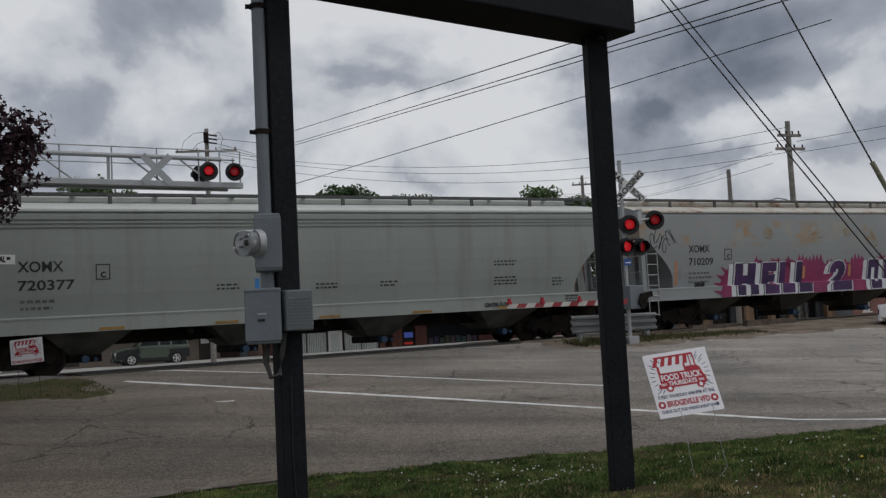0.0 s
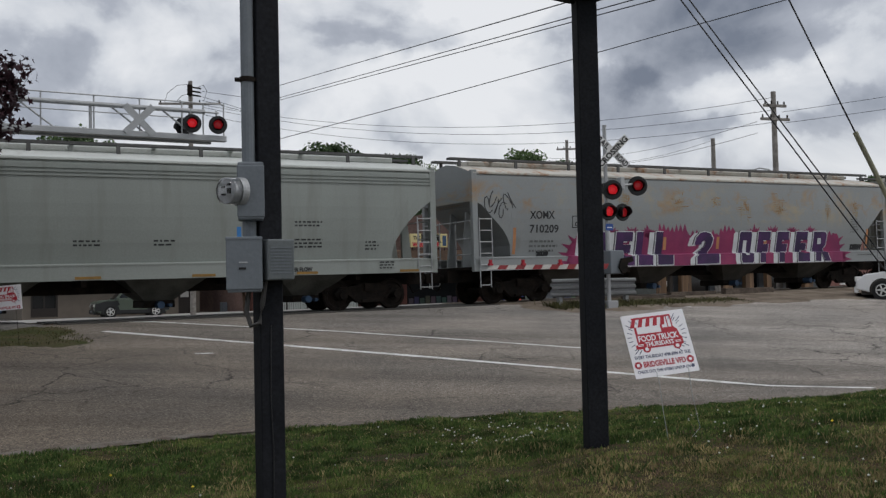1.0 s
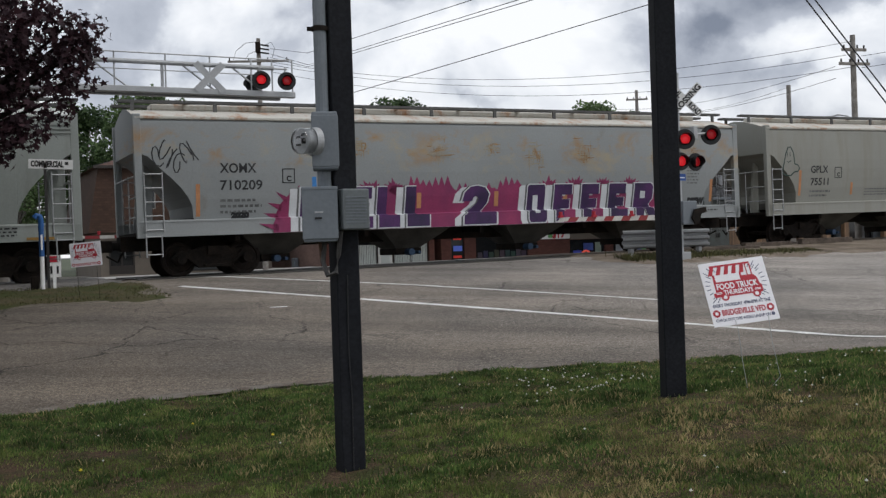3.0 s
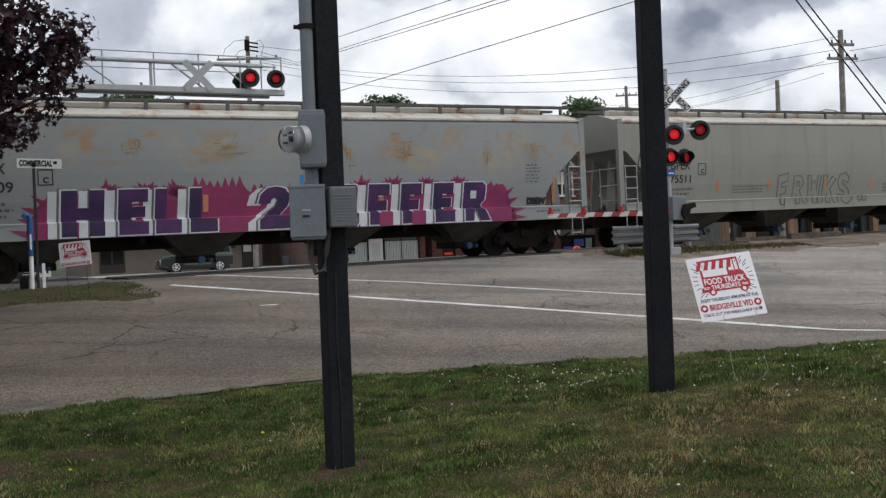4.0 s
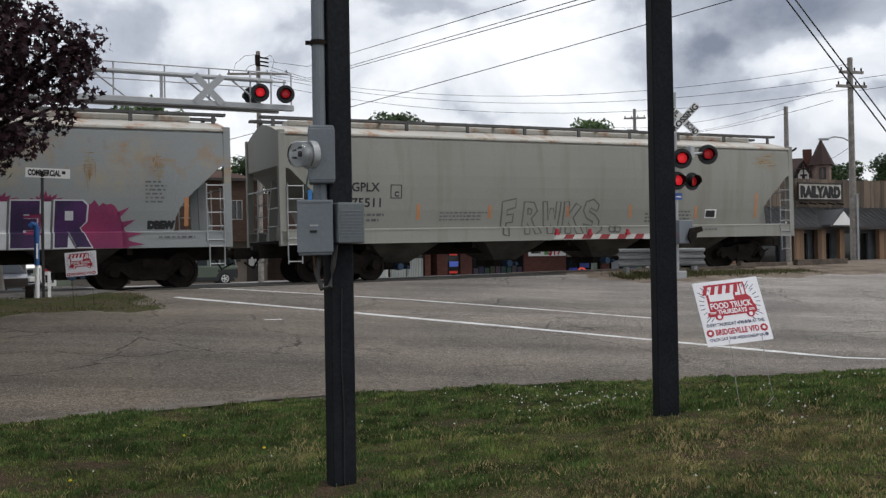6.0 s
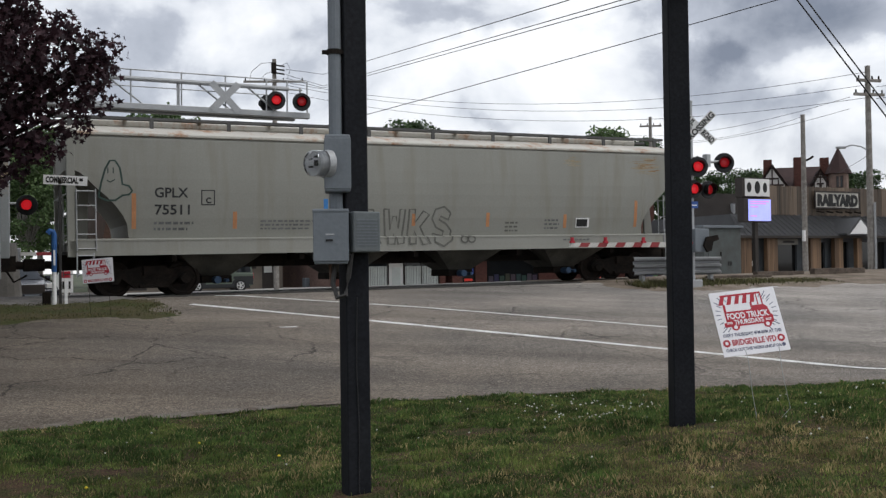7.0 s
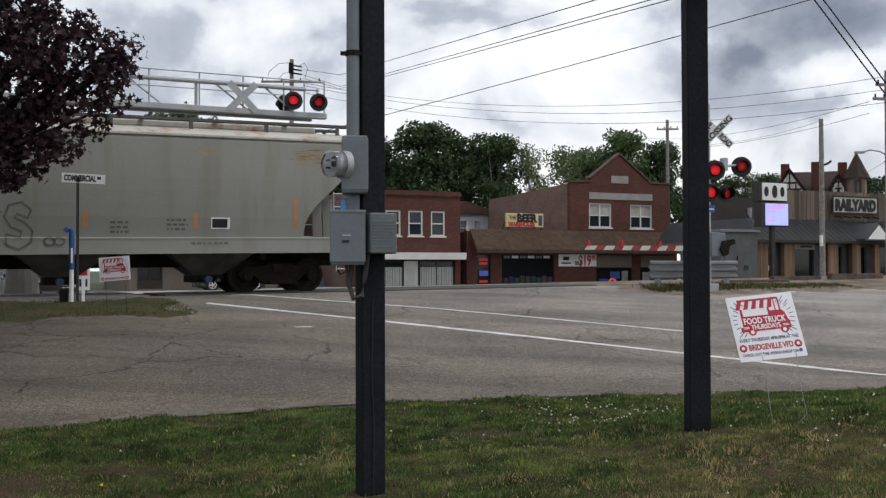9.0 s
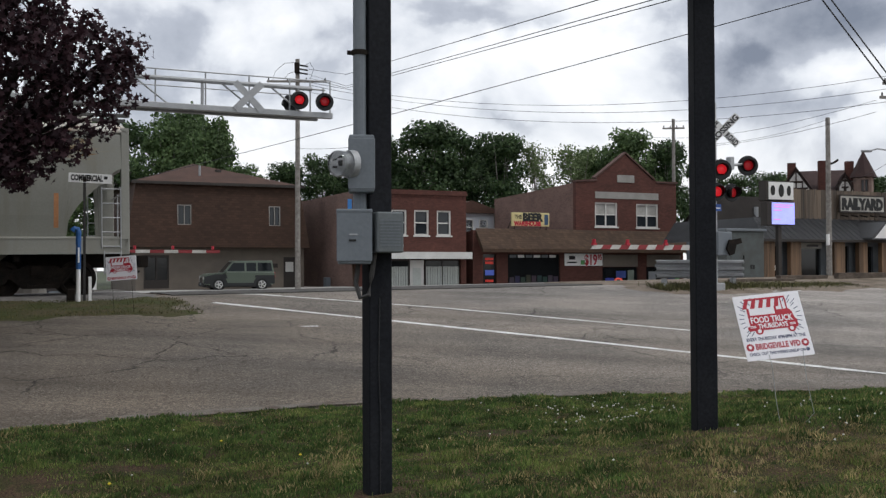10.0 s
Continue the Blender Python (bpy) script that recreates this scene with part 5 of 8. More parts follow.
# ---- street name sign and marker posts ----
def street_sign():
    m = at_uv(2.5, 25.0)
    s = thing("street_sign", m, "white street name sign on a dark steel pole", "street sign")
    part("pole", B(-0.03, 0.03, -0.03, 0.03, -0.2, 2.85, bevel=0.005), mat("dark_pole_paint", (0.03, 0.028, 0.026), 0.6), s)
    part("blade", B(-0.48, 0.48, -0.004, 0.004, 2.80, 3.02), WHITE, s, m=pose(0.02, -0.04, 0, 0, 2, -8))
    lettering("street_name", "COMMERCIAL", 0.185, BLACK, s, pose(0.02, -0.04, 0, 0, 2, -8) @ pose(-0.43, -0.006, 2.85), width=0.71, bold=0.009)
    part("suffix_mark", B(0.30, 0.38, -0.006, -0.004, 2.90, 2.97), BLACK, s, m=pose(0.02, -0.04, 0, 0, 2, -8))
    part("bracket", B(-0.035, 0.035, -0.05, 0.03, 2.82, 2.9), DARK_STEEL, s)
    blue = mat("blue_marker_plastic", (0.02, 0.10, 0.30), 0.5, var=0.15)
    b = thing("vent_marker_post", at_uv(2.36, 24.9), "white pipe marker post with a blue bent top", "marker post")
    part("pipe", bars(((0, 0, -0.1), (0, 0, 0.85)), r=0.05, seg=12), WHITE, b)
    part("sleeve", bars(((0, 0, 0.8), (0, 0, 1.4)), r=0.058, seg=12), blue, b)
    part("hook", tube(bmesh.new(), [(0, 0, 1.38), (0, 0, 1.66), (-0.02, 0, 1.72), (-0.09, 0, 1.74), (-0.14, 0, 1.68)], 0.065, 10), blue, b, "blue bent pipe end")
    part("stripe", B(-0.02, 0.02, -0.062, -0.055, 0.95, 1.3), WHITE, b)
    c = thing("marker_stake", at_uv(2.62, 24.95), "short white marker stake", "marker post")
    part("stake", B(-0.035, 0.035, -0.02, 0.02, -0.1, 0.62, bevel=0.006), WHITE, c)
    d = thing("ground_box", at_uv(2.22, 25.2), "small dark utility box on the grass", "utility box")
    part("box", B(-0.09, 0.09, -0.09, 0.09, -0.05, 0.32, bevel=0.02), DARK_STEEL, d)


street_sign()
notice = thing("notice_sign", at_uv(4.0, 38.5), "small white sign with unreadable dark marks", "sign")
part("panel", B(-0.27, 0.27, -0.01, 0.01, 0.42, 1.28), WHITE, notice)
part("notice_logo", B(-0.18, 0.18, -0.016, -0.01, 0.95, 1.18), RED, notice)
for i in range(4):
    part("notice_mark", B(-0.2 + i * 0.105, -0.13 + i * 0.105, -0.016, -0.01, 0.55, 0.82), BLACK, notice, "plain dark bar")
part("leg", bars(((-0.15, 0.02, -0.1), (-0.15, 0.02, 0.5)), ((0.15, 0.02, -0.1), (0.15, 0.02, 0.5)), r=0.015), DARK_STEEL, notice)

# ---- crossing signals ----
def flasher(parent, m, lit, r=0.30):
    """One flashing light: dark disc, hood, red lens, lamp housing behind."""
    disc = part("signal_light", lathe(bmesh.new(), [(0.0, r * 0.5), (0.0, r), (-0.02, r), (-0.03, r * 0.97), (-0.03, r * 0.55)], 28), SIGNAL_BLACK, parent, "round black light with a red lens", m=m)
    part("lens", lathe(bmesh.new(), [(-0.03, 0.155), (-0.05, 0.14), (-0.065, 0.09), (-0.07, 0.03)], 22), LIT_RED if lit else DIM_RED, disc, "glowing red lens" if lit else "dim red lens", True)
    bm = bmesh.new()
    rings = []
    for y, low in ((-0.03, -2.2), (-0.17, -0.9), (-0.27, -0.2)):
        pts = []
        for k in range(17):
            a = low + (math.pi - 2 * low) * k / 16
            pts.append((0.175 * math.cos(a), y, 0.175 * math.sin(a)))
        rings.append([bm.verts.new(p) for p in pts])
    for a, b in zip(rings, rings[1:]):
        for k in range(16):
            bm.faces.new((a[k], a[k + 1], b[k + 1], b[k]))
    bmesh.ops.solidify(bm, geom=bm.faces[:], thickness=0.008)
    part("hood", bm, SIGNAL_BLACK, disc)
    part("housing", lathe(bmesh.new(), [(0.0, 0.16), (0.10, 0.15), (0.16, 0.08)], 16), SIGNAL_BLACK, disc)
    return disc


SIGNAL_BLACK = mat("signal_black_paint", (0.012, 0.012, 0.013), 0.45, var=0.2)
STRIPE_WHITE = mat("weathered_white_stripe", (0.58, 0.57, 0.54), 0.7, var=0.15, second=(0.42, 0.41, 0.38))
STRIPE_RED = mat("gate_red_stripe", (0.27, 0.035, 0.04), 0.6, var=0.12)


def crossbuck(parent, m, words=True):
    face = part("crossbuck", plate(bmesh.new(), [(-0.62, -0.11), (0.62, -0.11), (0.62, 0.11), (-0.62, 0.11)], -0.006, 0.006), WHITE if words else PALE_STEEL, parent, "crossed board", m=m @ pose(0, 0, 0, 0, 45, 0))
    other = part("crossbuck", plate(bmesh.new(), [(-0.62, -0.11), (0.62, -0.11), (0.62, 0.11), (-0.62, 0.11)], -0.016, -0.008), WHITE if words else PALE_STEEL, parent, "crossed board", m=m @ pose(0, 0, 0, 0, -45, 0))
    if words:
        for w, ob, x, wide in (("RAIL", face, -0.59, 0.42), ("ROAD", face, 0.16, 0.43), ("CROSSING", other, -0.59, 1.18)):
            lettering("board_letters", w, 0.235, BLACK, ob, pose(x, -0.0075 if ob is face else -0.018, -0.083), width=wide, bold=0.009)


def near_signal():
    s = thing("crossing_signal", at_uv(19.98, 23.75), "railway crossing signal mast with crossbuck and red flashing lights", "crossing signal", "crossing signals")
    top = 5.5
    part("mast", bars(((0, 0, -0.2), (0, 0, top)), r=0.06, seg=14), PALE_STEEL, s)
    part("mast_cap", bars(((0, 0, top), (0, 0, top + 0.05)), r=0.07, seg=14), PALE_STEEL, s)
    part("base", B(-0.2, 0.2, -0.2, 0.2, -0.1, 0.25, bevel=0.03), GREY_STEEL, s)
    crossbuck(s, pose(0.14, -0.2, 4.73, 0, 0, -30))
    z1 = 3.57
    part("light_arm", bars(((-0.05, -0.05, z1 + 0.1), (0.95, -0.15, z1 + 0.2)), r=0.04, seg=8), PALE_STEEL, s)
    part("light_arm", bars(((-0.1, -0.05, z1 - 0.6), (0.6, 0.1, z1 - 0.45)), r=0.035, seg=8), PALE_STEEL, s)
    part("arm_bracket", B(0.42, 0.58, -0.2, 0.0, z1 + 0.02, z1 + 0.4, bevel=0.02), PALE_STEEL, s)
    flasher(s, pose(0.06, -0.22, 3.57, 0, 0, -30), True)
    flasher(s, pose(1.06, -0.22, 3.72, 0, 0, -30), False)
    flasher(s, pose(-0.04, -0.12, 2.92, 0, 0, -15), True, 0.27)
    flasher(s, pose(0.60, -0.02, 2.92, 0, 0, -5), False, 0.27)
    part("junction_housing", B(-0.12, 0.12, -0.12, 0.08, z1 - 0.1, z1 + 0.22, bevel=0.03), SIGNAL_BLACK, s)
    part("emergency_plate", B(-0.12, 0.16, -0.09, -0.08, 2.36, 2.56), mat("blue_plate", (0.03, 0.09, 0.33), 0.5), s, "small blue plate")
    part("plate_print", B(-0.08, 0.12, -0.096, -0.09, 2.43, 2.46), WHITE, s)
    part("gate_mechanism", B(-0.15, 0.38, -0.3, 0.15, 1.05, 1.75, bevel=0.03), GREY_BOX, s)
    bm = plate(bmesh.new(), [(0.1, 1.25), (0.2, 1.5), (0.62, 1.56), (0.66, 1.42), (0.45, 1.36), (0.38, 1.1), (0.22, 1.05)], -0.40, -0.34)
    part("counterweight_arm", bm, DARK_STEEL, s)
    g = thing("crossing_gate", at_uv(19.6, 23.38), "lowered red and white crossing gate arm with small lamps", "gate", "crossing gates")
    n = 14
    for i in range(n):
        x0, x1 = -4.2 + i * 4.2 / n, -4.2 + (i + 1) * 4.2 / n
        h = 0.055 + 0.025 * i / n
        part("gate_stripe", plate(bmesh.new(), [(x0, 1.31 - h), (x1, 1.31 - h), (x1 + 0.09, 1.31 + h), (x0 + 0.09, 1.31 + h)], -0.02, 0.02), STRIPE_RED if i % 2 else STRIPE_WHITE, g, "red stripe" if i % 2 else "white stripe")
    for x in (-4.1, -3.0, -1.7):
        bm = bmesh.new()
        box(bm, x - 0.06, x + 0.06, -0.05, 0.05, 1.36, 1.42)
        part("gate_lamp", tube(bm, ((x, 0, 1.42), (x, 0, 1.52)), 0.05, 10), RED, g, "small red lamp")


near_signal()


def far_gantry():
    """The cantilever behind the railway, with a walkway over the road, and its gate."""
    z0 = float(level(CU * 1.7 - SU * 32.3, SU * 1.7 + CU * 32.3))
    g = thing("cantilever_signal", at_uv(1.3, 32.3), "grey steel cantilever signal bridge with two red flashing lights", "crossing signal", "crossing signals")
    hb = 6.74 - z0
    L = 9.75
    part("mast", bars(((0.4, 0.3, -0.2), (0.4, 0.3, hb + 1.2)), r=0.17, seg=18), PALE_STEEL, g)
    part("mast_base", tube(bmesh.new(), [(0.4, 0.3, -0.1), (0.4, 0.3, 1.7)], 0.52, 14, r2=0.34), mat("stained_concrete", (0.19, 0.18, 0.165), 0.9, var=0.2), g, "tapered concrete base")
    part("lower_chord", B(-0.3, L, -0.12, 0.12, hb - 0.1, hb + 0.09, bevel=0.02), PALE_STEEL, g)
    part("lower_chord", B(-0.3, L - 0.3, 0.55, 0.75, hb - 0.1, hb + 0.02, bevel=0.02), PALE_STEEL, g)
    part("walkway", B(-0.3, L - 0.2, 0.12, 0.55, hb + 0.03, hb + 0.06), GREY_STEEL, g)
    part("upper_chord", bars(((-0.2, 0, hb + 0.86), (L - 0.7, 0, hb + 0.86)), r=0.075, seg=12), PALE_STEEL, g)
    part("handrail", bars(((0, 0, hb + 1.14), (L - 0.05, 0, hb + 1.14)), r=0.022), PALE_STEEL, g)
    part("mid_rail", bars(((0, 0, hb + 0.62), (L - 1.3, 0, hb + 0.62)), r=0.018), PALE_STEEL, g)
    for x in (1.3, 2.7, 4.0, 5.55, 6.95, 8.3, L - 0.75, L - 0.06):
        part("stanchion", bars(((x, 0, hb), (x, 0, hb + 1.15)), r=0.025), PALE_STEEL, g)
    for x in (2.6, 5.45):
        part("chord_post", bars(((x, 0.02, hb), (x, 0.02, hb + 0.86)), r=0.05), PALE_STEEL, g)
    for a, b in ((1.4, 2.5), (3.4, 4.4), (6.1, 7.1), (7.7, 8.7)):
        part("brace", bars(((a, 0.02, hb + 0.8), (b, 0.02, hb + 0.06)), r=0.03), PALE_STEEL, g)
    crossbuck(g, pose(6.9, -0.14, hb + 0.44), False)
    flasher(g, pose(8.57, -0.2, hb + 0.42, 0, 0, -12), True)
    flasher(g, pose(9.43, -0.2, hb + 0.42, 0, 0, -12), False)
    flasher(g, pose(8.42, 0.3, hb + 0.38, 0, 0, 200), False)
    part("mast_arm", bars(((-0.2, -0.02, 2.85), (1.05, -0.02, 2.85)), r=0.04), PALE_STEEL, g)
    flasher(g, pose(1.0, -0.2, 2.8, 0, 0, -12), True)
    flasher(g, pose(-0.2, -0.2, 2.8, 0, 0, -12), False)
    part("light_pipe", bars(((8.57, -0.05, hb + 0.42), (8.57, -0.05, hb + 0.9)), ((9.43, -0.05, hb + 0.42), (9.43, -0.05, hb + 0.9)), ((8.5, -0.05, hb + 0.84), (9.5, -0.05, hb + 0.84)), r=0.03), PALE_STEEL, g)
    gate = thing("crossing_gate", at_uv(2.4, 36.5), "lowered red and white crossing gate arm behind the railway", "gate", "crossing gates")
    zz = 2.27 - (float(level(CU * 2.4 - SU * 36.5, SU * 2.4 + CU * 36.5)))
    n = 12
    for i in range(n):
        x0, x1 = i * 5.85 / n, (i + 1) * 5.85 / n
        part("gate_stripe", plate(bmesh.new(), [(x0, zz - 0.055), (x1, zz - 0.055), (x1, zz + 0.055), (x0, zz + 0.055)], -0.02, 0.02), STRIPE_RED if i % 2 else STRIPE_WHITE, gate, "red stripe" if i % 2 else "white stripe")
    for x in (2.9, 4.2, 5.6):
        part("gate_lamp", bars(((x, 0, zz + 0.07), (x, 0, zz + 0.2)), r=0.05), RED, gate, "small red lamp")
    bm = bars(((-0.75, 0.2, -0.1), (-0.75, 0.2, 2.2)), r=0.1)
    box(bm, -1.0, 0.02, 0.03, 0.4, zz - 0.25, zz + 0.2, bevel=0.02)
    part("gate_stand", bm, GREY_STEEL, gate)


far_gantry()


def guard_rail():
    g = thing("guard_rail", at_uv(18.35, 24.45, -0.07), "galvanised steel guard rail with three waves beside the signal", "guard rail")
    prof = [(0.42, 0.0), (0.46, -0.04), (0.52, -0.04), (0.56, 0.04), (0.62, 0.04), (0.66, -0.04), (0.72, -0.04), (0.76, 0.04), (0.82, 0.04), (0.86, -0.04), (0.92, -0.04), (0.96, 0.0)]
    bm = bmesh.new()
    a = [bm.verts.new((0, y, z)) for z, y in prof]
    b = [bm.verts.new((3.3, y, z)) for z, y in prof]
    for i in range(len(prof) - 1):
        bm.faces.new((a[i], b[i], b[i + 1], a[i + 1]))
    bmesh.ops.solidify(bm, geom=bm.faces[:], thickness=0.006)
    part("beam", bm, GREY_STEEL, g)
    for x in (0.4, 1.7, 3.0):
        part("post", B(x - 0.06, x + 0.06, 0.06, 0.2, -0.3, 0.95), GREY_STEEL, g)


guard_rail()


# old timbers lying beside the track
TIMBER = mat("weathered_timber", (0.12, 0.095, 0.075), 0.95, var=0.3, scale=5, bump=0.4, second=(0.065, 0.05, 0.04))
for u_, v_, l_, h_, rz_ in ((27.0, 25.9, 2.5, 0.21, 1.0), (22.2, 25.7, 2.6, 0.10, -1.5), (24.6, 26.1, 2.2, 0.15, 2.0)):
    tie = part("railway_sleeper", B(0, l_, -0.11, 0.11, -0.04, h_, bevel=0.015), TIMBER, m=at_uv(u_, v_, 0.04, rz_))
    tagged(tie, "old weathered timber sleeper lying beside the railway", "sleeper", "loose sleepers")

# ---- poles and wires ----
def wooden_pole(m, high, label, arms=(), r=0.16):
    p = thing("utility_pole", m, label, "utility pole", "utility poles")
    part("shaft", tube(bmesh.new(), [(0, 0, -0.3), (0, 0, high * 0.5), (0, 0, high)], r, 12, r2=r * 0.72), WOOD_POLE, p)
    for z, w, ang in arms:
        arm = part("crossarm", B(-w / 2, w / 2, -0.05, 0.05, z - 0.06, z + 0.06, bevel=0.008), WOOD_POLE, p, m=pose(0, -0.14, 0, 0, 0, ang))
        for k in range(4):
            x = -w / 2 + 0.1 + k * (w - 0.2) / 3
            part("insulator", bars(((x, 0, z + 0.06), (x, 0, z + 0.2)), r=0.035, seg=8), DARK_STEEL, arm)
    return p


pole_a = wooden_pole(at_xy(-14.15, 56.7), 13.2, "tall weathered wooden utility pole with crossarms beside the brown building", ((11.9, 3.4, 8),))
bm = bmesh.new()
box(bm, -0.1, 0.16, -0.34, -0.12, 12.35, 12.95, bevel=0.03)
for k in range(3):
    tube(bm, ((0.1, -0.1, 12.40 + 0.22 * k), (0.62, -0.1, 12.30 + 0.22 * k)), 0.045, 8)
part("insulator_rack", bm, DARK_STEEL, pole_a)
for a_ in ([(-0.05, -0.1, 13.0), (-0.7, -0.15, 12.95), (-1.25, -0.2, 12.5), (-1.4, -0.2, 12.0)], [(0.3, -0.1, 12.75), (0.75, -0.1, 12.95), (0.95, -0.1, 12.6), (0.8, -0.1, 12.1)], [(-0.05, -0.1, 12.5), (-0.5, -0.1, 12.35), (-0.75, -0.15, 12.05)]):
    part("jumper_wire", tube(bmesh.new(), a_, 0.014, 6), WIRE, pole_a)
pole_b = wooden_pole(at_uv(42.15, 40.9), 8.9, "grey wooden utility pole before the timber-fronted building")
part("flood_lamp", tube(bmesh.new(), [(0.1, -0.1, 6.4), (0.35, -0.15, 6.5), (0.5, -0.2, 6.62)], 0.06, 8), DARK_STEEL, pole_b)
part("pole_box", B(-0.25, -0.14, -0.2, -0.05, 2.0, 2.6), WHITE, pole_b)
pole_c = wooden_pole(at_xy(14.62, 44.76), 8.75, "weathered utility pole with crossarms on the gravel", ((8.1, 1.2, 20), (7.5, 1.5, 20)), 0.15)
part("lamp_arm", tube(bmesh.new(), [(0, 0, 5.1), (-0.35, -0.05, 5.3), (-0.75, -0.12, 5.36), (-1.05, -0.15, 5.28)], 0.03, 8), GREY_STEEL, pole_c)
part("lamp_head", B(-1.42, -1.0, -0.24, -0.06, 5.21, 5.31, bevel=0.03), GREY_STEEL, pole_c)
part("guard_strip", B(0.10, 0.18, -0.18, -0.12, 0.0, 2.9), GREY_STEEL, pole_c)
wooden_pole(at_xy(9.22, 76.2), 11.9, "distant wooden utility pole behind the shops", ((11.2, 1.6, 0),))


def wire(pts, label, r=0.012, sag=0.0, n=14, group="overhead wires"):
    a, b = Vector(pts[0]), Vector(pts[-1])
    line = [a.lerp(b, k / n) - Vector((0, 0, 4 * sag * (k / n) * (1 - k / n))) for k in range(n + 1)]
    return tagged(part("overhead_wire", tube(bmesh.new(), line, r, 5, caps=False), WIRE), label, "wire", group)


EYE = Vector((0, 0, 1.6))


def along(dx, dy, dz, k):
    return EYE + k * Vector((dx, dy, dz))


PA, PC = Vector((-14.05, 56.6, 13.0)), Vector((14.55, 44.7, 9.4))
# three cables from the tall pole up over the road towards the viewer
for dz, beg, end in ((0.0, (-0.196, 0.98, 0.1915), (0.051, 1.005, 0.264)), (-0.3, (-0.196, 0.98, 0.180), (0.105, 1.01, 0.264)), (-0.5, (-0.196, 0.98, 0.178), (0.123, 1.013, 0.264))):
    e, a = along(*end, 22), along(*beg, 54)
    wire((PA + Vector((0.6, 0, dz)), a), "thin black cable leaving the tall pole", 0.0125)
    wire((a, a + (e - a) * 1.7), "thin black cable sloping up over the road", 0.0125)
# wires from the tall pole to the pole on the gravel
for k, dz in enumerate((-0.75, -0.9, -1.3)):
    wire((PA + Vector((0.6, 0, dz)), PC + Vector((0.0, 0.0, 0.35 - 0.55 * k))), "thin wire sagging between two poles", 0.0105, 1.3)
wire((along(-0.40, 0.93, 0.084, 60), along(0.40, 1.055, 0.305, 26)), "black cable rising across the view", 0.015, 0.15)
wire((PC + Vector((-0.7, 0, -0.7)), along(0.10, 1.02, 0.13, 80)), "thin wire strung between wooden poles", 0.0105, 0.6)
wire((PC + Vector((-0.7, 0, -1.2)), along(0.10, 1.02, 0.121, 80)), "thin wire strung between wooden poles", 0.0105, 0.6)
wire((Vector((15.05, 56.6, 9.6)), along(0.15, 1.02, 0.122, 70)), "thin black service wire on poles", 0.009, 0.3)
wire((Vector((15.05, 56.6, 5.9)), PC + Vector((0, 0, -3.2))), "thin black service wire on poles", 0.009, 0.2)
wire((PC + Vector((0.4, 0, -0.8)), PC + Vector((26, -8, 2.5))), "wire running on from the pole", 0.0105, 0.4)
wire((PC + Vector((0.4, 0, -0.3)), PC + Vector((26, -8, 3.2))), "wire running on from the pole", 0.0105, 0.4)
wire((PA + Vector((0, 0, -4.5)), PA + Vector((8, -3, -4.1))), "thin black service drop wire", 0.0105, 0.3)
# stay cables close to the viewer
G1a, G1b = Vector((3.35, 13.84, 5.53)), Vector((6.02, 13.99, 1.82))
d_ = G1b - G1a
wire((G1a - d_ * 1.2, G1b + d_ * 0.30), "thick black stay cable slanting to the ground", 0.0105, n=4, group="stay cables")
wire((G1a - d_ * 1.2 + Vector((0.09, 0, 0.05)), G1b + d_ * 0.30 + Vector((0.02, 0, 0.12))), "thick black stay cable slanting to the ground", 0.010, n=4, group="stay cables")
G2a, G2b = Vector((4.83, 13.84, 5.50)), Vector((6.11, 13.95, 2.79))
d_ = G2b - G2a
wire((G2a - d_ * 1.2, G2b + d_ * 0.95), "black stay cable with a plastic guard", 0.012, n=4, group="stay cables")
tagged(part("stay_guard", tube(bmesh.new(), (G2a + d_ * 0.68, G2b + d_ * 0.95), 0.035, 10), mat("faded_yellow_guard", (0.30, 0.29, 0.20), 0.6)), "faded yellow-grey plastic guard round a stay cable", "cable guard")

# ---- buildings ----
def wall_with_holes(bm, x0, x1, z0, z1, holes=(), t=0.3, y=0.0, mi=0):
    """A wall along x whose front lies at y, cut through by holes (x0, x1, z0, z1)."""
    xs = sorted({x0, x1, *[v for h in holes for v in h[:2] if x0 < v < x1]})
    zs = sorted({z0, z1, *[v for h in holes for v in h[2:] if z0 < v < z1]})
    for xa, xb in zip(xs, xs[1:]):
        for za, zb in zip(zs, zs[1:]):
            cx, cz = (xa + xb) / 2, (za + zb) / 2
            if any(h[0] < cx < h[1] and h[2] < cz < h[3] for h in holes):
                continue
            box(bm, xa, xb, y, y + t, za, zb, mi=mi)
    bmesh.ops.remove_doubles(bm, verts=bm.verts, dist=0.0005)
    return bm


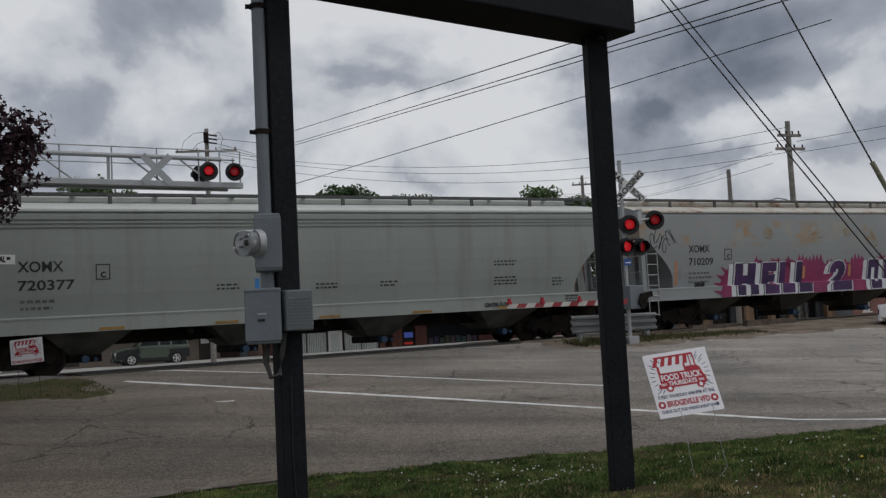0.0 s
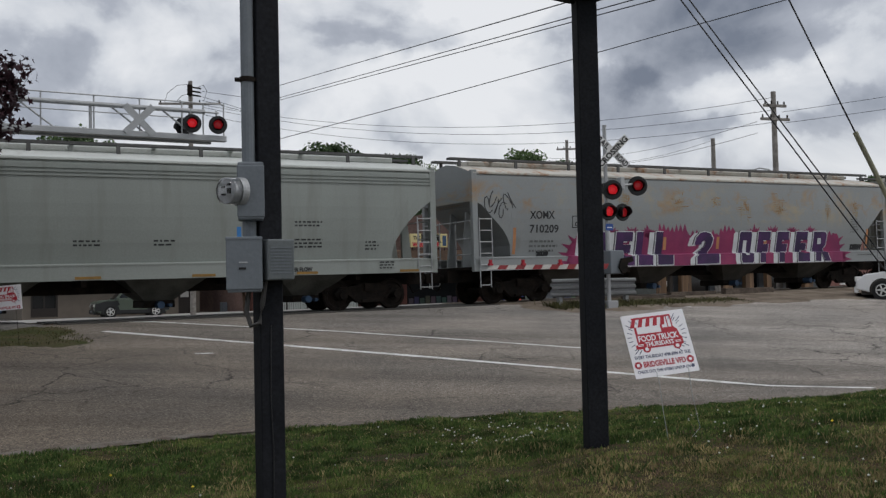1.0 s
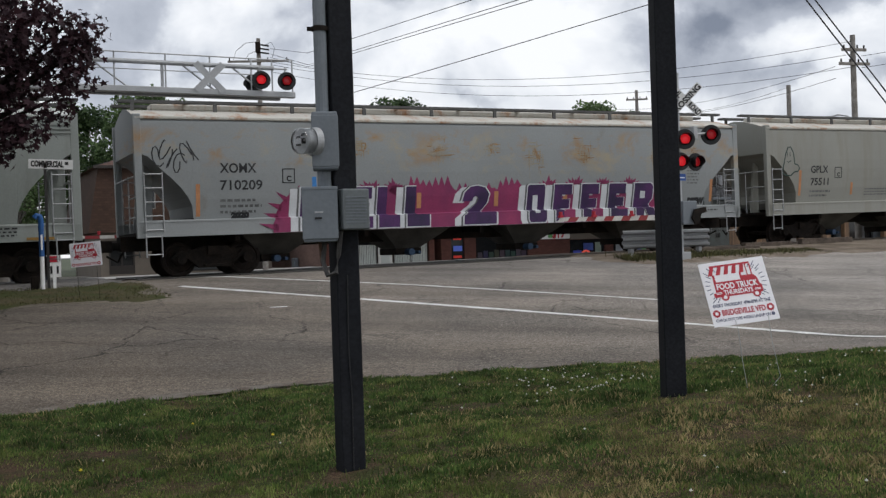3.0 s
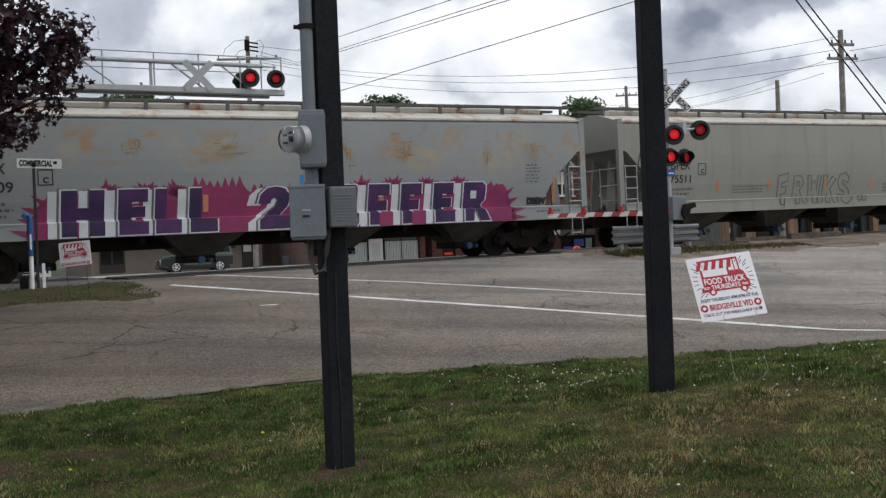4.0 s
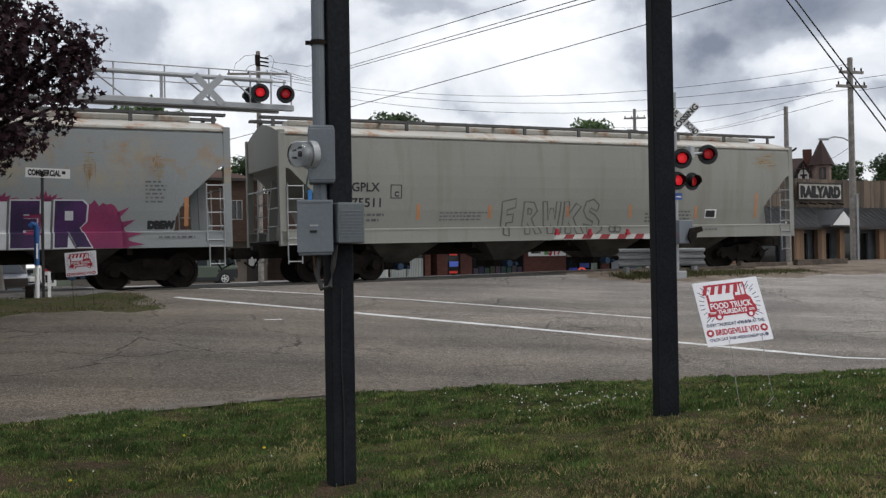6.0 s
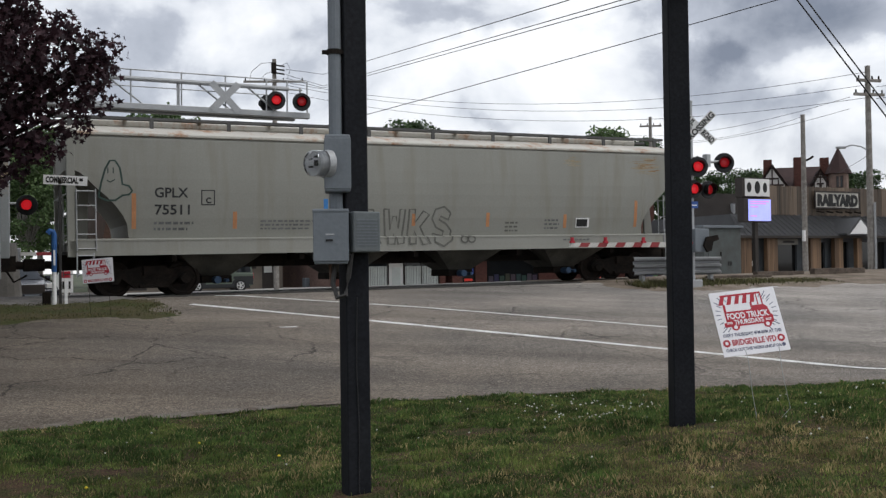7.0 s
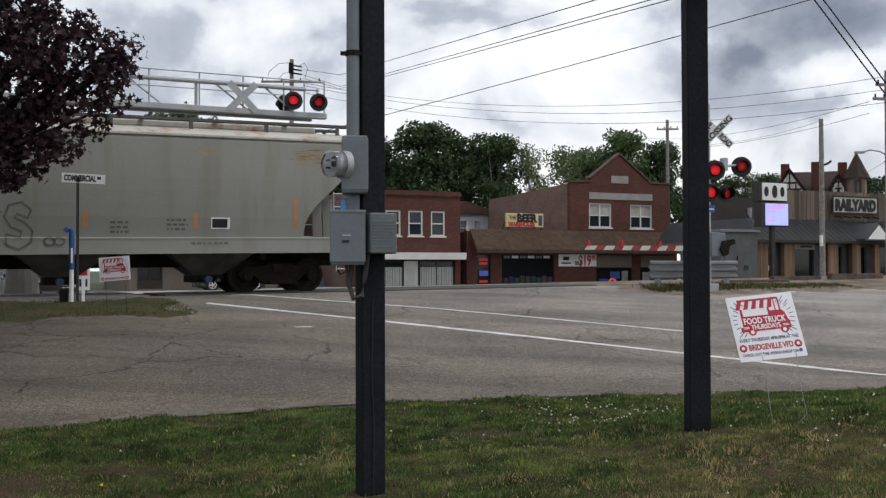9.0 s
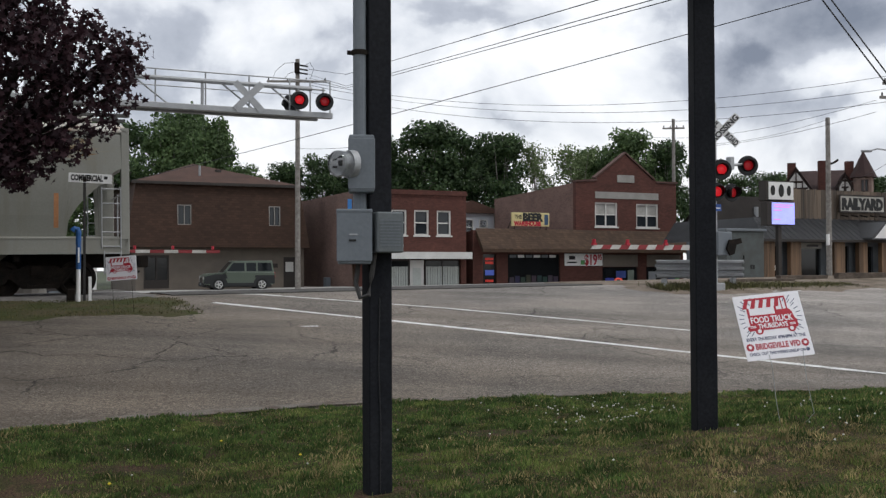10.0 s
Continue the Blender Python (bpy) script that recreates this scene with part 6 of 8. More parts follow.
def window(parent, x0, x1, z0, z1, frame, y=0.0, cols=1, rows=2, fw=0.07, sill=True, glass_m=None, blind=None):
    w = part("window", B(x0, x1, y + 0.16, y + 0.19, z0, z1), glass_m or GLASS_DARK, parent, "dark glazed window")
    bm = bmesh.new()
    wall_with_holes(bm, x0, x1, z0, z1, [(x0 + fw, x1 - fw, z0 + fw, z1 - fw)], 0.10, y + 0.05)
    part("window_frame", bm, frame, w)
    for k in range(1, cols):
        x = x0 + (x1 - x0) * k / cols
        part("mullion", B(x - fw * 0.5, x + fw * 0.5, y + 0.07, y + 0.15, z0 + fw, z1 - fw), frame, w)
    for k in range(1, rows):
        z = z0 + (z1 - z0) * k / rows
        part("sash_rail", B(x0 + fw, x1 - fw, y + 0.075, y + 0.155, z - fw * 0.4, z + fw * 0.4), frame, w)
    if sill:
        part("sill", B(x0 - 0.08, x1 + 0.08, y - 0.06, y + 0.12, z0 - 0.09, z0), frame, w)
    if blind:
        part("blind", B(x0 + fw, x1 - fw, y + 0.152, y + 0.158, (z0 + z1) / 2, z1 - fw), blind, w, "pale lowered blind")
    return w


def block(u, v):
    return TR @ Matrix.Translation((u, v, 0))


BRICK_DARK = brick_mat("dark_red_brick", (0.128, 0.048, 0.036), (0.62, 0.58, 0.56))
BRICK_SIDE = brick_mat("weathered_side_brick", (0.225, 0.145, 0.122), (0.95, 0.92, 0.9))
BRICK_PINK = brick_mat("faded_pink_brick", (0.30, 0.15, 0.13), (0.8, 0.75, 0.72))
BROWN_SHINGLE = brick_mat("brown_shingles", (0.060, 0.030, 0.018), (0.6, 0.56, 0.54), 1.0, 0.3, 0.14)
ROOF_BROWN = mat("brown_roof_felt", (0.075, 0.038, 0.027), 0.9, var=0.2, scale=1.0)
AWNING_BROWN = brick_mat("stained_awning_shingles", (0.085, 0.050, 0.030), (0.6, 0.55, 0.5), 1.0, 0.28, 0.15)
TAN_WALL = mat("tan_render", (0.17, 0.145, 0.12), 0.9, var=0.1)
GREY_STONE = mat("grey_lintel_stone", (0.30, 0.29, 0.27), 0.85, var=0.12)
WINDOW_WHITE = mat("white_window_paint", (0.62, 0.61, 0.58), 0.6, var=0.05)
CURTAIN = mat("pale_curtain", (0.50, 0.53, 0.50), 0.8, var=0.06, fine=12)
CONCRETE = mat("old_concrete", (0.33, 0.32, 0.30), 0.9, var=0.15)
DARK_TRIM = mat("dark_trim_paint", (0.035, 0.028, 0.024), 0.6)
SHOP_GLASS = glass("shop_glass", (0.012, 0.013, 0.014), 0.08)
BLIND = mat("window_blind", (0.42, 0.41, 0.38), 0.8)


def brown_building():
    b = thing("brown_building", Matrix.Translation((0, 0, 1.6)) @ Matrix.Scale(1.07, 4) @ Matrix.Translation((0, 0, -1.6)) @ block(8.4, 60.0), "two-storey building with a brown shingled overhanging upper floor", "building")
    L = 10.7
    bm = wall_with_holes(bmesh.new(), 0.5, L - 0.1, 0, 3.0, [(0.95, 2.4, 0.55, 2.5), (9.3, 10.1, 0.3, 2.4)], 0.3, 0.9)
    for x0, x1, y0, y1 in ((0.5, 0.8, 1.2, 12), (L - 0.4, L - 0.1, 1.2, 12), (0.5, L - 0.1, 11.7, 12)):
        box(bm, x0, x1, y0, y1, 0, 3.0)
    part("lower_wall", bm, TAN_WALL, b)
    d = part("shop_door", B(0.95, 2.4, 1.0, 1.06, 0.55, 2.5), SHOP_GLASS, b, "dark glass double door")
    bm = wall_with_holes(bmesh.new(), 0.95, 2.4, 0.55, 2.5, [(1.05, 1.63, 1.05, 2.35), (1.72, 2.3, 1.05, 2.35)], 0.08, 0.92)
    part("door_frame", bm, DARK_TRIM, d)
    d2 = part("side_door", B(9.3, 10.1, 1.0, 1.06, 0.3, 2.4), DARK_TRIM, b, "dark door with a pale notice")
    part("door_pane", B(9.45, 9.95, 0.97, 1.0, 1.5, 2.1), WINDOW_WHITE, d2)
    part("mail_box", B(8.1, 8.9, 0.78, 0.9, 1.75, 2.0), DARK_TRIM, b)
    # upper floor leans inwards a little
    bm = bmesh.new()
    lo = [(-0.25, 0.0, 2.95), (L, 0.0, 2.95), (L, 12.2, 2.95), (-0.25, 12.2, 2.95)]
    hi = [(0.45, 0.45, 6.75), (L - 0.55, 0.45, 6.75), (L - 0.55, 11.8, 6.75), (0.45, 11.8, 6.75)]
    a, c = [bm.verts.new(p) for p in lo], [bm.verts.new(p) for p in hi]
    for i in range(1, 4):
        bm.faces.new((a[i], a[(i + 1) % 4], c[(i + 1) % 4], c[i]))
    bm.faces.new(a[::-1])

    def lean(x, z):
        t = (z - 2.95) / 3.8
        return (x, 0.45 * t, z)
    holes = [(2.75, 3.55, 4.27, 5.44), (8.2, 8.9, 4.28, 5.46)]
    xs = [-0.25, 2.75, 3.55, 8.2, 8.9, L]
    zs = [2.95, 4.27, 5.45, 6.75]
    for i in range(5):
        for j in range(3):
            if j == 1 and i in (1, 3):
                continue
            def ex(x, z):
                t = (z - 2.95) / 3.8
                return x + (0.7 * t if x == -0.25 else -0.55 * t if x == L else 0)
            bm.faces.new([bm.verts.new(lean(ex(x, z), z)) for x, z in ((xs[i], zs[j]), (xs[i + 1], zs[j]), (xs[i + 1], zs[j + 1]), (xs[i], zs[j + 1]))])
    bmesh.ops.remove_doubles(bm, verts=bm.verts, dist=0.001)
    part("upper_wall", bm, BROWN_SHINGLE, b)
    for h in holes:
        window(b, h[0], h[1], h[2], h[3], GREY_STONE, 0.18, 2, 1, 0.045, False, GLASS_DARK)
        part("window_cheek", B(h[0] - 0.05, h[1] + 0.05, 0.40, 0.46, h[2] - 0.05, h[3] + 0.05), DARK_TRIM, b)
    bm = bmesh.new()
    e = [(0.2, 0.2, 6.72), (L - 0.3, 0.2, 6.72), (L - 0.3, 12, 6.72), (0.2, 12, 6.72)]
    r = [(4.6, 5.0, 8.35), (6.0, 7.2, 8.35)]
    ev, rv = [bm.verts.new(p) for p in e], [bm.verts.new(p) for p in r]
    bm.faces.new((ev[0], ev[1], rv[0]))
    bm.faces.new((ev[1], ev[2], rv[1], rv[0]))
    bm.faces.new((ev[2], ev[3], rv[1]))
    bm.faces.new((ev[3], ev[0], rv[0], rv[1]))
    bm.faces.new(ev[::-1])
    roof = part("roof", bm, ROOF_BROWN, b)
    part("roof_vent", B(5.6, 5.95, 3.0, 3.3, 7.5, 7.85), DARK_TRIM, roof)
    part("vent_pipe", bars(((4.4, 2.0, 7.1), (4.4, 2.0, 7.95)), r=0.07), GREY_STEEL, roof)
    part("eave_board", B(0.15, L - 0.25, 0.12, 0.2, 6.62, 6.78), DARK_TRIM, roof)


brown_building()


def curtain_shop(b, x0, x1, door, z0, z1, y):
    for xa, xb in ((x0, door[0] - 0.08), (door[1] + 0.08, x1)):
        g = part("shop_window", B(xa, xb, y + 0.12, y + 0.15, z0, z1), SHOP_GLASS, b, "shop window with pale curtains")
        bm = bmesh.new()
        n = int((xb - xa) / 0.12)
        for k in range(n):
            box(bm, xa + 0.06 + k * 0.12, xa + 0.15 + k * 0.12, y + 0.10 - 0.015 * (k % 2), y + 0.118, z0 + 0.05, z0 + (z1 - z0) * 0.78)
        tagged(part("curtain", bm, CURTAIN, g, "pale pleated curtain"), kind="stuff")
        bm = wall_with_holes(bmesh.new(), xa, xb, z0, z1, [(xa + 0.06, (xa + xb) / 2 - 0.03, z0 + 0.06, z1 - 0.06), ((xa + xb) / 2 + 0.03, xb - 0.06, z0 + 0.06, z1 - 0.06)], 0.05, y + 0.05)
        part("shop_frame", bm, DARK_TRIM, g)
    d = part("shop_door", B(door[0], door[1], y + 0.1, y + 0.15, 0.3, z1), WINDOW_WHITE, b, "white glazed shop door")
    part("door_pane", B(door[0] + 0.2, door[1] - 0.2, y + 0.08, y + 0.1, 0.5, z1 - 0.5), CURTAIN, d)


def brick_shop():
    b = thing("brick_shop", block(22.0, 60.0), "two-storey dark red brick shop with white windows and a white canopy", "building", "brick shops")
    L, top = 7.8, 6.7
    wins = [(0.9, 1.95, 3.8, 5.43), (2.5, 3.55, 3.8, 5.43), (4.08, 5.11, 3.8, 5.43), (5.68, 6.69, 3.8, 5.43)]
    bm = wall_with_holes(bmesh.new(), 0, L, 0, top, wins + [(0.9, 7.4, 0.0, 2.25)], 0.35)
    part("front_wall", bm, BRICK_DARK, b)
    bm = bmesh.new()
    box(bm, 0, 0.35, 0.35, 11.5, 0, top - 0.15)
    box(bm, L - 0.35, L, 0.35, 11.5, 0, top - 0.15)
    box(bm, 0.35, L - 0.35, 11.1, 11.5, 0, top - 0.4)
    part("side_wall", bm, BRICK_SIDE, b)
    part("roof", B(0.3, L - 0.3, 0.3, 11.2, top - 0.6, top - 0.45), ROOF_BROWN, b)
    bm = bmesh.new()
    for k in range(34):
        box(bm, 0.1 + k * 0.225, 0.22 + k * 0.225, -0.06, 0.0, top - 0.42, top - 0.28)
    box(bm, -0.05, L + 0.05, -0.10, 0.36, top - 0.28, top - 0.12)
    box(bm, -0.02, L + 0.02, -0.06, 0.36, top - 0.12, top + 0.02)
    part("cornice", bm, BRICK_DARK, b)
    for w in wins:
        window(b, *w, WINDOW_WHITE, 0.0, 1, 2, 0.10)
    part("canopy", plate(bmesh.new(), [(0, 2.28), (0, 2.72), (L, 2.72), (L, 2.28)], -0.9, 0.0), mat("white_metal_canopy", (0.60, 0.60, 0.58), 0.5, var=0.08), b, "white metal canopy")
    curtain_shop(b, 0.95, 7.35, (3.83, 4.81), 0.35, 2.2, 0.05)
    part("wall_lamp", B(-0.16, 0.0, 1.2, 1.5, 2.1, 2.3), WHITE, b)
    part("gas_meter", B(-0.35, -0.02, 4.5, 5.1, 0.4, 1.1, bevel=0.05), GREY_BOX, b)


brick_shop()


def small_house():
    h = thing("small_house", block(34.4, 73.0), "small pale sided house behind the shops", "house")
    part("wall", B(0, 4.4, 0, 8, 0.3, 6.2), mat("pale_siding", (0.52, 0.54, 0.57), 0.7, var=0.06), h)
    bm = bmesh.new()
    plate(bm, [(-0.4, 6.1), (4.8, 6.1), (4.8, 6.3), (2.2, 7.1), (-0.4, 6.3)], -0.4, 8.4)
    part("roof", bm, ROOF_BROWN, h)
    for x in (0.6, 1.7, 3.0):
        window(h, x, x + 0.75, 4.3, 5.6, WINDOW_WHITE, -0.16, 1, 2)


small_house()


def beer_shop():
    b = thing("brick_shop", block(30.3, 60.0), "red brick shop with a gabled parapet and a brown shingled awning", "building", "brick shops")
    X = 8.0
    L = 17.2
    wa, wb = (9.58, 11.46, 4.56, 6.27), (13.08, 14.99, 4.53, 6.24)
    bm = wall_with_holes(bmesh.new(), X, 16.6, 4.2, 7.35, [wa, wb], 0.35)
    plate(bm, [(X, 7.35), (16.6, 7.35), (16.6, 7.75), (14.9, 7.75), (14.9, 7.9), (14.5, 8.0), (12.15, 9.72), (9.75, 8.0), (9.75, 7.75), (X, 7.65)], 0.0, 0.35)
    part("front_wall", bm, BRICK_DARK, b)
    bm = bmesh.new()
    for p, q in (((X - 0.06, 7.65), (9.75, 7.78)), ((14.8, 7.78), (16.7, 7.78)), ((9.6, 7.95), (12.15, 9.78)), ((12.15, 9.78), (14.7, 7.95))):
        plate(bm, [p, q, (q[0], q[1] + 0.12), (p[0], p[1] + 0.12)], -0.08, 0.43)
    part("coping", bm, mat("brown_coping", (0.11, 0.06, 0.05), 0.8), b)
    bm = bmesh.new()
    plate_pts = [(0.35, 4.0), (12.0, 4.0), (12.0, 7.2), (6.0, 7.4), (0.35, 7.6)]
    a = [bm.verts.new((X, y, z)) for y, z in plate_pts]
    c = [bm.verts.new((X + 0.35, y, z)) for y, z in plate_pts]
    bm.faces.new(a)
    bm.faces.new(c[::-1])
    for i in range(5):
        bm.faces.new((a[i], c[i], c[(i + 1) % 5], a[(i + 1) % 5]))
    box(bm, 16.25, 16.6, 0.35, 12, 0, 7.2)
    box(bm, X + 0.35, 16.25, 11.65, 12, 0, 7.1)
    part("side_wall", bm, BRICK_SIDE, b)
    part("roof", B(X + 0.3, 16.3, 0.3, 11.7, 6.6, 6.75), ROOF_BROWN, b)
    part("stone_band", B(9.58, 15.0, -0.04, 0.02, 6.55, 7.02), GREY_STONE, b, "grey stone lintel band")
    part("stone_plaque", B(11.45, 12.9, -0.04, 0.02, 7.72, 8.25), GREY_STONE, b, "grey stone plaque")
    window(b, *wa, WINDOW_WHITE, 0.0, 2, 2, 0.09, blind=BLIND)
    window(b, *wb, WINDOW_WHITE, 0.0, 2, 2, 0.09, blind=BLIND)
    # ground floor
    gl = [(0.75, 1.75, 0.3, 2.6), (2.6, 6.7, 0.3, 2.6), (10.15, 13.2, 0.5, 1.72), (13.9, 17.0, 0.5, 1.72)]
    bm = wall_with_holes(bmesh.new(), 0.0, L, 0, 4.2, gl, 0.35)
    box(bm, 0, 0.35, 0.35, 12, 0, 4.1)
    box(bm, L - 0.35, L, 0.35, 12, 0, 4.1)
    part("ground_wall", bm, BRICK_DARK, b)
    part("flat_roof", B(0.3, X, 0.3, 12, 4.0, 4.15), ROOF_BROWN, b)
    for g in gl:
        part("shop_window", B(g[0], g[1], 0.16, 0.2, g[2], g[3]), SHOP_GLASS, b, "dark shop window")
    part("tan_panel", B(10.2, 13.15, -0.03, 0.03, 1.75, 2.6), TAN_WALL, b)
    part("tan_panel", B(13.95, 16.95, -0.03, 0.03, 1.75, 2.6), TAN_WALL, b)
    bm = bmesh.new()
    prof = [(0.02, 4.32), (-1.05, 2.95), (-1.05, 2.72), (-0.95, 2.72), (0.02, 3.9)]
    a = [bm.verts.new((0.2, y, z)) for y, z in prof]
    c = [bm.verts.new((L + 0.15, y, z)) for y, z in prof]
    for i in range(len(prof)):
        bm.faces.new((a[i], c[i], c[(i + 1) % 5], a[(i + 1) % 5]))
    bm.faces.new(a)
    bm.faces.new(c[::-1])
    part("awning", bm, AWNING_BROWN, b, "brown shingled awning with stains")
    # dim goods behind the glass
    rng = random.Random(3)
    for k in range(9):
        x = 2.8 + k * 0.43
        part("shelf_item", B(x, x + 0.34, 0.10, 0.15, 0.5 + 0.1 * (k % 2), 1.0 + 0.25 * rng.random()), mat("shop_goods", (rng.uniform(0.02, 0.07), rng.uniform(0.02, 0.06), rng.uniform(0.02, 0.07)), 0.6), b)
    for k in range(6):
        x = 2.8 + 0.62 * k
        part("pennant", B(x, x + 0.5, 0.08, 0.1, 2.38, 2.56), WHITE if k % 2 else GREY_BOX, b)
    for x, z, w, h, c in ((10.5, 0.6, 0.7, 0.35, (0.05, 0.07, 0.4)), (11.4, 0.95, 0.8, 0.5, (0.06, 0.10, 0.35)), (12.4, 0.6, 0.5, 0.9, (0.25, 0.3, 0.25)), (14.2, 0.6, 0.6, 0.8, (0.4, 0.42, 0.45)), (15.1, 0.9, 0.7, 0.5, (0.03, 0.08, 0.3)), (15.9, 0.6, 0.6, 0.9, (0.12, 0.16, 0.3)), (16.5, 0.55, 0.4, 1.0, (0.15, 0.4, 0.15))):
        part("window_poster", B(x, x + w, 0.10, 0.15, z, z + h), mat("poster_print", c, 0.5), b, "coloured beer poster")
    part("neon_sign", tube(bmesh.new(), [(11.55 + 0.32 * math.cos(a), 0.06, 0.62 + 0.3 * math.sin(a)) for a in np.linspace(0, math.pi, 10)], 0.07, 6), glow("neon_red", (0.75, 0.10, 0.07), 0.35), b, "glowing red neon arch")
    neon = glow("neon_dim_red", (0.45, 0.03, 0.02), 0.25)
    for z in (2.2, 1.95, 0.75):
        part("neon_sign", B(0.95, 1.55, 0.08, 0.12, z, z + 0.16), neon, b, "dim red neon sign")
    part("neon_sign", B(0.95, 1.6, 0.08, 0.12, 1.2, 1.55), glow("neon_blue", (0.06, 0.10, 0.4), 0.3), b, "dim blue neon sign")
    # roof sign
    s = thing("roof_sign", block(33.2, 59.9), "yellow and white shop sign standing on the flat roof", "sign")
    part("board", B(0, 2.9, 0, 0.18, 4.5, 5.42, bevel=0.02), mat("cream_sign_face", (0.62, 0.53, 0.26), 0.5, var=0.08), s)
    lettering("sign_letters", "BEER", 0.72, BLACK, s, pose(0.82, -0.01, 4.86), width=1.6, bold=0.05)
    lettering("sign_letters", "THE", 0.36, BLACK, s, pose(0.2, -0.01, 5.0), width=0.55, bold=0.01)
    lettering("sign_letters", "WAREHOUSE", 0.40, RED, s, pose(0.12, -0.01, 4.54), width=2.1, bold=0.03)
    part("emblem", B(2.5, 2.8, -0.012, 0.0, 4.6, 5.3), BLUE_PAINT, s)
    for x in (0.2, 2.7):
        part("sign_leg", bars(((x, 0.1, 4.1), (x, 0.1, 4.6)), ((x, 1.2, 4.1), (x, 0.15, 5.3)), r=0.03), DARK_STEEL, s)
    # banner
    n = thing("banner", block(37.3, 59.9), "white price banner fixed to the brick shop front", "banner")
    part("cloth", B(0, 3.1, 0, 0.02, 1.82, 2.66), WHITE, n)
    lettering("price", "$19", 1.0, RED, n, pose(1.6, -0.01, 1.9), width=1.05, bold=0.03)
    lettering("price", "95", 0.5, RED, n, pose(2.68, -0.01, 2.25), width=0.36, bold=0.02)
    part("banner_print", B(0.35, 0.85, -0.012, 0.0, 2.25, 2.5), BLACK, n)
    part("banner_print", B(0.2, 1.0, -0.012, 0.0, 2.0, 2.1), INK, n)
    part("banner_print", B(1.3, 1.65, -0.012, 0.0, 1.9, 2.2), mat("green_print", (0.12, 0.35, 0.12), 0.6), n)


beer_shop()


def timber_restaurant():
    wood = varied(streaked("weathered_barn_wood", (0.19, 0.115, 0.065), (0.055, 0.038, 0.027), 0.12, 3.0, 0.1), 0.6, 1.4)
    plank = varied(streaked("grey_barn_wood", (0.135, 0.10, 0.072), (0.05, 0.04, 0.032), 0.14, 3.0, 0.1), 0.55, 1.45)
    metal = mat("grey_standing_seam", (0.085, 0.086, 0.09), 0.45, 0.4, var=0.1)
    b = thing("timber_restaurant", block(41.2, 44.8), "single-storey building with barn wood columns and a grey metal roof", "building")
    L = 16.0
    bm = wall_with_holes(bmesh.new(), 0.2, L, 0.5, 3.5, [(3.1, 4.9, 1.0, 2.9), (0.9, 1.6, 1.0, 2.9), (6.4, 7.2, 1.0, 2.9), (8.3, 9.2, 1.0, 2.9), (10.2, 12.5, 1.2, 2.9)], 0.3, 0.6)
    part("front_wall", bm, mat("slate_grey_wall", (0.10, 0.11, 0.12), 0.8), b)
    part("shop_window", B(3.1, 4.9, 0.75, 0.8, 1.0, 2.9), SHOP_GLASS, b)
    part("shop_window", B(6.4, 9.2, 0.75, 0.8, 1.0, 2.9), SHOP_GLASS, b)
    part("shop_window", B(0.9, 1.6, 0.75, 0.8, 1.0, 2.9), SHOP_GLASS, b)
    part("shop_window", B(10.2, 12.5, 0.75, 0.8, 1.2, 2.9), SHOP_GLASS, b)
    part("sign_strip", B(3.2, 4.9, 0.5, 0.58, 2.75, 3.1), GREY_STONE, b)
    part("sign_print", B(3.7, 4.6, 0.48, 0.5, 2.86, 2.98), BLACK, b, "unreadable dark lettering")
    part("notice", B(1.15, 1.35, 0.55, 0.6, 1.5, 1.8), WHITE, b)
    for x, w in ((0.0, 0.8), (2.0, 0.8), (5.4, 0.85), (7.4, 0.7), (9.3, 0.4), (12.8, 0.8)):
        for k in range(4):
            part("column_board", B(x + k * w / 4, x + (k + 1) * w / 4 - 0.01, 0.0, 0.3, 0.5, 3.3), wood, b)
    bm = bmesh.new()
    plate_pts = [(-0.3, -0.25, 3.25), (L, -0.25, 3.25), (L, 1.7, 4.6), (0.75, 1.7, 4.6)]
    a = [bm.verts.new(p) for p in plate_pts]
    bm.faces.new(a)
    c = [bm.verts.new(p) for p in ((-0.3, -0.25, 3.25), (0.75, 1.7, 4.6), (0.75, 9, 4.6), (-0.3, 9, 3.25))]
    bm.faces.new(c)
    bmesh.ops.solidify(bm, geom=bm.faces[:], thickness=0.05)
    roof = part("metal_roof", bm, metal, b)
    for k in range(38):
        x0 = -0.2 + k * 0.43
        xt = max(x0, 0.78)
        if x0 > L - 0.1:
            break
        part("roof_seam", tube(bmesh.new(), ((x0, -0.24, 3.29), (xt, 1.68, 4.63)), 0.025, 4), metal, roof)
    part("gutter", B(-0.32, L, -0.32, -0.22, 3.12, 3.26), DARK_TRIM, b)
    up = part("upper_wall", B(3.2, L, 1.72, 2.0, 4.4, 6.35), plank, b)
    for k in range(40):
        x = 3.2 + k * 0.32
        part("plank", B(x, x + 0.305, 1.68 - 0.008 * (k % 3), 1.72, 4.5, 6.35 + 0.04 * ((k * 7) % 5) / 5), plank, up)
    board = part("sign_board", B(7.45, 11.2, 1.5, 1.6, 5.08, 6.05, bevel=0.02), mat("cream_board", (0.56, 0.54, 0.49), 0.7, var=0.1), b, "cream board with dark letters")
    bm = wall_with_holes(bmesh.new(), 7.38, 11.27, 5.01, 6.12, [(7.47, 11.18, 5.10, 6.03)], 0.07, 1.46)
    part("board_frame", bm, DARK_TRIM, board, "dark frame")
    lettering("sign_letters", "RAILYARD", 0.90, BLACK, board, pose(7.58, 1.47, 5.24), width=3.5, bold=0.075)
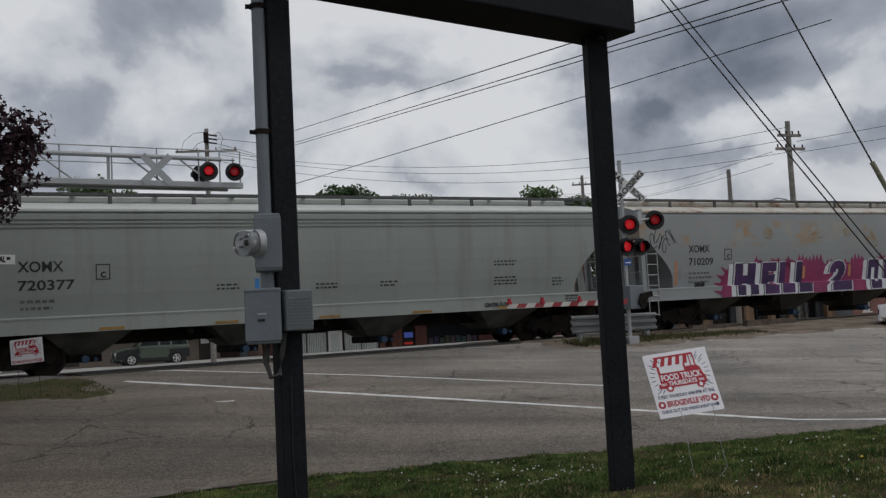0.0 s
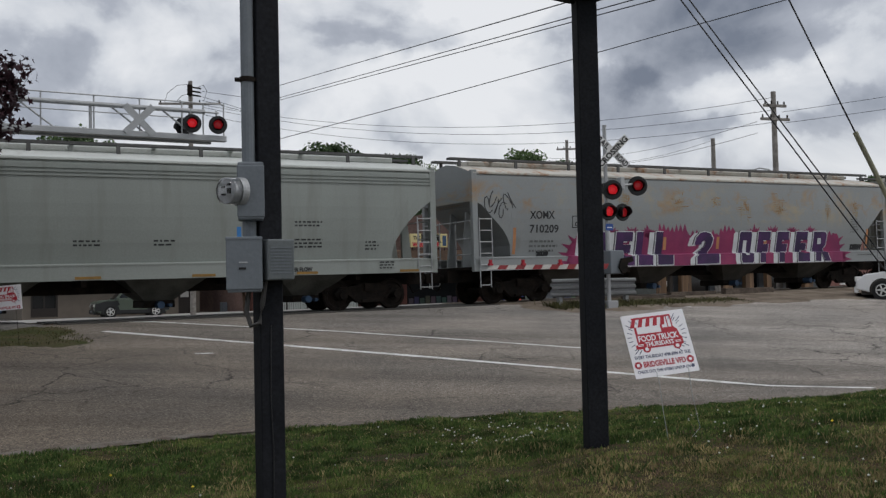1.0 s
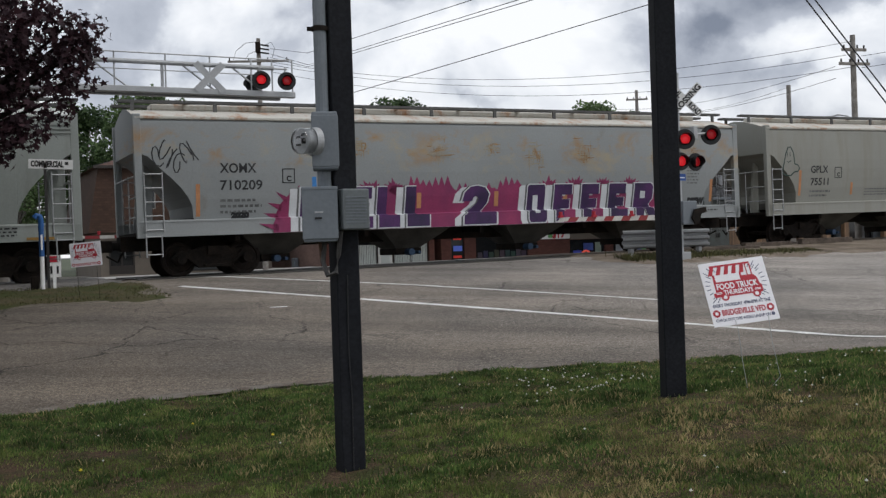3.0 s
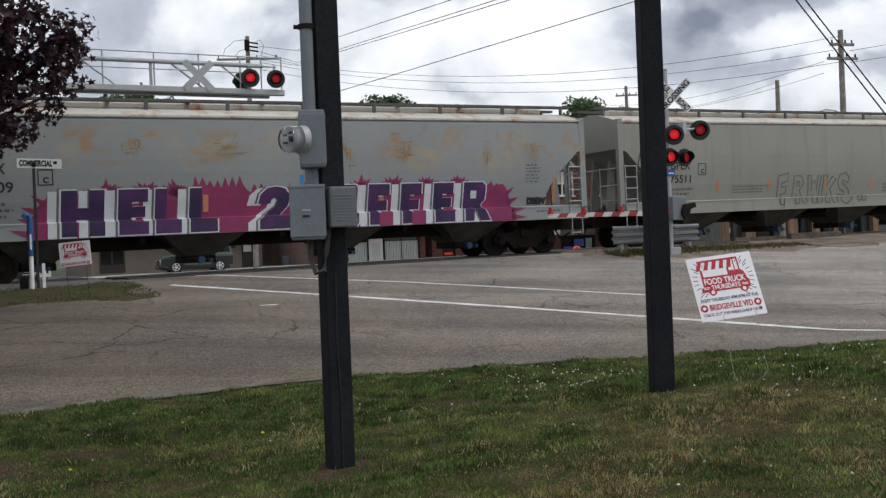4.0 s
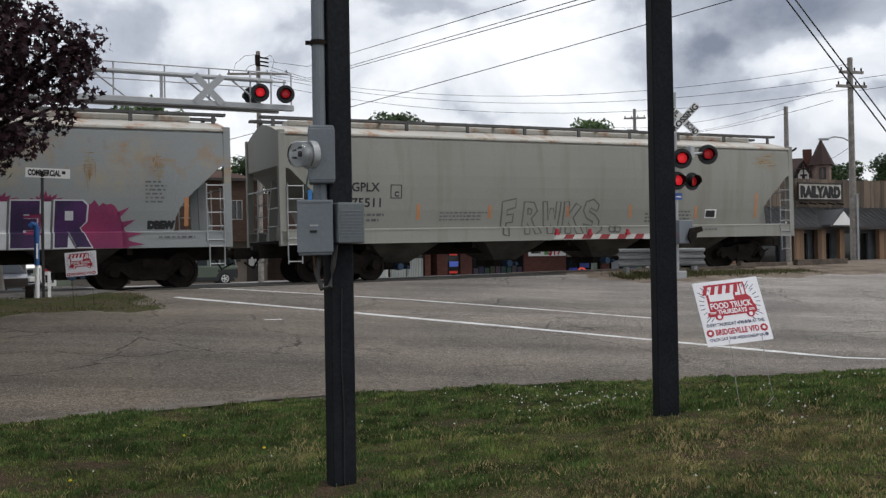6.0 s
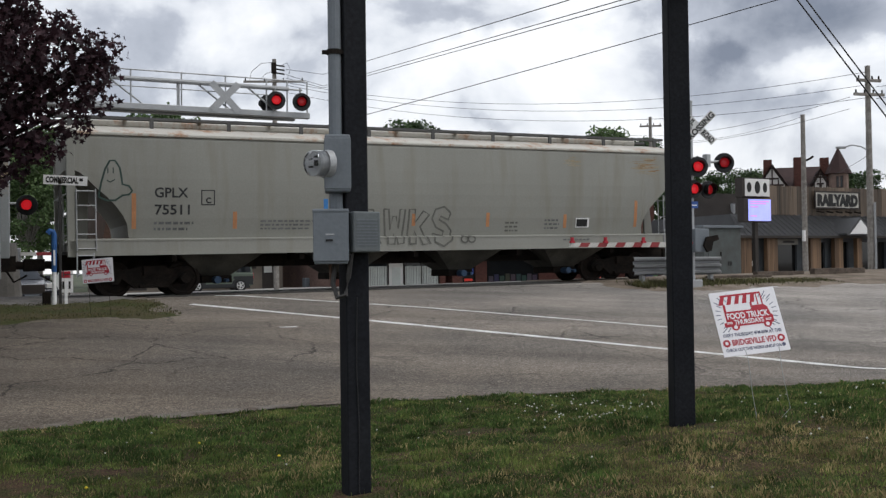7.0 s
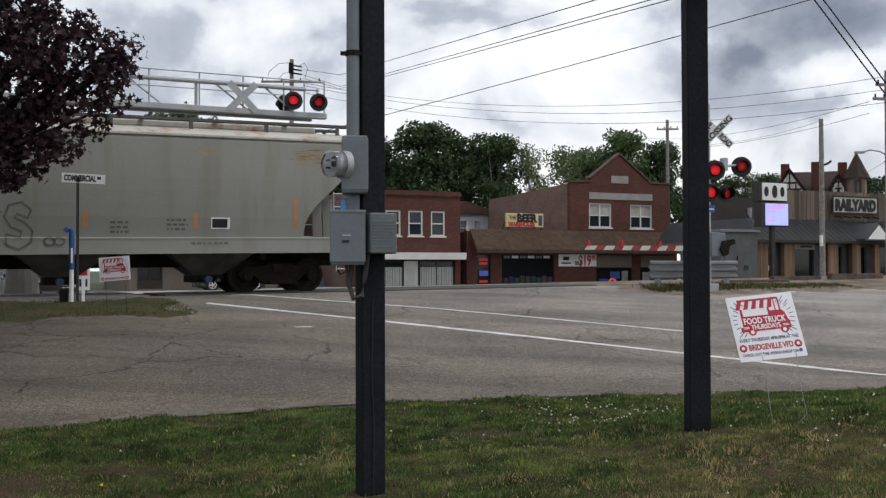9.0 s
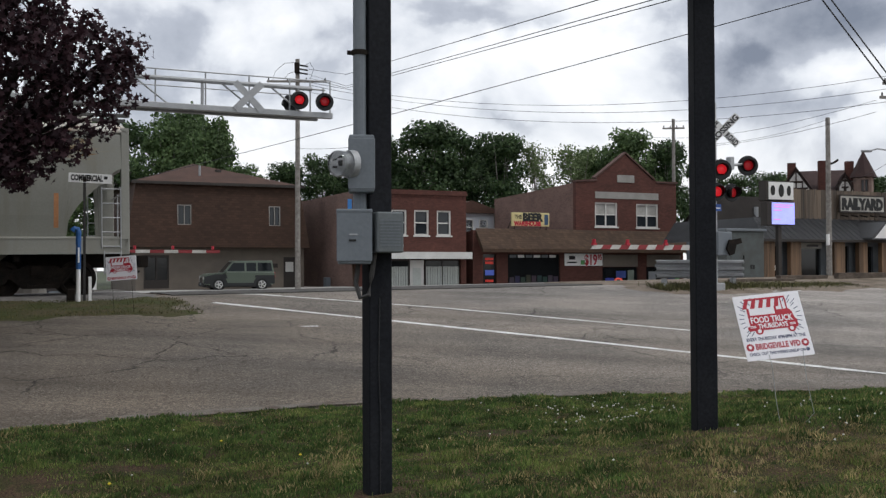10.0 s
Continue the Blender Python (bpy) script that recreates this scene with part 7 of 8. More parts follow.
    for k in range(5):
        part("lamp", bars(((7.7 + 0.8 * k, 1.6, 4.85), (7.7 + 0.8 * k, 1.1, 4.75)), r=0.05), DARK_STEEL, b)
    bm = bmesh.new()
    plate(bm, [(7.55, 3.28), (9.75, 3.28), (9.75, 3.4), (8.65, 4.35), (7.55, 3.4)], -0.85, 1.4)
    part("porch_roof", bm, metal, b)
    part("porch_gable", plate(bmesh.new(), [(7.75, 3.36), (9.55, 3.36), (8.65, 4.2)], -0.9, -0.86), WHITE, b, "white porch gable")
    part("stoop", B(2.5, 9.9, -1.1, 0.0, 0.5, 1.12), CONCRETE, b)
    # scene behind: a long building with a dark roof
    g = thing("grey_building", block(42.6, 52.0), "long grey-blue building with a dark felt roof", "building")
    part("wall", B(1.7, 8.5, 0.6, 3.6, 0.5, 4.4), mat("blue_grey_siding", (0.13, 0.15, 0.17), 0.7, var=0.08), g)
    bm = bmesh.new()
    pts = [(1.5, 0.0, 4.25), (8.8, 0.0, 4.25), (8.8, 1.6, 6.45), (1.5, 1.6, 6.45)]
    q = [bm.verts.new(p) for p in pts]
    bm.faces.new(q)
    q2 = [bm.verts.new(p) for p in ((1.5, 1.6, 6.45), (8.8, 1.6, 6.45), (8.8, 4.2, 4.25), (1.5, 4.2, 4.25))]
    bm.faces.new(q2)
    bmesh.ops.solidify(bm, geom=bm.faces[:], thickness=0.1)
    part("roof", bm, mat("dark_felt_roof", (0.052, 0.044, 0.040), 0.85, var=0.2, scale=0.6), g)
    bm = bmesh.new()
    ga = [bm.verts.new((1.7, y, z)) for y, z in ((0.3, 4.38), (1.6, 6.33), (4.0, 4.38))]
    gb = [bm.verts.new((1.85, v.co.y, v.co.z)) for v in ga]
    bm.faces.new(ga)
    bm.faces.new(gb[::-1])
    for i in range(3):
        bm.faces.new((ga[i], gb[i], gb[(i + 1) % 3], ga[(i + 1) % 3]))
    part("gable", bm, mat("slate_siding", (0.10, 0.105, 0.11), 0.8, var=0.1), g)
    part("roof_vent", bars(((5.2, 0.7, 5.0), (5.2, 0.7, 5.7)), r=0.16, seg=10), GREY_STEEL, g)
    window(g, 1.9, 2.9, 2.2, 3.6, WINDOW_WHITE, 0.42)


timber_restaurant()


def bungalow():
    b = thing("signal_cabinet", at_uv(33.7, 38.6, 0.0), "grey steel signal equipment cabinet beside the railway", "equipment cabinet")
    z = 0.0
    SLATE = mat("weathered_slate_paint", (0.085, 0.10, 0.10), 0.7, var=0.12, scale=2.5, second=(0.07, 0.075, 0.072))
    part("cabinet", B(-1.15, 1.15, -0.7, 0.7, z, 2.55, bevel=0.03), SLATE, b)
    part("cabinet_roof", B(-1.25, 1.25, -0.8, 0.8, 2.55, 2.68, bevel=0.02), GREY_BOX, b)
    part("door", B(-0.9, -0.05, -0.73, -0.70, 0.2, 2.35), SLATE, b)
    part("handle", B(-0.18, -0.12, -0.76, -0.73, 1.2, 1.4), DARK_STEEL, b)
    for x in (0.3, 0.45):
        part("meter_plate", B(x, x + 0.1, -0.72, -0.70, 0.75, 0.95), BLACK, b)


bungalow()


def message_board():
    p = thing("message_board", block(35.2, 38.0), "pylon sign with a lit blue-white message screen", "sign")
    part("post", B(0.75, 0.95, 0.1, 0.3, 0.8, 5.0), DARK_TRIM, p)
    part("cabinet", B(-0.12, 1.65, 0.0, 0.5, 4.90, 5.85, bevel=0.02), DARK_TRIM, p)
    part("face", B(0.05, 1.62, -0.03, 0.0, 4.95, 5.8), WHITE, p, "white sign face with dark emblems")
    for x, w, h in ((0.3, 0.28, 0.5), (0.83, 0.34, 0.62), (1.32, 0.26, 0.5)):
        bm = plate(bmesh.new(), [(x + w / 2 * math.cos(a), 5.38 + h / 2 * math.sin(a)) for a in np.linspace(0, 2 * math.pi, 16, endpoint=False)], -0.045, -0.03)
        part("emblem", bm, BLACK, p, "dark plain emblem")
    scr = part("screen_cabinet", B(-0.05, 1.72, 0.0, 0.45, 3.68, 4.84, bevel=0.02), DARK_TRIM, p)
    part("screen", B(0.25, 1.68, -0.03, 0.0, 3.74, 4.8), glow("blue_white_screen", (0.33, 0.36, 0.92), 0.75), scr, "glowing pale blue message screen")
    for z, w in ((4.66, 1.2), (4.56, 1.0), (4.4, 0.5), (3.95, 0.4)):
        part("screen_line", B(0.36, 0.36 + w, -0.036, -0.03, z, z + 0.05), glow("screen_pink", (0.75, 0.25, 0.6), 0.5), scr, "unreadable pink line")


message_board()


def tudor_house():
    h = thing("tudor_house", pose(17.8, 81.4, -0.3, 0, 0, -10), "half-timbered house with dark red roofs and a pointed turret", "house")
    white, timber = mat("white_render", (0.62, 0.60, 0.57), 0.8, var=0.05), mat("dark_timber", (0.05, 0.035, 0.03), 0.8)
    roof = mat("dark_red_shingles", (0.047, 0.024, 0.022), 0.85, var=0.2)
    part("wall", B(0.1, 6.3, 0, 6.5, 0.4, 7.6), white, h)
    bm = bmesh.new()
    pts = [(-0.2, 7.4), (6.7, 7.4), (6.0, 9.7), (1.2, 9.7)]
    q = [bm.verts.new((x, -0.3 if i < 2 else 3.5, z)) for i, (x, z) in enumerate(pts)]
    bm.faces.new(q)
    r = [bm.verts.new((x, 7.3 if i < 2 else 3.5, z)) for i, (x, z) in enumerate(pts)]
    bm.faces.new(r)
    bm.faces.new((q[0], r[0], r[3], q[3]))
    bm.faces.new((q[1], r[1], r[2], q[2]))
    part("roof", bm, roof, h)
    for x0, x1, zt in ((-0.15, 2.75, 9.45), (3.95, 5.65, 8.95)):
        xm = (x0 + x1) / 2
        part("gable", plate(bmesh.new(), [(x0, 7.3), (x1, 7.3), (xm, zt)], -0.8, 0.5), white, h, "white gable with dark timbers")
        bm = bmesh.new()
        for a, b in (((x0, 7.3), (xm, zt)), ((x1, 7.3), (xm, zt)), ((x0, 7.35), (x1, 7.35)), ((xm, 7.3), (xm, zt)), ((x0 + 0.8, 7.3), (x0 + 0.8, 8.0)), ((x1 - 0.8, 7.3), (x1 - 0.8, 8.0)), ((x0 + 0.6, 8.0), (x1 - 0.6, 8.0)), ((xm - 0.45, 7.35), (xm - 0.45, 8.4)), ((xm + 0.45, 7.35), (xm + 0.45, 8.4)), ((xm - 0.5, 8.5), (xm + 0.5, 8.5)), ((x0 + 0.8, 7.35), (xm, 8.0)), ((x1 - 0.8, 7.35), (xm, 8.0))):
            tube(bm, ((a[0], -0.83, a[1]), (b[0], -0.83, b[1])), 0.07, 4)
        part("gable_timber", bm, timber, h)
        bm = bmesh.new()
        for s in (-1, 1):
            xe = x0 - 0.25 if s < 0 else x1 + 0.25
            q = [bm.verts.new(p) for p in ((xe, -1.0, 7.1), (xm, -1.0, zt + 0.2), (xm, 3.0, zt + 0.2), (xe, 3.0, 7.1))]
            bm.faces.new(q)
        bmesh.ops.solidify(bm, geom=bm.faces[:], thickness=0.12)
        part("gable_roof", bm, roof, h)
        window(h, xm - 0.55, xm + 0.55, 6.0, 7.2, timber, -1.0, 2, 2, 0.06, False)
    part("turret", tube(bmesh.new(), ((6.1, -0.8, 0.4), (6.1, -0.8, 9.0)), 0.72, 8), mat("turret_brick", (0.24, 0.17, 0.14), 0.85), h)
    part("turret_roof", tube(bmesh.new(), [(6.1, -0.8, 8.7), (6.1, -0.8, 10.7)], 1.0, 8, r2=0.03), roof, h)
    window(h, 5.85, 6.35, 7.6, 8.5, timber, -1.66, 1, 1, 0.06, False)
    for x, z in ((0.75, 10.1), (3.0, 10.2), (4.95, 10.1)):
        part("chimney", B(x, x + 0.62, 0.4, 1.1, 7.5, z), BRICK_DARK, h)


tudor_house()


def pink_brick():
    b = thing("brick_house", block(57.6, 46.0), "two-storey faded pink brick building beside the timber restaurant", "building")
    bm = wall_with_holes(bmesh.new(), 0, 12, 0.5, 6.6, [(1.4, 2.2, 4.0, 5.4), (4.6, 5.4, 4.0, 5.4), (1.4, 2.2, 1.4, 2.6)], 0.35)
    box(bm, 0, 0.35, 0.35, 10, 0.5, 6.5)
    box(bm, 11.65, 12, 0.35, 10, 0.5, 6.5)
    part("wall", bm, BRICK_PINK, b)
    part("parapet", B(-0.1, 12.1, -0.1, 0.4, 6.6, 6.85), BRICK_DARK, b)
    part("roof", B(0.3, 11.7, 0.3, 10, 6.2, 6.35), ROOF_BROWN, b)
    for h in ((1.4, 2.2, 4.0, 5.4), (4.6, 5.4, 4.0, 5.4), (1.4, 2.2, 1.4, 2.6)):
        window(b, *h, WINDOW_WHITE, 0.0, 1, 2, 0.1)
    part("blue_door", B(-1.2, -0.1, 0.2, 0.3, 0.9, 3.0), mat("grey_blue_door", (0.16, 0.20, 0.25), 0.7), b)


pink_brick()

# ---- vehicles ----
def wheel_part(parent, x, y, r, side):
    w = part("wheel", lathe(bmesh.new(), [(-0.10, r * 0.6), (-0.11, r * 0.9), (-0.09, r), (0.09, r), (0.11, r * 0.9), (0.10, r * 0.6)], 24), mat("tyre_rubber", (0.018, 0.018, 0.019), 0.85), parent, "black tyre", m=pose(x, y, r))
    part("rim", lathe(bmesh.new(), [(side * 0.06, r * 0.62), (side * 0.115, r * 0.62), (side * 0.118, r * 0.56), (side * 0.09, r * 0.5)], 20), ALLOY, w)
    bm = bmesh.new()
    for k in range(5):
        a = 2 * math.pi * k / 5
        tube(bm, ((0, side * 0.11, 0), (math.cos(a) * r * 0.58, side * 0.115, math.sin(a) * r * 0.58)), r * 0.09, 6)
    part("spoke", bm, ALLOY, w, "five alloy spokes")


def vehicle(m, name, label, paint, lower, cabin, width, wheels, r, windows, cladding=None, lights=True):
    """lower, cabin: side outlines in x and z, front towards +x. windows: outlines on the cabin's side."""
    v = thing(name, m, label, "car", "cars")
    w = width / 2
    bm = bmesh.new()
    a = [bm.verts.new((x, -w, z)) for x, z in lower]
    c = [bm.verts.new((x, w, z)) for x, z in lower]
    bm.faces.new(a)
    bm.faces.new(c[::-1])
    n = len(lower)
    for i in range(n):
        bm.faces.new((a[i], c[i], c[(i + 1) % n], a[(i + 1) % n]))
    bmesh.ops.bevel(bm, geom=bm.edges[:], offset=0.06, segments=3, affect="EDGES", profile=0.6)
    body = part("body", bm, paint, v, smooth=False)
    zmin, zmax = min(z for _, z in cabin), max(z for _, z in cabin)

    def inset(z):
        return w - 0.03 - 0.17 * (z - zmin) / (zmax - zmin)
    bm = bmesh.new()
    a = [bm.verts.new((x, -inset(z), z)) for x, z in cabin]
    c = [bm.verts.new((x, inset(z), z)) for x, z in cabin]
    n = len(cabin)
    bm.faces.new(a)
    bm.faces.new(c[::-1])
    for i in range(n):
        bm.faces.new((a[i], c[i], c[(i + 1) % n], a[(i + 1) % n]))
    bmesh.ops.bevel(bm, geom=bm.edges[:], offset=0.05, segments=3, affect="EDGES", profile=0.6)
    part("cabin", bm, paint, v)
    for s in (-1, 1):
        for k, win in enumerate(windows):
            bm = bmesh.new()
            f = [bm.verts.new((x, s * (inset(z) + 0.008), z)) for x, z in win]
            bm.faces.new(f)
            bmesh.ops.solidify(bm, geom=bm.faces[:], thickness=0.006)
            part("side_window", bm, GLASS_DARK, v, "dark side window")
    # front and rear screens follow the first and last slanted edges of the cabin
    def screen(pa, pb, nm):
        bm = bmesh.new()
        pts = []
        for (x, z), s in ((pa, -1), (pa, 1), (pb, 1), (pb, -1)):
            pts.append(bm.verts.new((x, s * (inset(z) - 0.12), z)))
        f = bm.faces.new(pts)
        f.normal_update()
        nrm = f.normal.copy()
        if nrm.z < 0:
            nrm = -nrm
        bmesh.ops.translate(bm, verts=pts, vec=nrm * 0.012)
        part(nm, bm, GLASS_DARK, v, "dark glass screen")
    def mixp(p, q, t):
        return (p[0] + (q[0] - p[0]) * t, p[1] + (q[1] - p[1]) * t)
    screen(mixp(cabin[1], cabin[2], 0.1), mixp(cabin[1], cabin[2], 0.92), "windscreen")
    screen(mixp(cabin[0], cabin[3], 0.35), mixp(cabin[0], cabin[3], 0.88), "rear_screen")
    for x in wheels:
        for s in (-1, 1):
            wheel_part(v, x, s * (w - 0.09), r, s)
            bm = bmesh.new()
            rise = 0.15 if cladding else 0.06
            plate(bm, [(x + (r + rise) * math.cos(q), r + (r + rise) * math.sin(q)) for q in np.linspace(-0.25, math.pi + 0.25, 15)], s * (w + 0.004), s * (w - 0.02))
            part("wheel_arch", bm, cladding or DARK_TRIM, v)
    fx, rx = max(x for x, _ in lower), min(x for x, _ in lower)
    for s in (-1, 1):
        part("headlight", B(fx - 0.25, fx + 0.005, s * (w - 0.28) - 0.16, s * (w - 0.28) + 0.16, 0.66, 0.84, bevel=0.03), HEADLAMP, v, "clear headlight")
        part("tail_light", B(rx - 0.008, rx + 0.08, s * (w - 0.14) - 0.1, s * (w - 0.14) + 0.1, 0.75, 1.1, bevel=0.02), RED, v, "red tail light")
        part("wing_mirror", B(cabin[1][0] - 0.25, cabin[1][0] - 0.08, s * (w + 0.08) - 0.09, s * (w + 0.08) + 0.09, zmin + 0.02, zmin + 0.18, bevel=0.03), paint, v)
    if cladding:
        for s in (-1, 1):
            part("side_skirt", B(wheels[0] + r + 0.1, wheels[1] - r - 0.1, min(s * (w + 0.012), s * (w - 0.03)), max(s * (w + 0.012), s * (w - 0.03)), 0.26, 0.47, bevel=0.012), cladding, v)
            part("front_wing", plate(bmesh.new(), [(wheels[1] + 0.2, 0.42), (fx - 0.03, 0.42), (fx - 0.06, 0.84), (wheels[1] + 0.25, 0.98), (wheels[1] - 0.42, 1.0), (wheels[1] - 0.52, 0.75), (wheels[1] - 0.3, 0.7)], s * (w + 0.006), s * (w - 0.03)), cladding, v, "dark grey plastic wing")
            part("rear_quarter", plate(bmesh.new(), [(rx + 0.04, 0.42), (wheels[0] - 0.25, 0.42), (wheels[0] - 0.2, 0.72), (wheels[0] + 0.45, 0.78), (wheels[0] + 0.4, 0.92), (rx + 0.03, 0.92)], s * (w + 0.006), s * (w - 0.03)), cladding, v, "dark grey plastic panel")
    part("grille", B(fx - 0.03, fx + 0.012, -0.45, 0.45, 0.42, 0.80, bevel=0.02), DARK_TRIM, v)
    part("front_bumper", B(fx - 0.12, fx + 0.03, -w + 0.05, w - 0.05, 0.25, 0.5, bevel=0.05), cladding or paint, v)
    part("door_seam", B(-0.05, -0.035, -w - 0.003, -w + 0.01, 0.35, 0.95), DARK_TRIM, v)
    part("door_handle", B(0.0, 0.18, -w - 0.02, -w + 0.01, 0.86, 0.9), DARK_TRIM, v)
    part("underbody", B(rx + 0.2, fx - 0.2, -w + 0.12, w - 0.12, 0.2, 0.4), DARK_TRIM, v)
    part("plate_holder", B(fx + 0.028, fx + 0.04, -0.24, 0.24, 0.36, 0.46), GREY_BOX, v)
    return v


ALLOY = mat("bright_alloy", (0.62, 0.62, 0.61), 0.4, 0.2, var=0.05, bump=0)
HEADLAMP = mat("clear_lamp", (0.7, 0.7, 0.68), 0.1, var=0.03, bump=0, spec=0.8)
OLIVE = mat("olive_car_paint", (0.090, 0.112, 0.088), 0.3, 0.2, var=0.05, bump=0)
CAR_WHITE = mat("white_car_paint", (0.72, 0.73, 0.74), 0.25, var=0.03, bump=0, spec=0.6)
DARK_CAR = mat("dark_car_paint", (0.028, 0.031, 0.040), 0.22, 0.3, var=0.03, bump=0)
CLAD = mat("grey_cladding", (0.020, 0.022, 0.023), 0.7, var=0.1)
ELEMENT = dict(lower=[(-2.1, 0.4), (-2.12, 1.08), (1.0, 1.08), (1.85, 1.02), (2.10, 0.90), (2.15, 0.4), (1.6, 0.28), (-1.7, 0.28)],
               cabin=[(-2.08, 1.02), (1.02, 1.02), (0.38, 1.78), (-1.98, 1.80)],
               windows=[[(0.78, 1.16), (0.36, 1.66), (-0.28, 1.66), (-0.28, 1.16)], [(-0.40, 1.16), (-0.40, 1.66), (-0.98, 1.66), (-0.98, 1.16)], [(-1.08, 1.16), (-1.08, 1.66), (-1.9, 1.66), (-1.96, 1.16)]])
vehicle(at_uv(14.85, 61.0, 0.02, 177), "parked_car", "boxy olive green sport utility car parked before the brown building", OLIVE, width=1.82, wheels=(-1.32, 1.25), r=0.37, cladding=CLAD, **ELEMENT)
CROSSOVER = dict(lower=[(-2.2, 0.45), (-2.25, 0.95), (-1.9, 1.05), (0.9, 1.02), (1.9, 0.92), (2.2, 0.72), (2.25, 0.4), (1.7, 0.26), (-1.8, 0.26)],
                 cabin=[(-2.05, 1.0), (1.05, 1.0), (0.2, 1.62), (-1.6, 1.6)],
                 windows=[[(0.05, 1.08), (0.8, 1.08), (0.15, 1.52), (-0.35, 1.54), (-0.35, 1.08)], [(-0.45, 1.08), (-0.45, 1.54), (-1.2, 1.52), (-1.3, 1.08)], [(-1.4, 1.1), (-1.3, 1.5), (-1.55, 1.48), (-1.85, 1.14)]])
vehicle(at_uv(32.8, 22.05, 0.02, 127), "waiting_car", "white compact sport utility car waiting beside the railway", CAR_WHITE, width=1.84, wheels=(-1.35, 1.38), r=0.35, **CROSSOVER)
SEDAN = dict(lower=[(-2.4, 0.42), (-2.42, 0.9), (-1.9, 1.0), (1.0, 0.95), (2.1, 0.8), (2.4, 0.62), (2.42, 0.35), (1.8, 0.24), (-1.9, 0.24)],
             cabin=[(-1.75, 0.95), (1.0, 0.92), (0.15, 1.42), (-1.0, 1.42)],
             windows=[[(0.0, 1.0), (0.75, 1.0), (0.1, 1.34), (-0.35, 1.36), (-0.35, 1.0)], [(-0.45, 1.0), (-0.45, 1.36), (-1.0, 1.34), (-1.45, 1.02)]])
vehicle(at_uv(2.3, 39.6, 0.02, -78), "waiting_car", "dark saloon car waiting behind the lowered gate", DARK_CAR, width=1.85, wheels=(-1.4, 1.42), r=0.33, **SEDAN)


# ---- plants ----
def leaves(name, centres, material, size, count, seed, shape="quad", squash=0.8):
    """Many separate leaves spread over the surfaces of several lobes (x, y, z, radius)."""
    rng = np.random.default_rng(seed)
    cs = np.array(centres, float)
    wgt = cs[:, 3] ** 2
    pick = rng.choice(len(cs), count, p=wgt / wgt.sum())
    d = rng.normal(size=(count, 3))
    d /= np.linalg.norm(d, axis=1)[:, None]
    rad = cs[pick, 3] * np.clip(rng.normal(0.88, 0.18, count), 0.25, 1.22)
    pos = cs[pick, :3] + d * rad[:, None] * np.array([1, 1, squash])
    nrm = d * 0.6 + rng.normal(size=(count, 3)) * 0.6 + np.array([0, 0, 0.4])
    nrm /= np.linalg.norm(nrm, axis=1)[:, None]
    side = np.cross(nrm, rng.normal(size=(count, 3)))
    side /= np.linalg.norm(side, axis=1)[:, None]
    fore = np.cross(nrm, side)
    s = size * rng.uniform(0.55, 1.3, count)
    if shape == "maple":
        a = np.linspace(0, 2 * np.pi, 10, endpoint=False)
        rr = np.where(np.arange(10) % 2 == 0, 0.62, 0.28)
        prof = np.stack([rr * np.cos(a), rr * np.sin(a)], 1)
    else:
        prof = np.array([[-0.5, -0.15], [0.0, -0.5], [0.5, -0.1], [0.35, 0.4], [-0.3, 0.45]])
    k = len(prof)
    pts = pos[:, None, :] + s[:, None, None] * (prof[None, :, :1] * side[:, None, :] + prof[None, :, 1:] * fore[:, None, :])
    pts = pts + (nrm * 1.0)[:, None, :] * (s[:, None, None] * 0.22 * (np.abs(prof[None, :, :1])))
    me = bpy.data.meshes.new(name)
    me.from_pydata(pts.reshape(-1, 3).tolist(), [], (np.arange(count * k).reshape(count, k)).tolist())
    me.materials.append(material)
    return me


def tree(m, name, label, lobes, material, size, count, seed, trunk_h, trunk_r, shape="quad", bark=None, group=""):
    t = thing(name, m, label, "tree", group)
    bm = bmesh.new()
    tube(bm, [(0, 0, -0.3), (0.05, 0, trunk_h * 0.5), (0, 0.1, trunk_h)], trunk_r, 10, r2=trunk_r * 0.65)
    for x, y, z, r in lobes:
        tube(bm, [(0, 0.05, trunk_h * 0.8), (x * 0.5, y * 0.5, (trunk_h + z) / 2), (x, y, z + r * 0.3)], trunk_r * 0.4, 6, r2=0.02)
    part("trunk", bm, bark or WOOD_POLE, t)
    crown = new("crown", leaves("crown", lobes, material, size, count, seed, shape))
    crown.parent = t
    tagged(crown, kind="stuff")
    return t


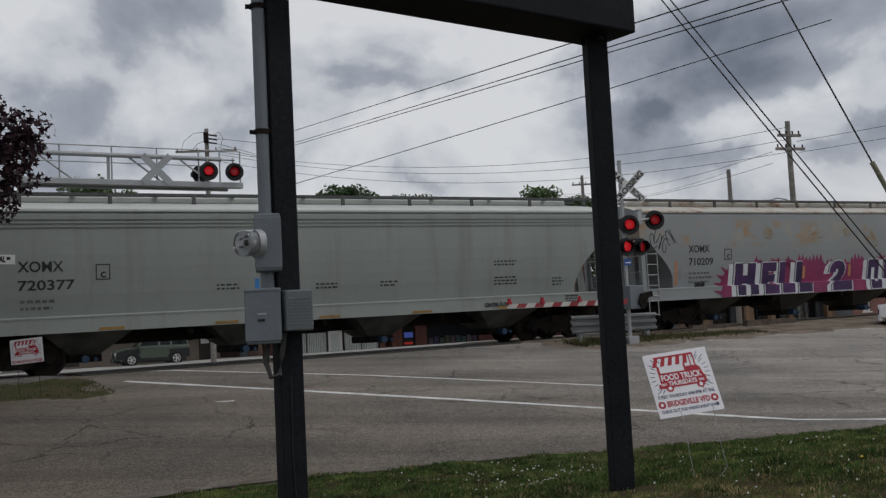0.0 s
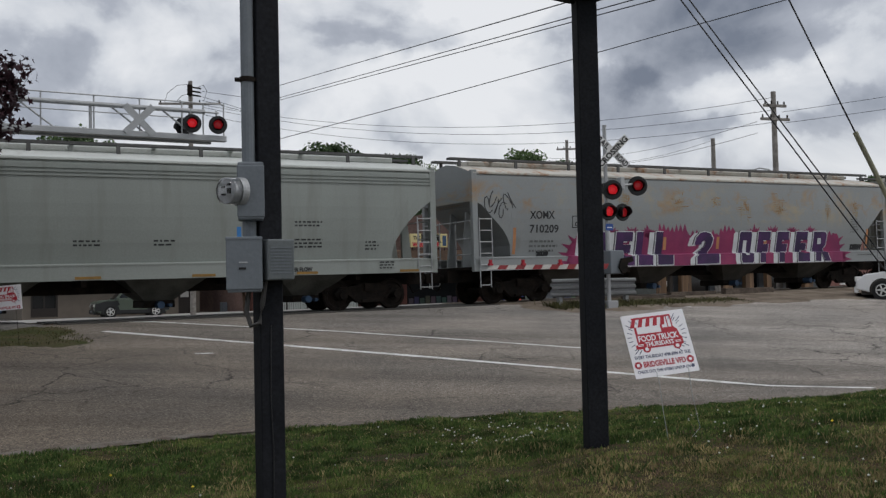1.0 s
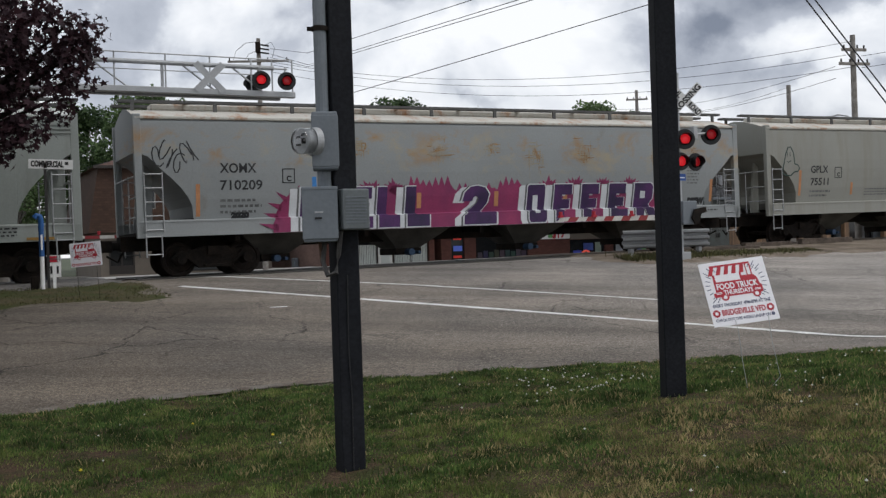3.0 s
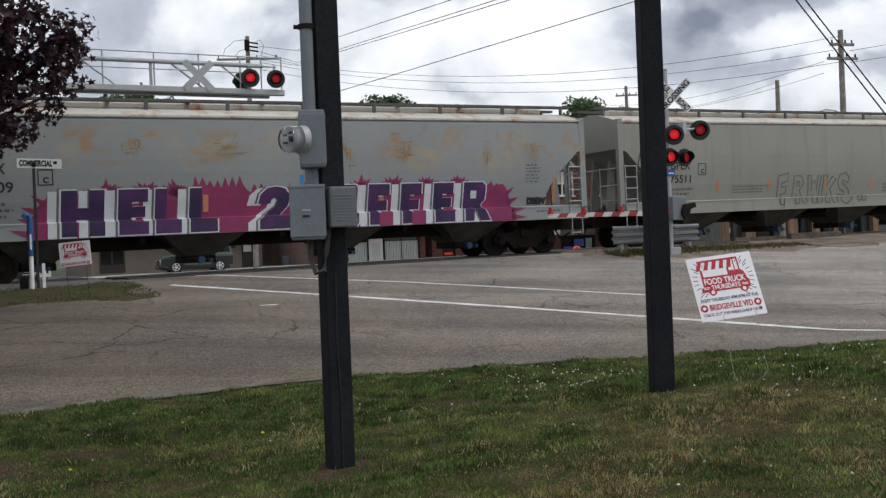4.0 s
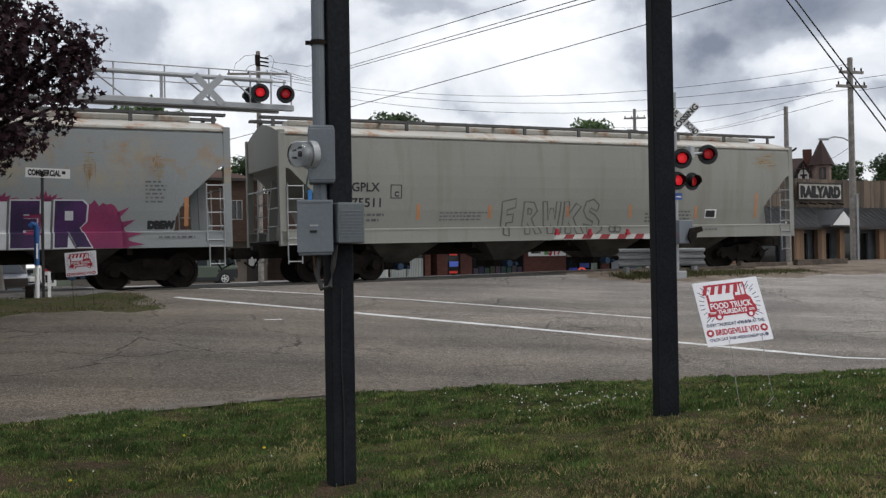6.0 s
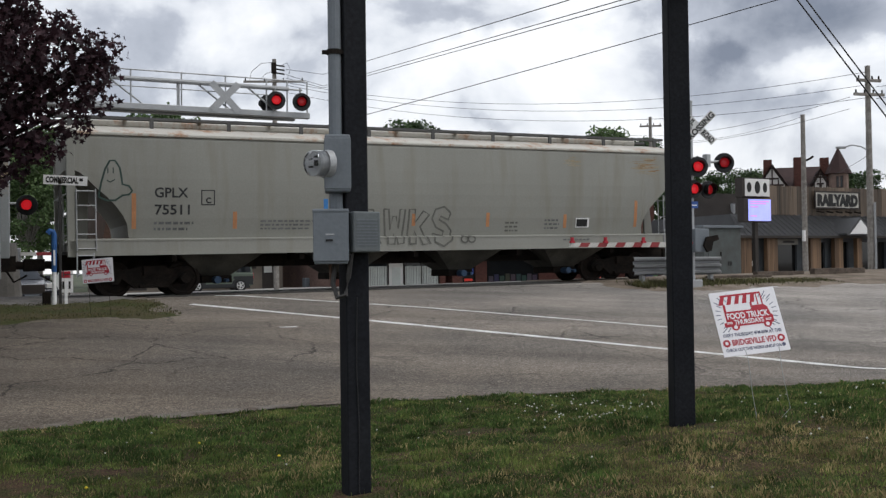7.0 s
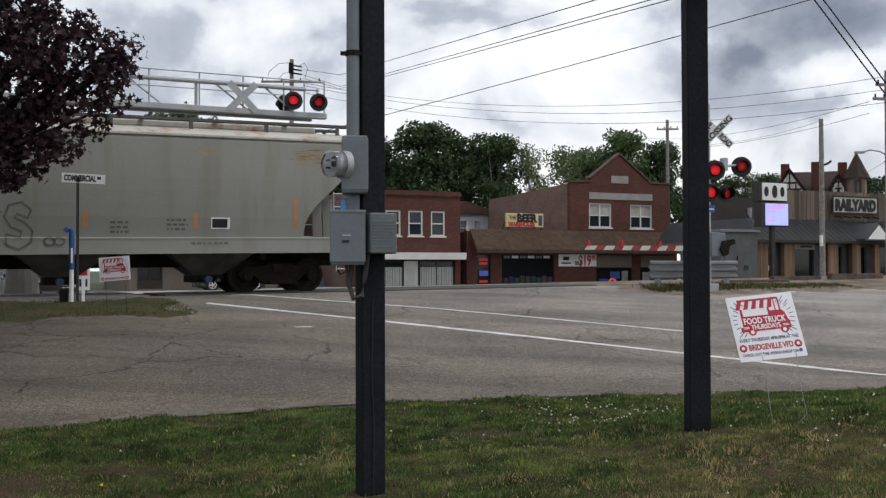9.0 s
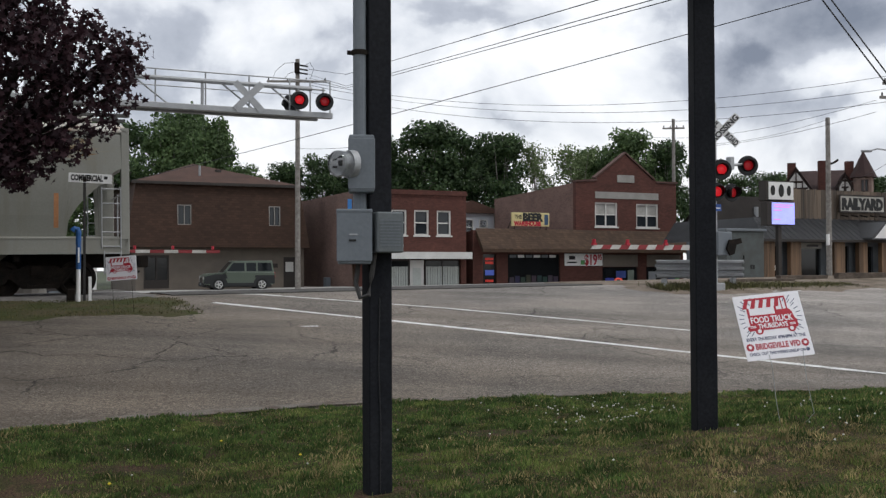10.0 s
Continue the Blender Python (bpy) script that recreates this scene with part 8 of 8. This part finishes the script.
PURPLE_LEAF = leaf_mat("purple_maple_leaf", (0.018, 0.010, 0.014), (0.062, 0.029, 0.036))
GREEN_LEAF = leaf_mat("dark_green_leaf", (0.026, 0.050, 0.022), (0.080, 0.125, 0.050), 0.45, 0.5)
LIGHT_LEAF = leaf_mat("light_green_leaf", (0.10, 0.145, 0.06), (0.20, 0.25, 0.12))
MID_LEAF = leaf_mat("mid_green_leaf", (0.050, 0.088, 0.035), (0.135, 0.20, 0.080), 0.4, 0.5)
rng = random.Random(21)
# the last nine lobes are out of view, added to shade the left side
maple_lobes = [(-0.6, 0.0, 5.3, 1.7), (0.9, 0.3, 4.5, 1.0), (1.9, -0.2, 4.75, 0.6), (2.55, 0.0, 4.85, 0.38), (2.85, 0.1, 4.62, 0.22), (2.5, -0.1, 4.25, 0.36), (1.75, -0.2, 4.1, 0.5), (1.55, -0.3, 3.55, 0.42), (1.75, -0.3, 3.2, 0.26), (0.7, -0.5, 3.3, 0.7), (1.1, -0.4, 2.85, 0.35), (0.5, -0.5, 2.6, 0.32), (-0.1, -0.6, 2.9, 0.75), (-1.3, -0.4, 3.1, 1.1), (1.3, 0.3, 5.2, 0.6), (0.6, 0.4, 5.7, 0.8), (0.9, 0.2, 6.3, 0.65), (1.45, 0.2, 5.65, 0.3), (2.2, 0.0, 5.25, 0.3), (2.9, 0.0, 4.9, 0.33), (2.75, -0.1, 4.5, 0.38), (2.8, -0.1, 4.05, 0.32), (2.4, -0.2, 3.65, 0.36), (2.05, -0.3, 3.25, 0.34), (1.5, -0.4, 2.95, 0.35), (1.15, -0.4, 2.7, 0.26), (-1.6, 0.4, 5.4, 1.5), (-0.2, 0.6, 6.9, 1.1), (-2.6, -1.0, 6.0, 2.1), (-2.2, 1.4, 7.2, 2.0), (-0.4, 0.4, 8.4, 1.6), (-3.2, 0.0, 4.4, 1.7), (-1.8, -1.6, 4.6, 1.6), (-4.0, 3.5, 6.5, 2.4), (-5.5, 1.5, 6.5, 2.4), (-4.5, 5.4, 7.8, 2.2), (-7.0, 3.0, 8.0, 2.5)]
TREE_X, TREE_Y = -9.75, 16.1
maple = tree(at_xy(TREE_X, TREE_Y), "maple_tree", "dark purple-leaved maple with ragged drooping crown", maple_lobes, PURPLE_LEAF, 0.115, 62000, 4, 3.0, 0.2, "maple", DARK_STEEL)


# extra unseen foliage, added only to block light from the train and road
upper = new("crown", leaves("upper_crown", [(-5.0, 1.0, 9.5, 3.0), (-6.0, 4.0, 10.5, 3.0), (-8.0, 0.5, 9.0, 3.0), (-6.5, 6.5, 9.0, 2.8), (-9.0, 3.0, 9.5, 3.0), (-8.0, -3.0, 8.0, 3.0), (-5.5, -2.5, 9.0, 2.6), (-5.0, 2.5, 4.5, 2.2), (-6.5, 0.5, 4.0, 2.4), (-4.3, 3.6, 5.0, 1.7), (-7.5, 2.0, 4.0, 2.2)], PURPLE_LEAF, 0.30, 26000, 14))
upper.parent = maple
tagged(upper, kind="stuff")


def crown_lobes(seed, w, h, base, n=15):
    r_ = random.Random(seed)
    out = []
    for _ in range(n):
        z = r_.random()
        spread = math.sqrt(max(0.05, 1 - (z - 0.35) ** 2 / 0.6)) * w * 0.62
        a = r_.uniform(0, 2 * math.pi)
        out.append((math.cos(a) * spread * r_.uniform(0.3, 1), math.sin(a) * spread * r_.uniform(0.3, 1), base + h * z, w * r_.uniform(0.11, 0.33)))
    return out


protos = []
for k, (mt_, sz) in enumerate(((GREEN_LEAF, 0.235), (GREEN_LEAF, 0.23), (LIGHT_LEAF, 0.22), (MID_LEAF, 0.23))):
    label = ("dark green broadleaf tree on the wooded hill", "dark green tree in the woods behind the shops", "pale green thin-leaved tree behind the shops", "mid-green broadleaf tree behind the buildings")[k]
    protos.append((mt_, sz, label))


def woods():
    """Trees behind the shops, from plan places and the heights of their tops."""
    made = {}
    rng_ = random.Random(8)
    spots = [(-11.8, 99, 16.2, 0, 6.0), (-7.5, 102, 15.4, 1, 5.5), (-4.5, 99.5, 15.0, 0, 5.0), (-1.0, 100, 14.0, 2, 3.2), (2.8, 100.5, 13.8, 2, 4.2), (7.8, 101, 15.3, 3, 4.8), (11.4, 101.5, 14.3, 0, 4.2), (5.2, 104, 14.0, 3, 4.5),
             (-15.5, 101, 15.0, 1, 5.0), (-19.5, 102, 13.5, 0, 4.5), (-22.5, 100, 13.2, 1, 4.0), (-26.0, 99, 12.4, 0, 4.0), (-29.5, 98, 12.2, 3, 4.0), (-33, 88, 16.6, 3, 5.2), (-29.5, 86, 15.2, 3, 4.0), (-40, 92, 16, 0, 6), (-47, 95, 16, 3, 6),
             (15.5, 104, 12.5, 0, 4.0), (19.5, 106, 11.2, 1, 3.8), (23.0, 108, 11.6, 0, 4.2), (30.5, 104, 10.9, 0, 4.0), (34, 106, 11.0, 1, 4.0), (38, 103, 11.4, 0, 4.4), (43, 101, 12.0, 0, 4.6), (48, 99, 12.2, 1, 4.6), (54, 96, 12.5, 0, 5),
             (-38, 62, 10.5, 3, 4.5), (-44, 64, 11.0, 3, 5.0), (-33.5, 66, 9.5, 3, 3.5)]
    for i, (x, y, top, kind, w) in enumerate(spots):
        mt_, sz, label = protos[kind]
        base = 0.55
        h = top - 1.6
        if kind not in made:
            lobes = crown_lobes(40 + kind, 5.0, 9.5, 3.6, 44)
            hi = max(l[2] + l[3] * 0.8 for l in lobes)
            made[kind] = (tree(Matrix.Translation((x, y, base)), "forest_tree", label, lobes, mt_, sz, 14500 if kind != 2 else 7000, 70 + kind, 5.0, 0.28, group="trees behind the shops"), hi)
            src, hi = made[kind]
            src.scale = (w / 5.0, w / 5.0, (top - base) / hi)
        else:
            src, hi = made[kind]
            keep = src.scale.copy()
            src.scale = (1, 1, 1)
            c = copy_thing(src, Matrix.Translation((x, y, base)) @ Matrix.Rotation(rng_.uniform(0, 6.28), 4, "Z"))
            c.scale = (w / 5.0, w / 5.0, (top - base) / hi)
            src.scale = keep


woods()


# ---- grass ----
GRASS = leaf_mat("lawn_grass", (0.066, 0.096, 0.024), (0.205, 0.255, 0.072), 0.5, 2.6)
STRAW = leaf_mat("dry_grass", (0.18, 0.14, 0.062), (0.48, 0.39, 0.20), 0.45, 3.0)
DARK_GRASS = leaf_mat("clover_green", (0.030, 0.062, 0.016), (0.115, 0.175, 0.046), 0.5, 2.6)


def cloudy(x, y, size, seed):
    """Smooth random values from 0 to 1 over the plan, with spots of the given size, in three octaves."""
    out, total = np.zeros_like(x), 0.0
    for o in range(3):
        table = np.random.default_rng(seed + o).random((64, 64))
        px, py = x / size * 2 ** o + 17.3 * o, y / size * 2 ** o + 5.1 * o
        ix, iy = np.floor(px).astype(int), np.floor(py).astype(int)
        fx_, fy_ = px - ix, py - iy
        fx_, fy_ = fx_ * fx_ * (3 - 2 * fx_), fy_ * fy_ * (3 - 2 * fy_)
        c = [table[(ix + i) % 64, (iy + j) % 64] for i in (0, 1) for j in (0, 1)]
        v = (c[0] * (1 - fy_) + c[1] * fy_) * (1 - fx_) + (c[2] * (1 - fy_) + c[3] * fy_) * fx_
        out += v * 0.55 ** o
        total += 0.55 ** o
    return out / total


def blades(name, x, y, z, h, material, label, seed, w=0.006):
    rng_ = np.random.default_rng(seed)
    n = len(x)
    a = rng_.uniform(0, 2 * np.pi, n)
    lean = rng_.normal(0, 0.33, (n, 2)) * h[:, None]
    dx, dy = np.cos(a) * w, np.sin(a) * w
    p = np.zeros((n, 4, 3))
    p[:, 0] = np.stack([x - dx, y - dy, z - 0.01], 1)
    p[:, 1] = np.stack([x + dx, y + dy, z - 0.01], 1)
    p[:, 2] = np.stack([x + dx * 0.8 + lean[:, 0] * 0.4, y + dy * 0.8 + lean[:, 1] * 0.4, z + h * 0.6], 1)
    p[:, 3] = np.stack([x + lean[:, 0], y + lean[:, 1], z + h], 1)
    idx = np.arange(n)[:, None] * 4
    f = np.concatenate([idx + np.array([[0, 1, 2]]), idx + np.array([[0, 2, 3]])], 0)
    me = bpy.data.meshes.new(name)
    me.from_pydata(p.reshape(-1, 3).tolist(), [], f.tolist())
    me.materials.append(material)
    return tagged(new(name, me), label, "grass", kind="stuff")


def lawn_grass():
    rng_ = np.random.default_rng(9)
    n = 680000
    y = 3.6 + 12.2 * rng_.random(n) ** 0.8
    x = (rng_.random(n) * 2 - 1) * (0.56 * y + 0.6) - 0.10 * y
    keep = y < edge_y(x) + 0.08 * np.sin(x * 2.3) - 0.10 - 0.16 * cloudy(x, y, 0.25, 60) - 0.10 * rng_.random(n) ** 2
    x, y = x[keep], y[keep]
    near_road = smooth01(1.9, 0.3, edge_y(x) - y)
    # bare soil: round the posts, in a hollow, and in scattered spots
    worn = smooth01(0.60, 0.70, cloudy(x, y, 0.6, 20)) * 0.5
    for cx, cy, rx, ry in ((-1.2, 7.2, 0.38, 0.4), (1.42, 9.2, 0.34, 0.34), (-4.35, 7.8, 0.85, 0.55), (-3.6, 8.5, 0.4, 0.25), (-0.5, 10.2, 0.55, 0.3)):
        worn = np.maximum(worn, 0.96 * smooth01(1.3, 0.5, np.hypot((x - cx) / rx, (y - cy) / ry) + 0.5 * (cloudy(x, y, 0.2, 30) - 0.5)))
    left = rng_.random(len(x)) > worn
    x, y, near_road = x[left], y[left], near_road[left]
    z = level(x, y) + 0.033 + 0.02 * np.sin(x * 3.1) * np.sin(y * 2.7)
    u = rng_.random(len(x))
    broad, mid_, tuft = cloudy(x, y, 1.7, 1), cloudy(x, y, 0.5, 5), cloudy(x, y, 0.16, 11)
    dry = 0.5 * broad + 0.35 * mid_ + 0.25 * tuft + 0.09 * smooth01(-1.6, 0.6, x) * (1 - smooth01(7.0, 9.2, y)) - 0.10 * smooth01(8.8, 10.2, y) + 0.06 * near_road
    straw = u < 0.10 + 0.60 * smooth01(0.55, 0.80, dry)
    lush = cloudy(x, y, 0.42, 40) + 0.12 * (y > 9) + rng_.normal(0, 0.07, len(x))
    clover = ~straw & (lush > 0.53)
    green = ~straw & ~clover
    h = rng_.uniform(0.011, 0.034, len(x)) * (0.55 + 1.1 * smooth01(0.35, 0.75, tuft)) * (1 + 0.35 * smooth01(0.5, 0.65, lush))
    for nm, sel, mt_, lb, hh, w in (("grass_blades", green, GRASS, "green lawn grass", h, 0.0040), ("dry_grass_blades", straw, STRAW, "straw-coloured dry grass in patches", h * 1.05, 0.0026), ("clover_blades", clover, DARK_GRASS, "dark green clover and grass tufts", h, 0.0062)):
        blades(nm, x[sel], y[sel], z[sel], hh[sel], mt_, lb, 3, w)


lawn_grass()


def flowers(name, spots, material, r, label):
    bm = bmesh.new()
    for x, y, h in spots:
        c = Vector((x, y, float(level(x, y)) + 0.033 + 0.02 * math.sin(x * 3.1) * math.sin(y * 2.7) + h * 0.8))
        top, bot = bm.verts.new(c + Vector((0, 0, r))), bm.verts.new(c - Vector((0, 0, r * 0.7)))
        ring = [bm.verts.new(c + Vector((r * math.cos(a), r * math.sin(a), 0))) for a in [k * math.pi / 3 for k in range(6)]]
        for k in range(6):
            bm.faces.new((ring[k], ring[(k + 1) % 6], top))
            bm.faces.new((ring[(k + 1) % 6], ring[k], bot))
    return tagged(part(name, bm, material), label, "flowers", kind="stuff")


rng = random.Random(14)
spots = [(rng.gauss(0.55, 0.55), rng.gauss(11.6, 0.75), rng.uniform(0.03, 0.07)) for _ in range(85)] + [(rng.uniform(2.2, 5.5), rng.uniform(7.0, 11.5), rng.uniform(0.03, 0.06)) for _ in range(60)] + [(rng.uniform(-4, 2), rng.uniform(6, 11), rng.uniform(0.03, 0.05)) for _ in range(18)]
flowers("clover_flowers", [s for s in spots if s[1] < float(edge_y(np.array(s[0]))) - 0.3], mat("white_clover", (0.62, 0.62, 0.56), 0.8), 0.012, "small white clover heads in the lawn")
flowers("dandelions", [(-3.15, 9.6, 0.05), (-3.45, 7.75, 0.05), (-2.2, 8.9, 0.04), (3.6, 9.5, 0.04)], mat("yellow_petals", (0.65, 0.50, 0.03), 0.7), 0.017, "a few yellow dandelions in the lawn")
g_rng = np.random.default_rng(5)
VERGE_LEAF = leaf_mat("dull_verge_leaf", (0.052, 0.060, 0.022), (0.135, 0.125, 0.058), 0.5)
gu, gv = g_rng.uniform(-8, 4.7, 9000), g_rng.uniform(22.1, 25.3, 9000)
gx, gy = CU * gu - SU * gv, SU * gu + CU * gv
blades("verge_grass", gx, gy, level(gx, gy) + 0.05, g_rng.uniform(0.015, 0.045, 9000), VERGE_LEAF, "rough verge grass beside the crossing", 6, 0.009)
gu, gv = g_rng.uniform(18.3, 26, 5000) ** 1.0, g_rng.normal(24.3, 0.3, 5000)
gx, gy = CU * gu - SU * gv, SU * gu + CU * gv
blades("weeds", gx, gy, level(gx, gy) + 0.04, g_rng.uniform(0.03, 0.22, 5000) * np.clip(1.2 - (gu - 18) / 9, 0.2, 1), VERGE_LEAF, "weeds along the guard rail", 7, 0.014)

# ---- movement ----
def motions():
    for car, wheels, start in CARS:
        rows = []
        for t in RUN_T:
            u = start + run(t)
            x, y = CU * u - SU * TRACK_V, SU * u + CU * TRACK_V
            rows.append((t, Matrix.Translation((x, y, rail_z(u))) @ TR @ Matrix.Rotation(-math.atan(GRADE), 4, "Y")))
        walk(car, rows)
        for w, dx in wheels:
            walk(w, [(k / 10, Matrix.Translation((dx, 0, 0.457)) @ Matrix.Rotation(run(k / 10) / 0.457, 4, "Y")) for k in range(101)])


motions()
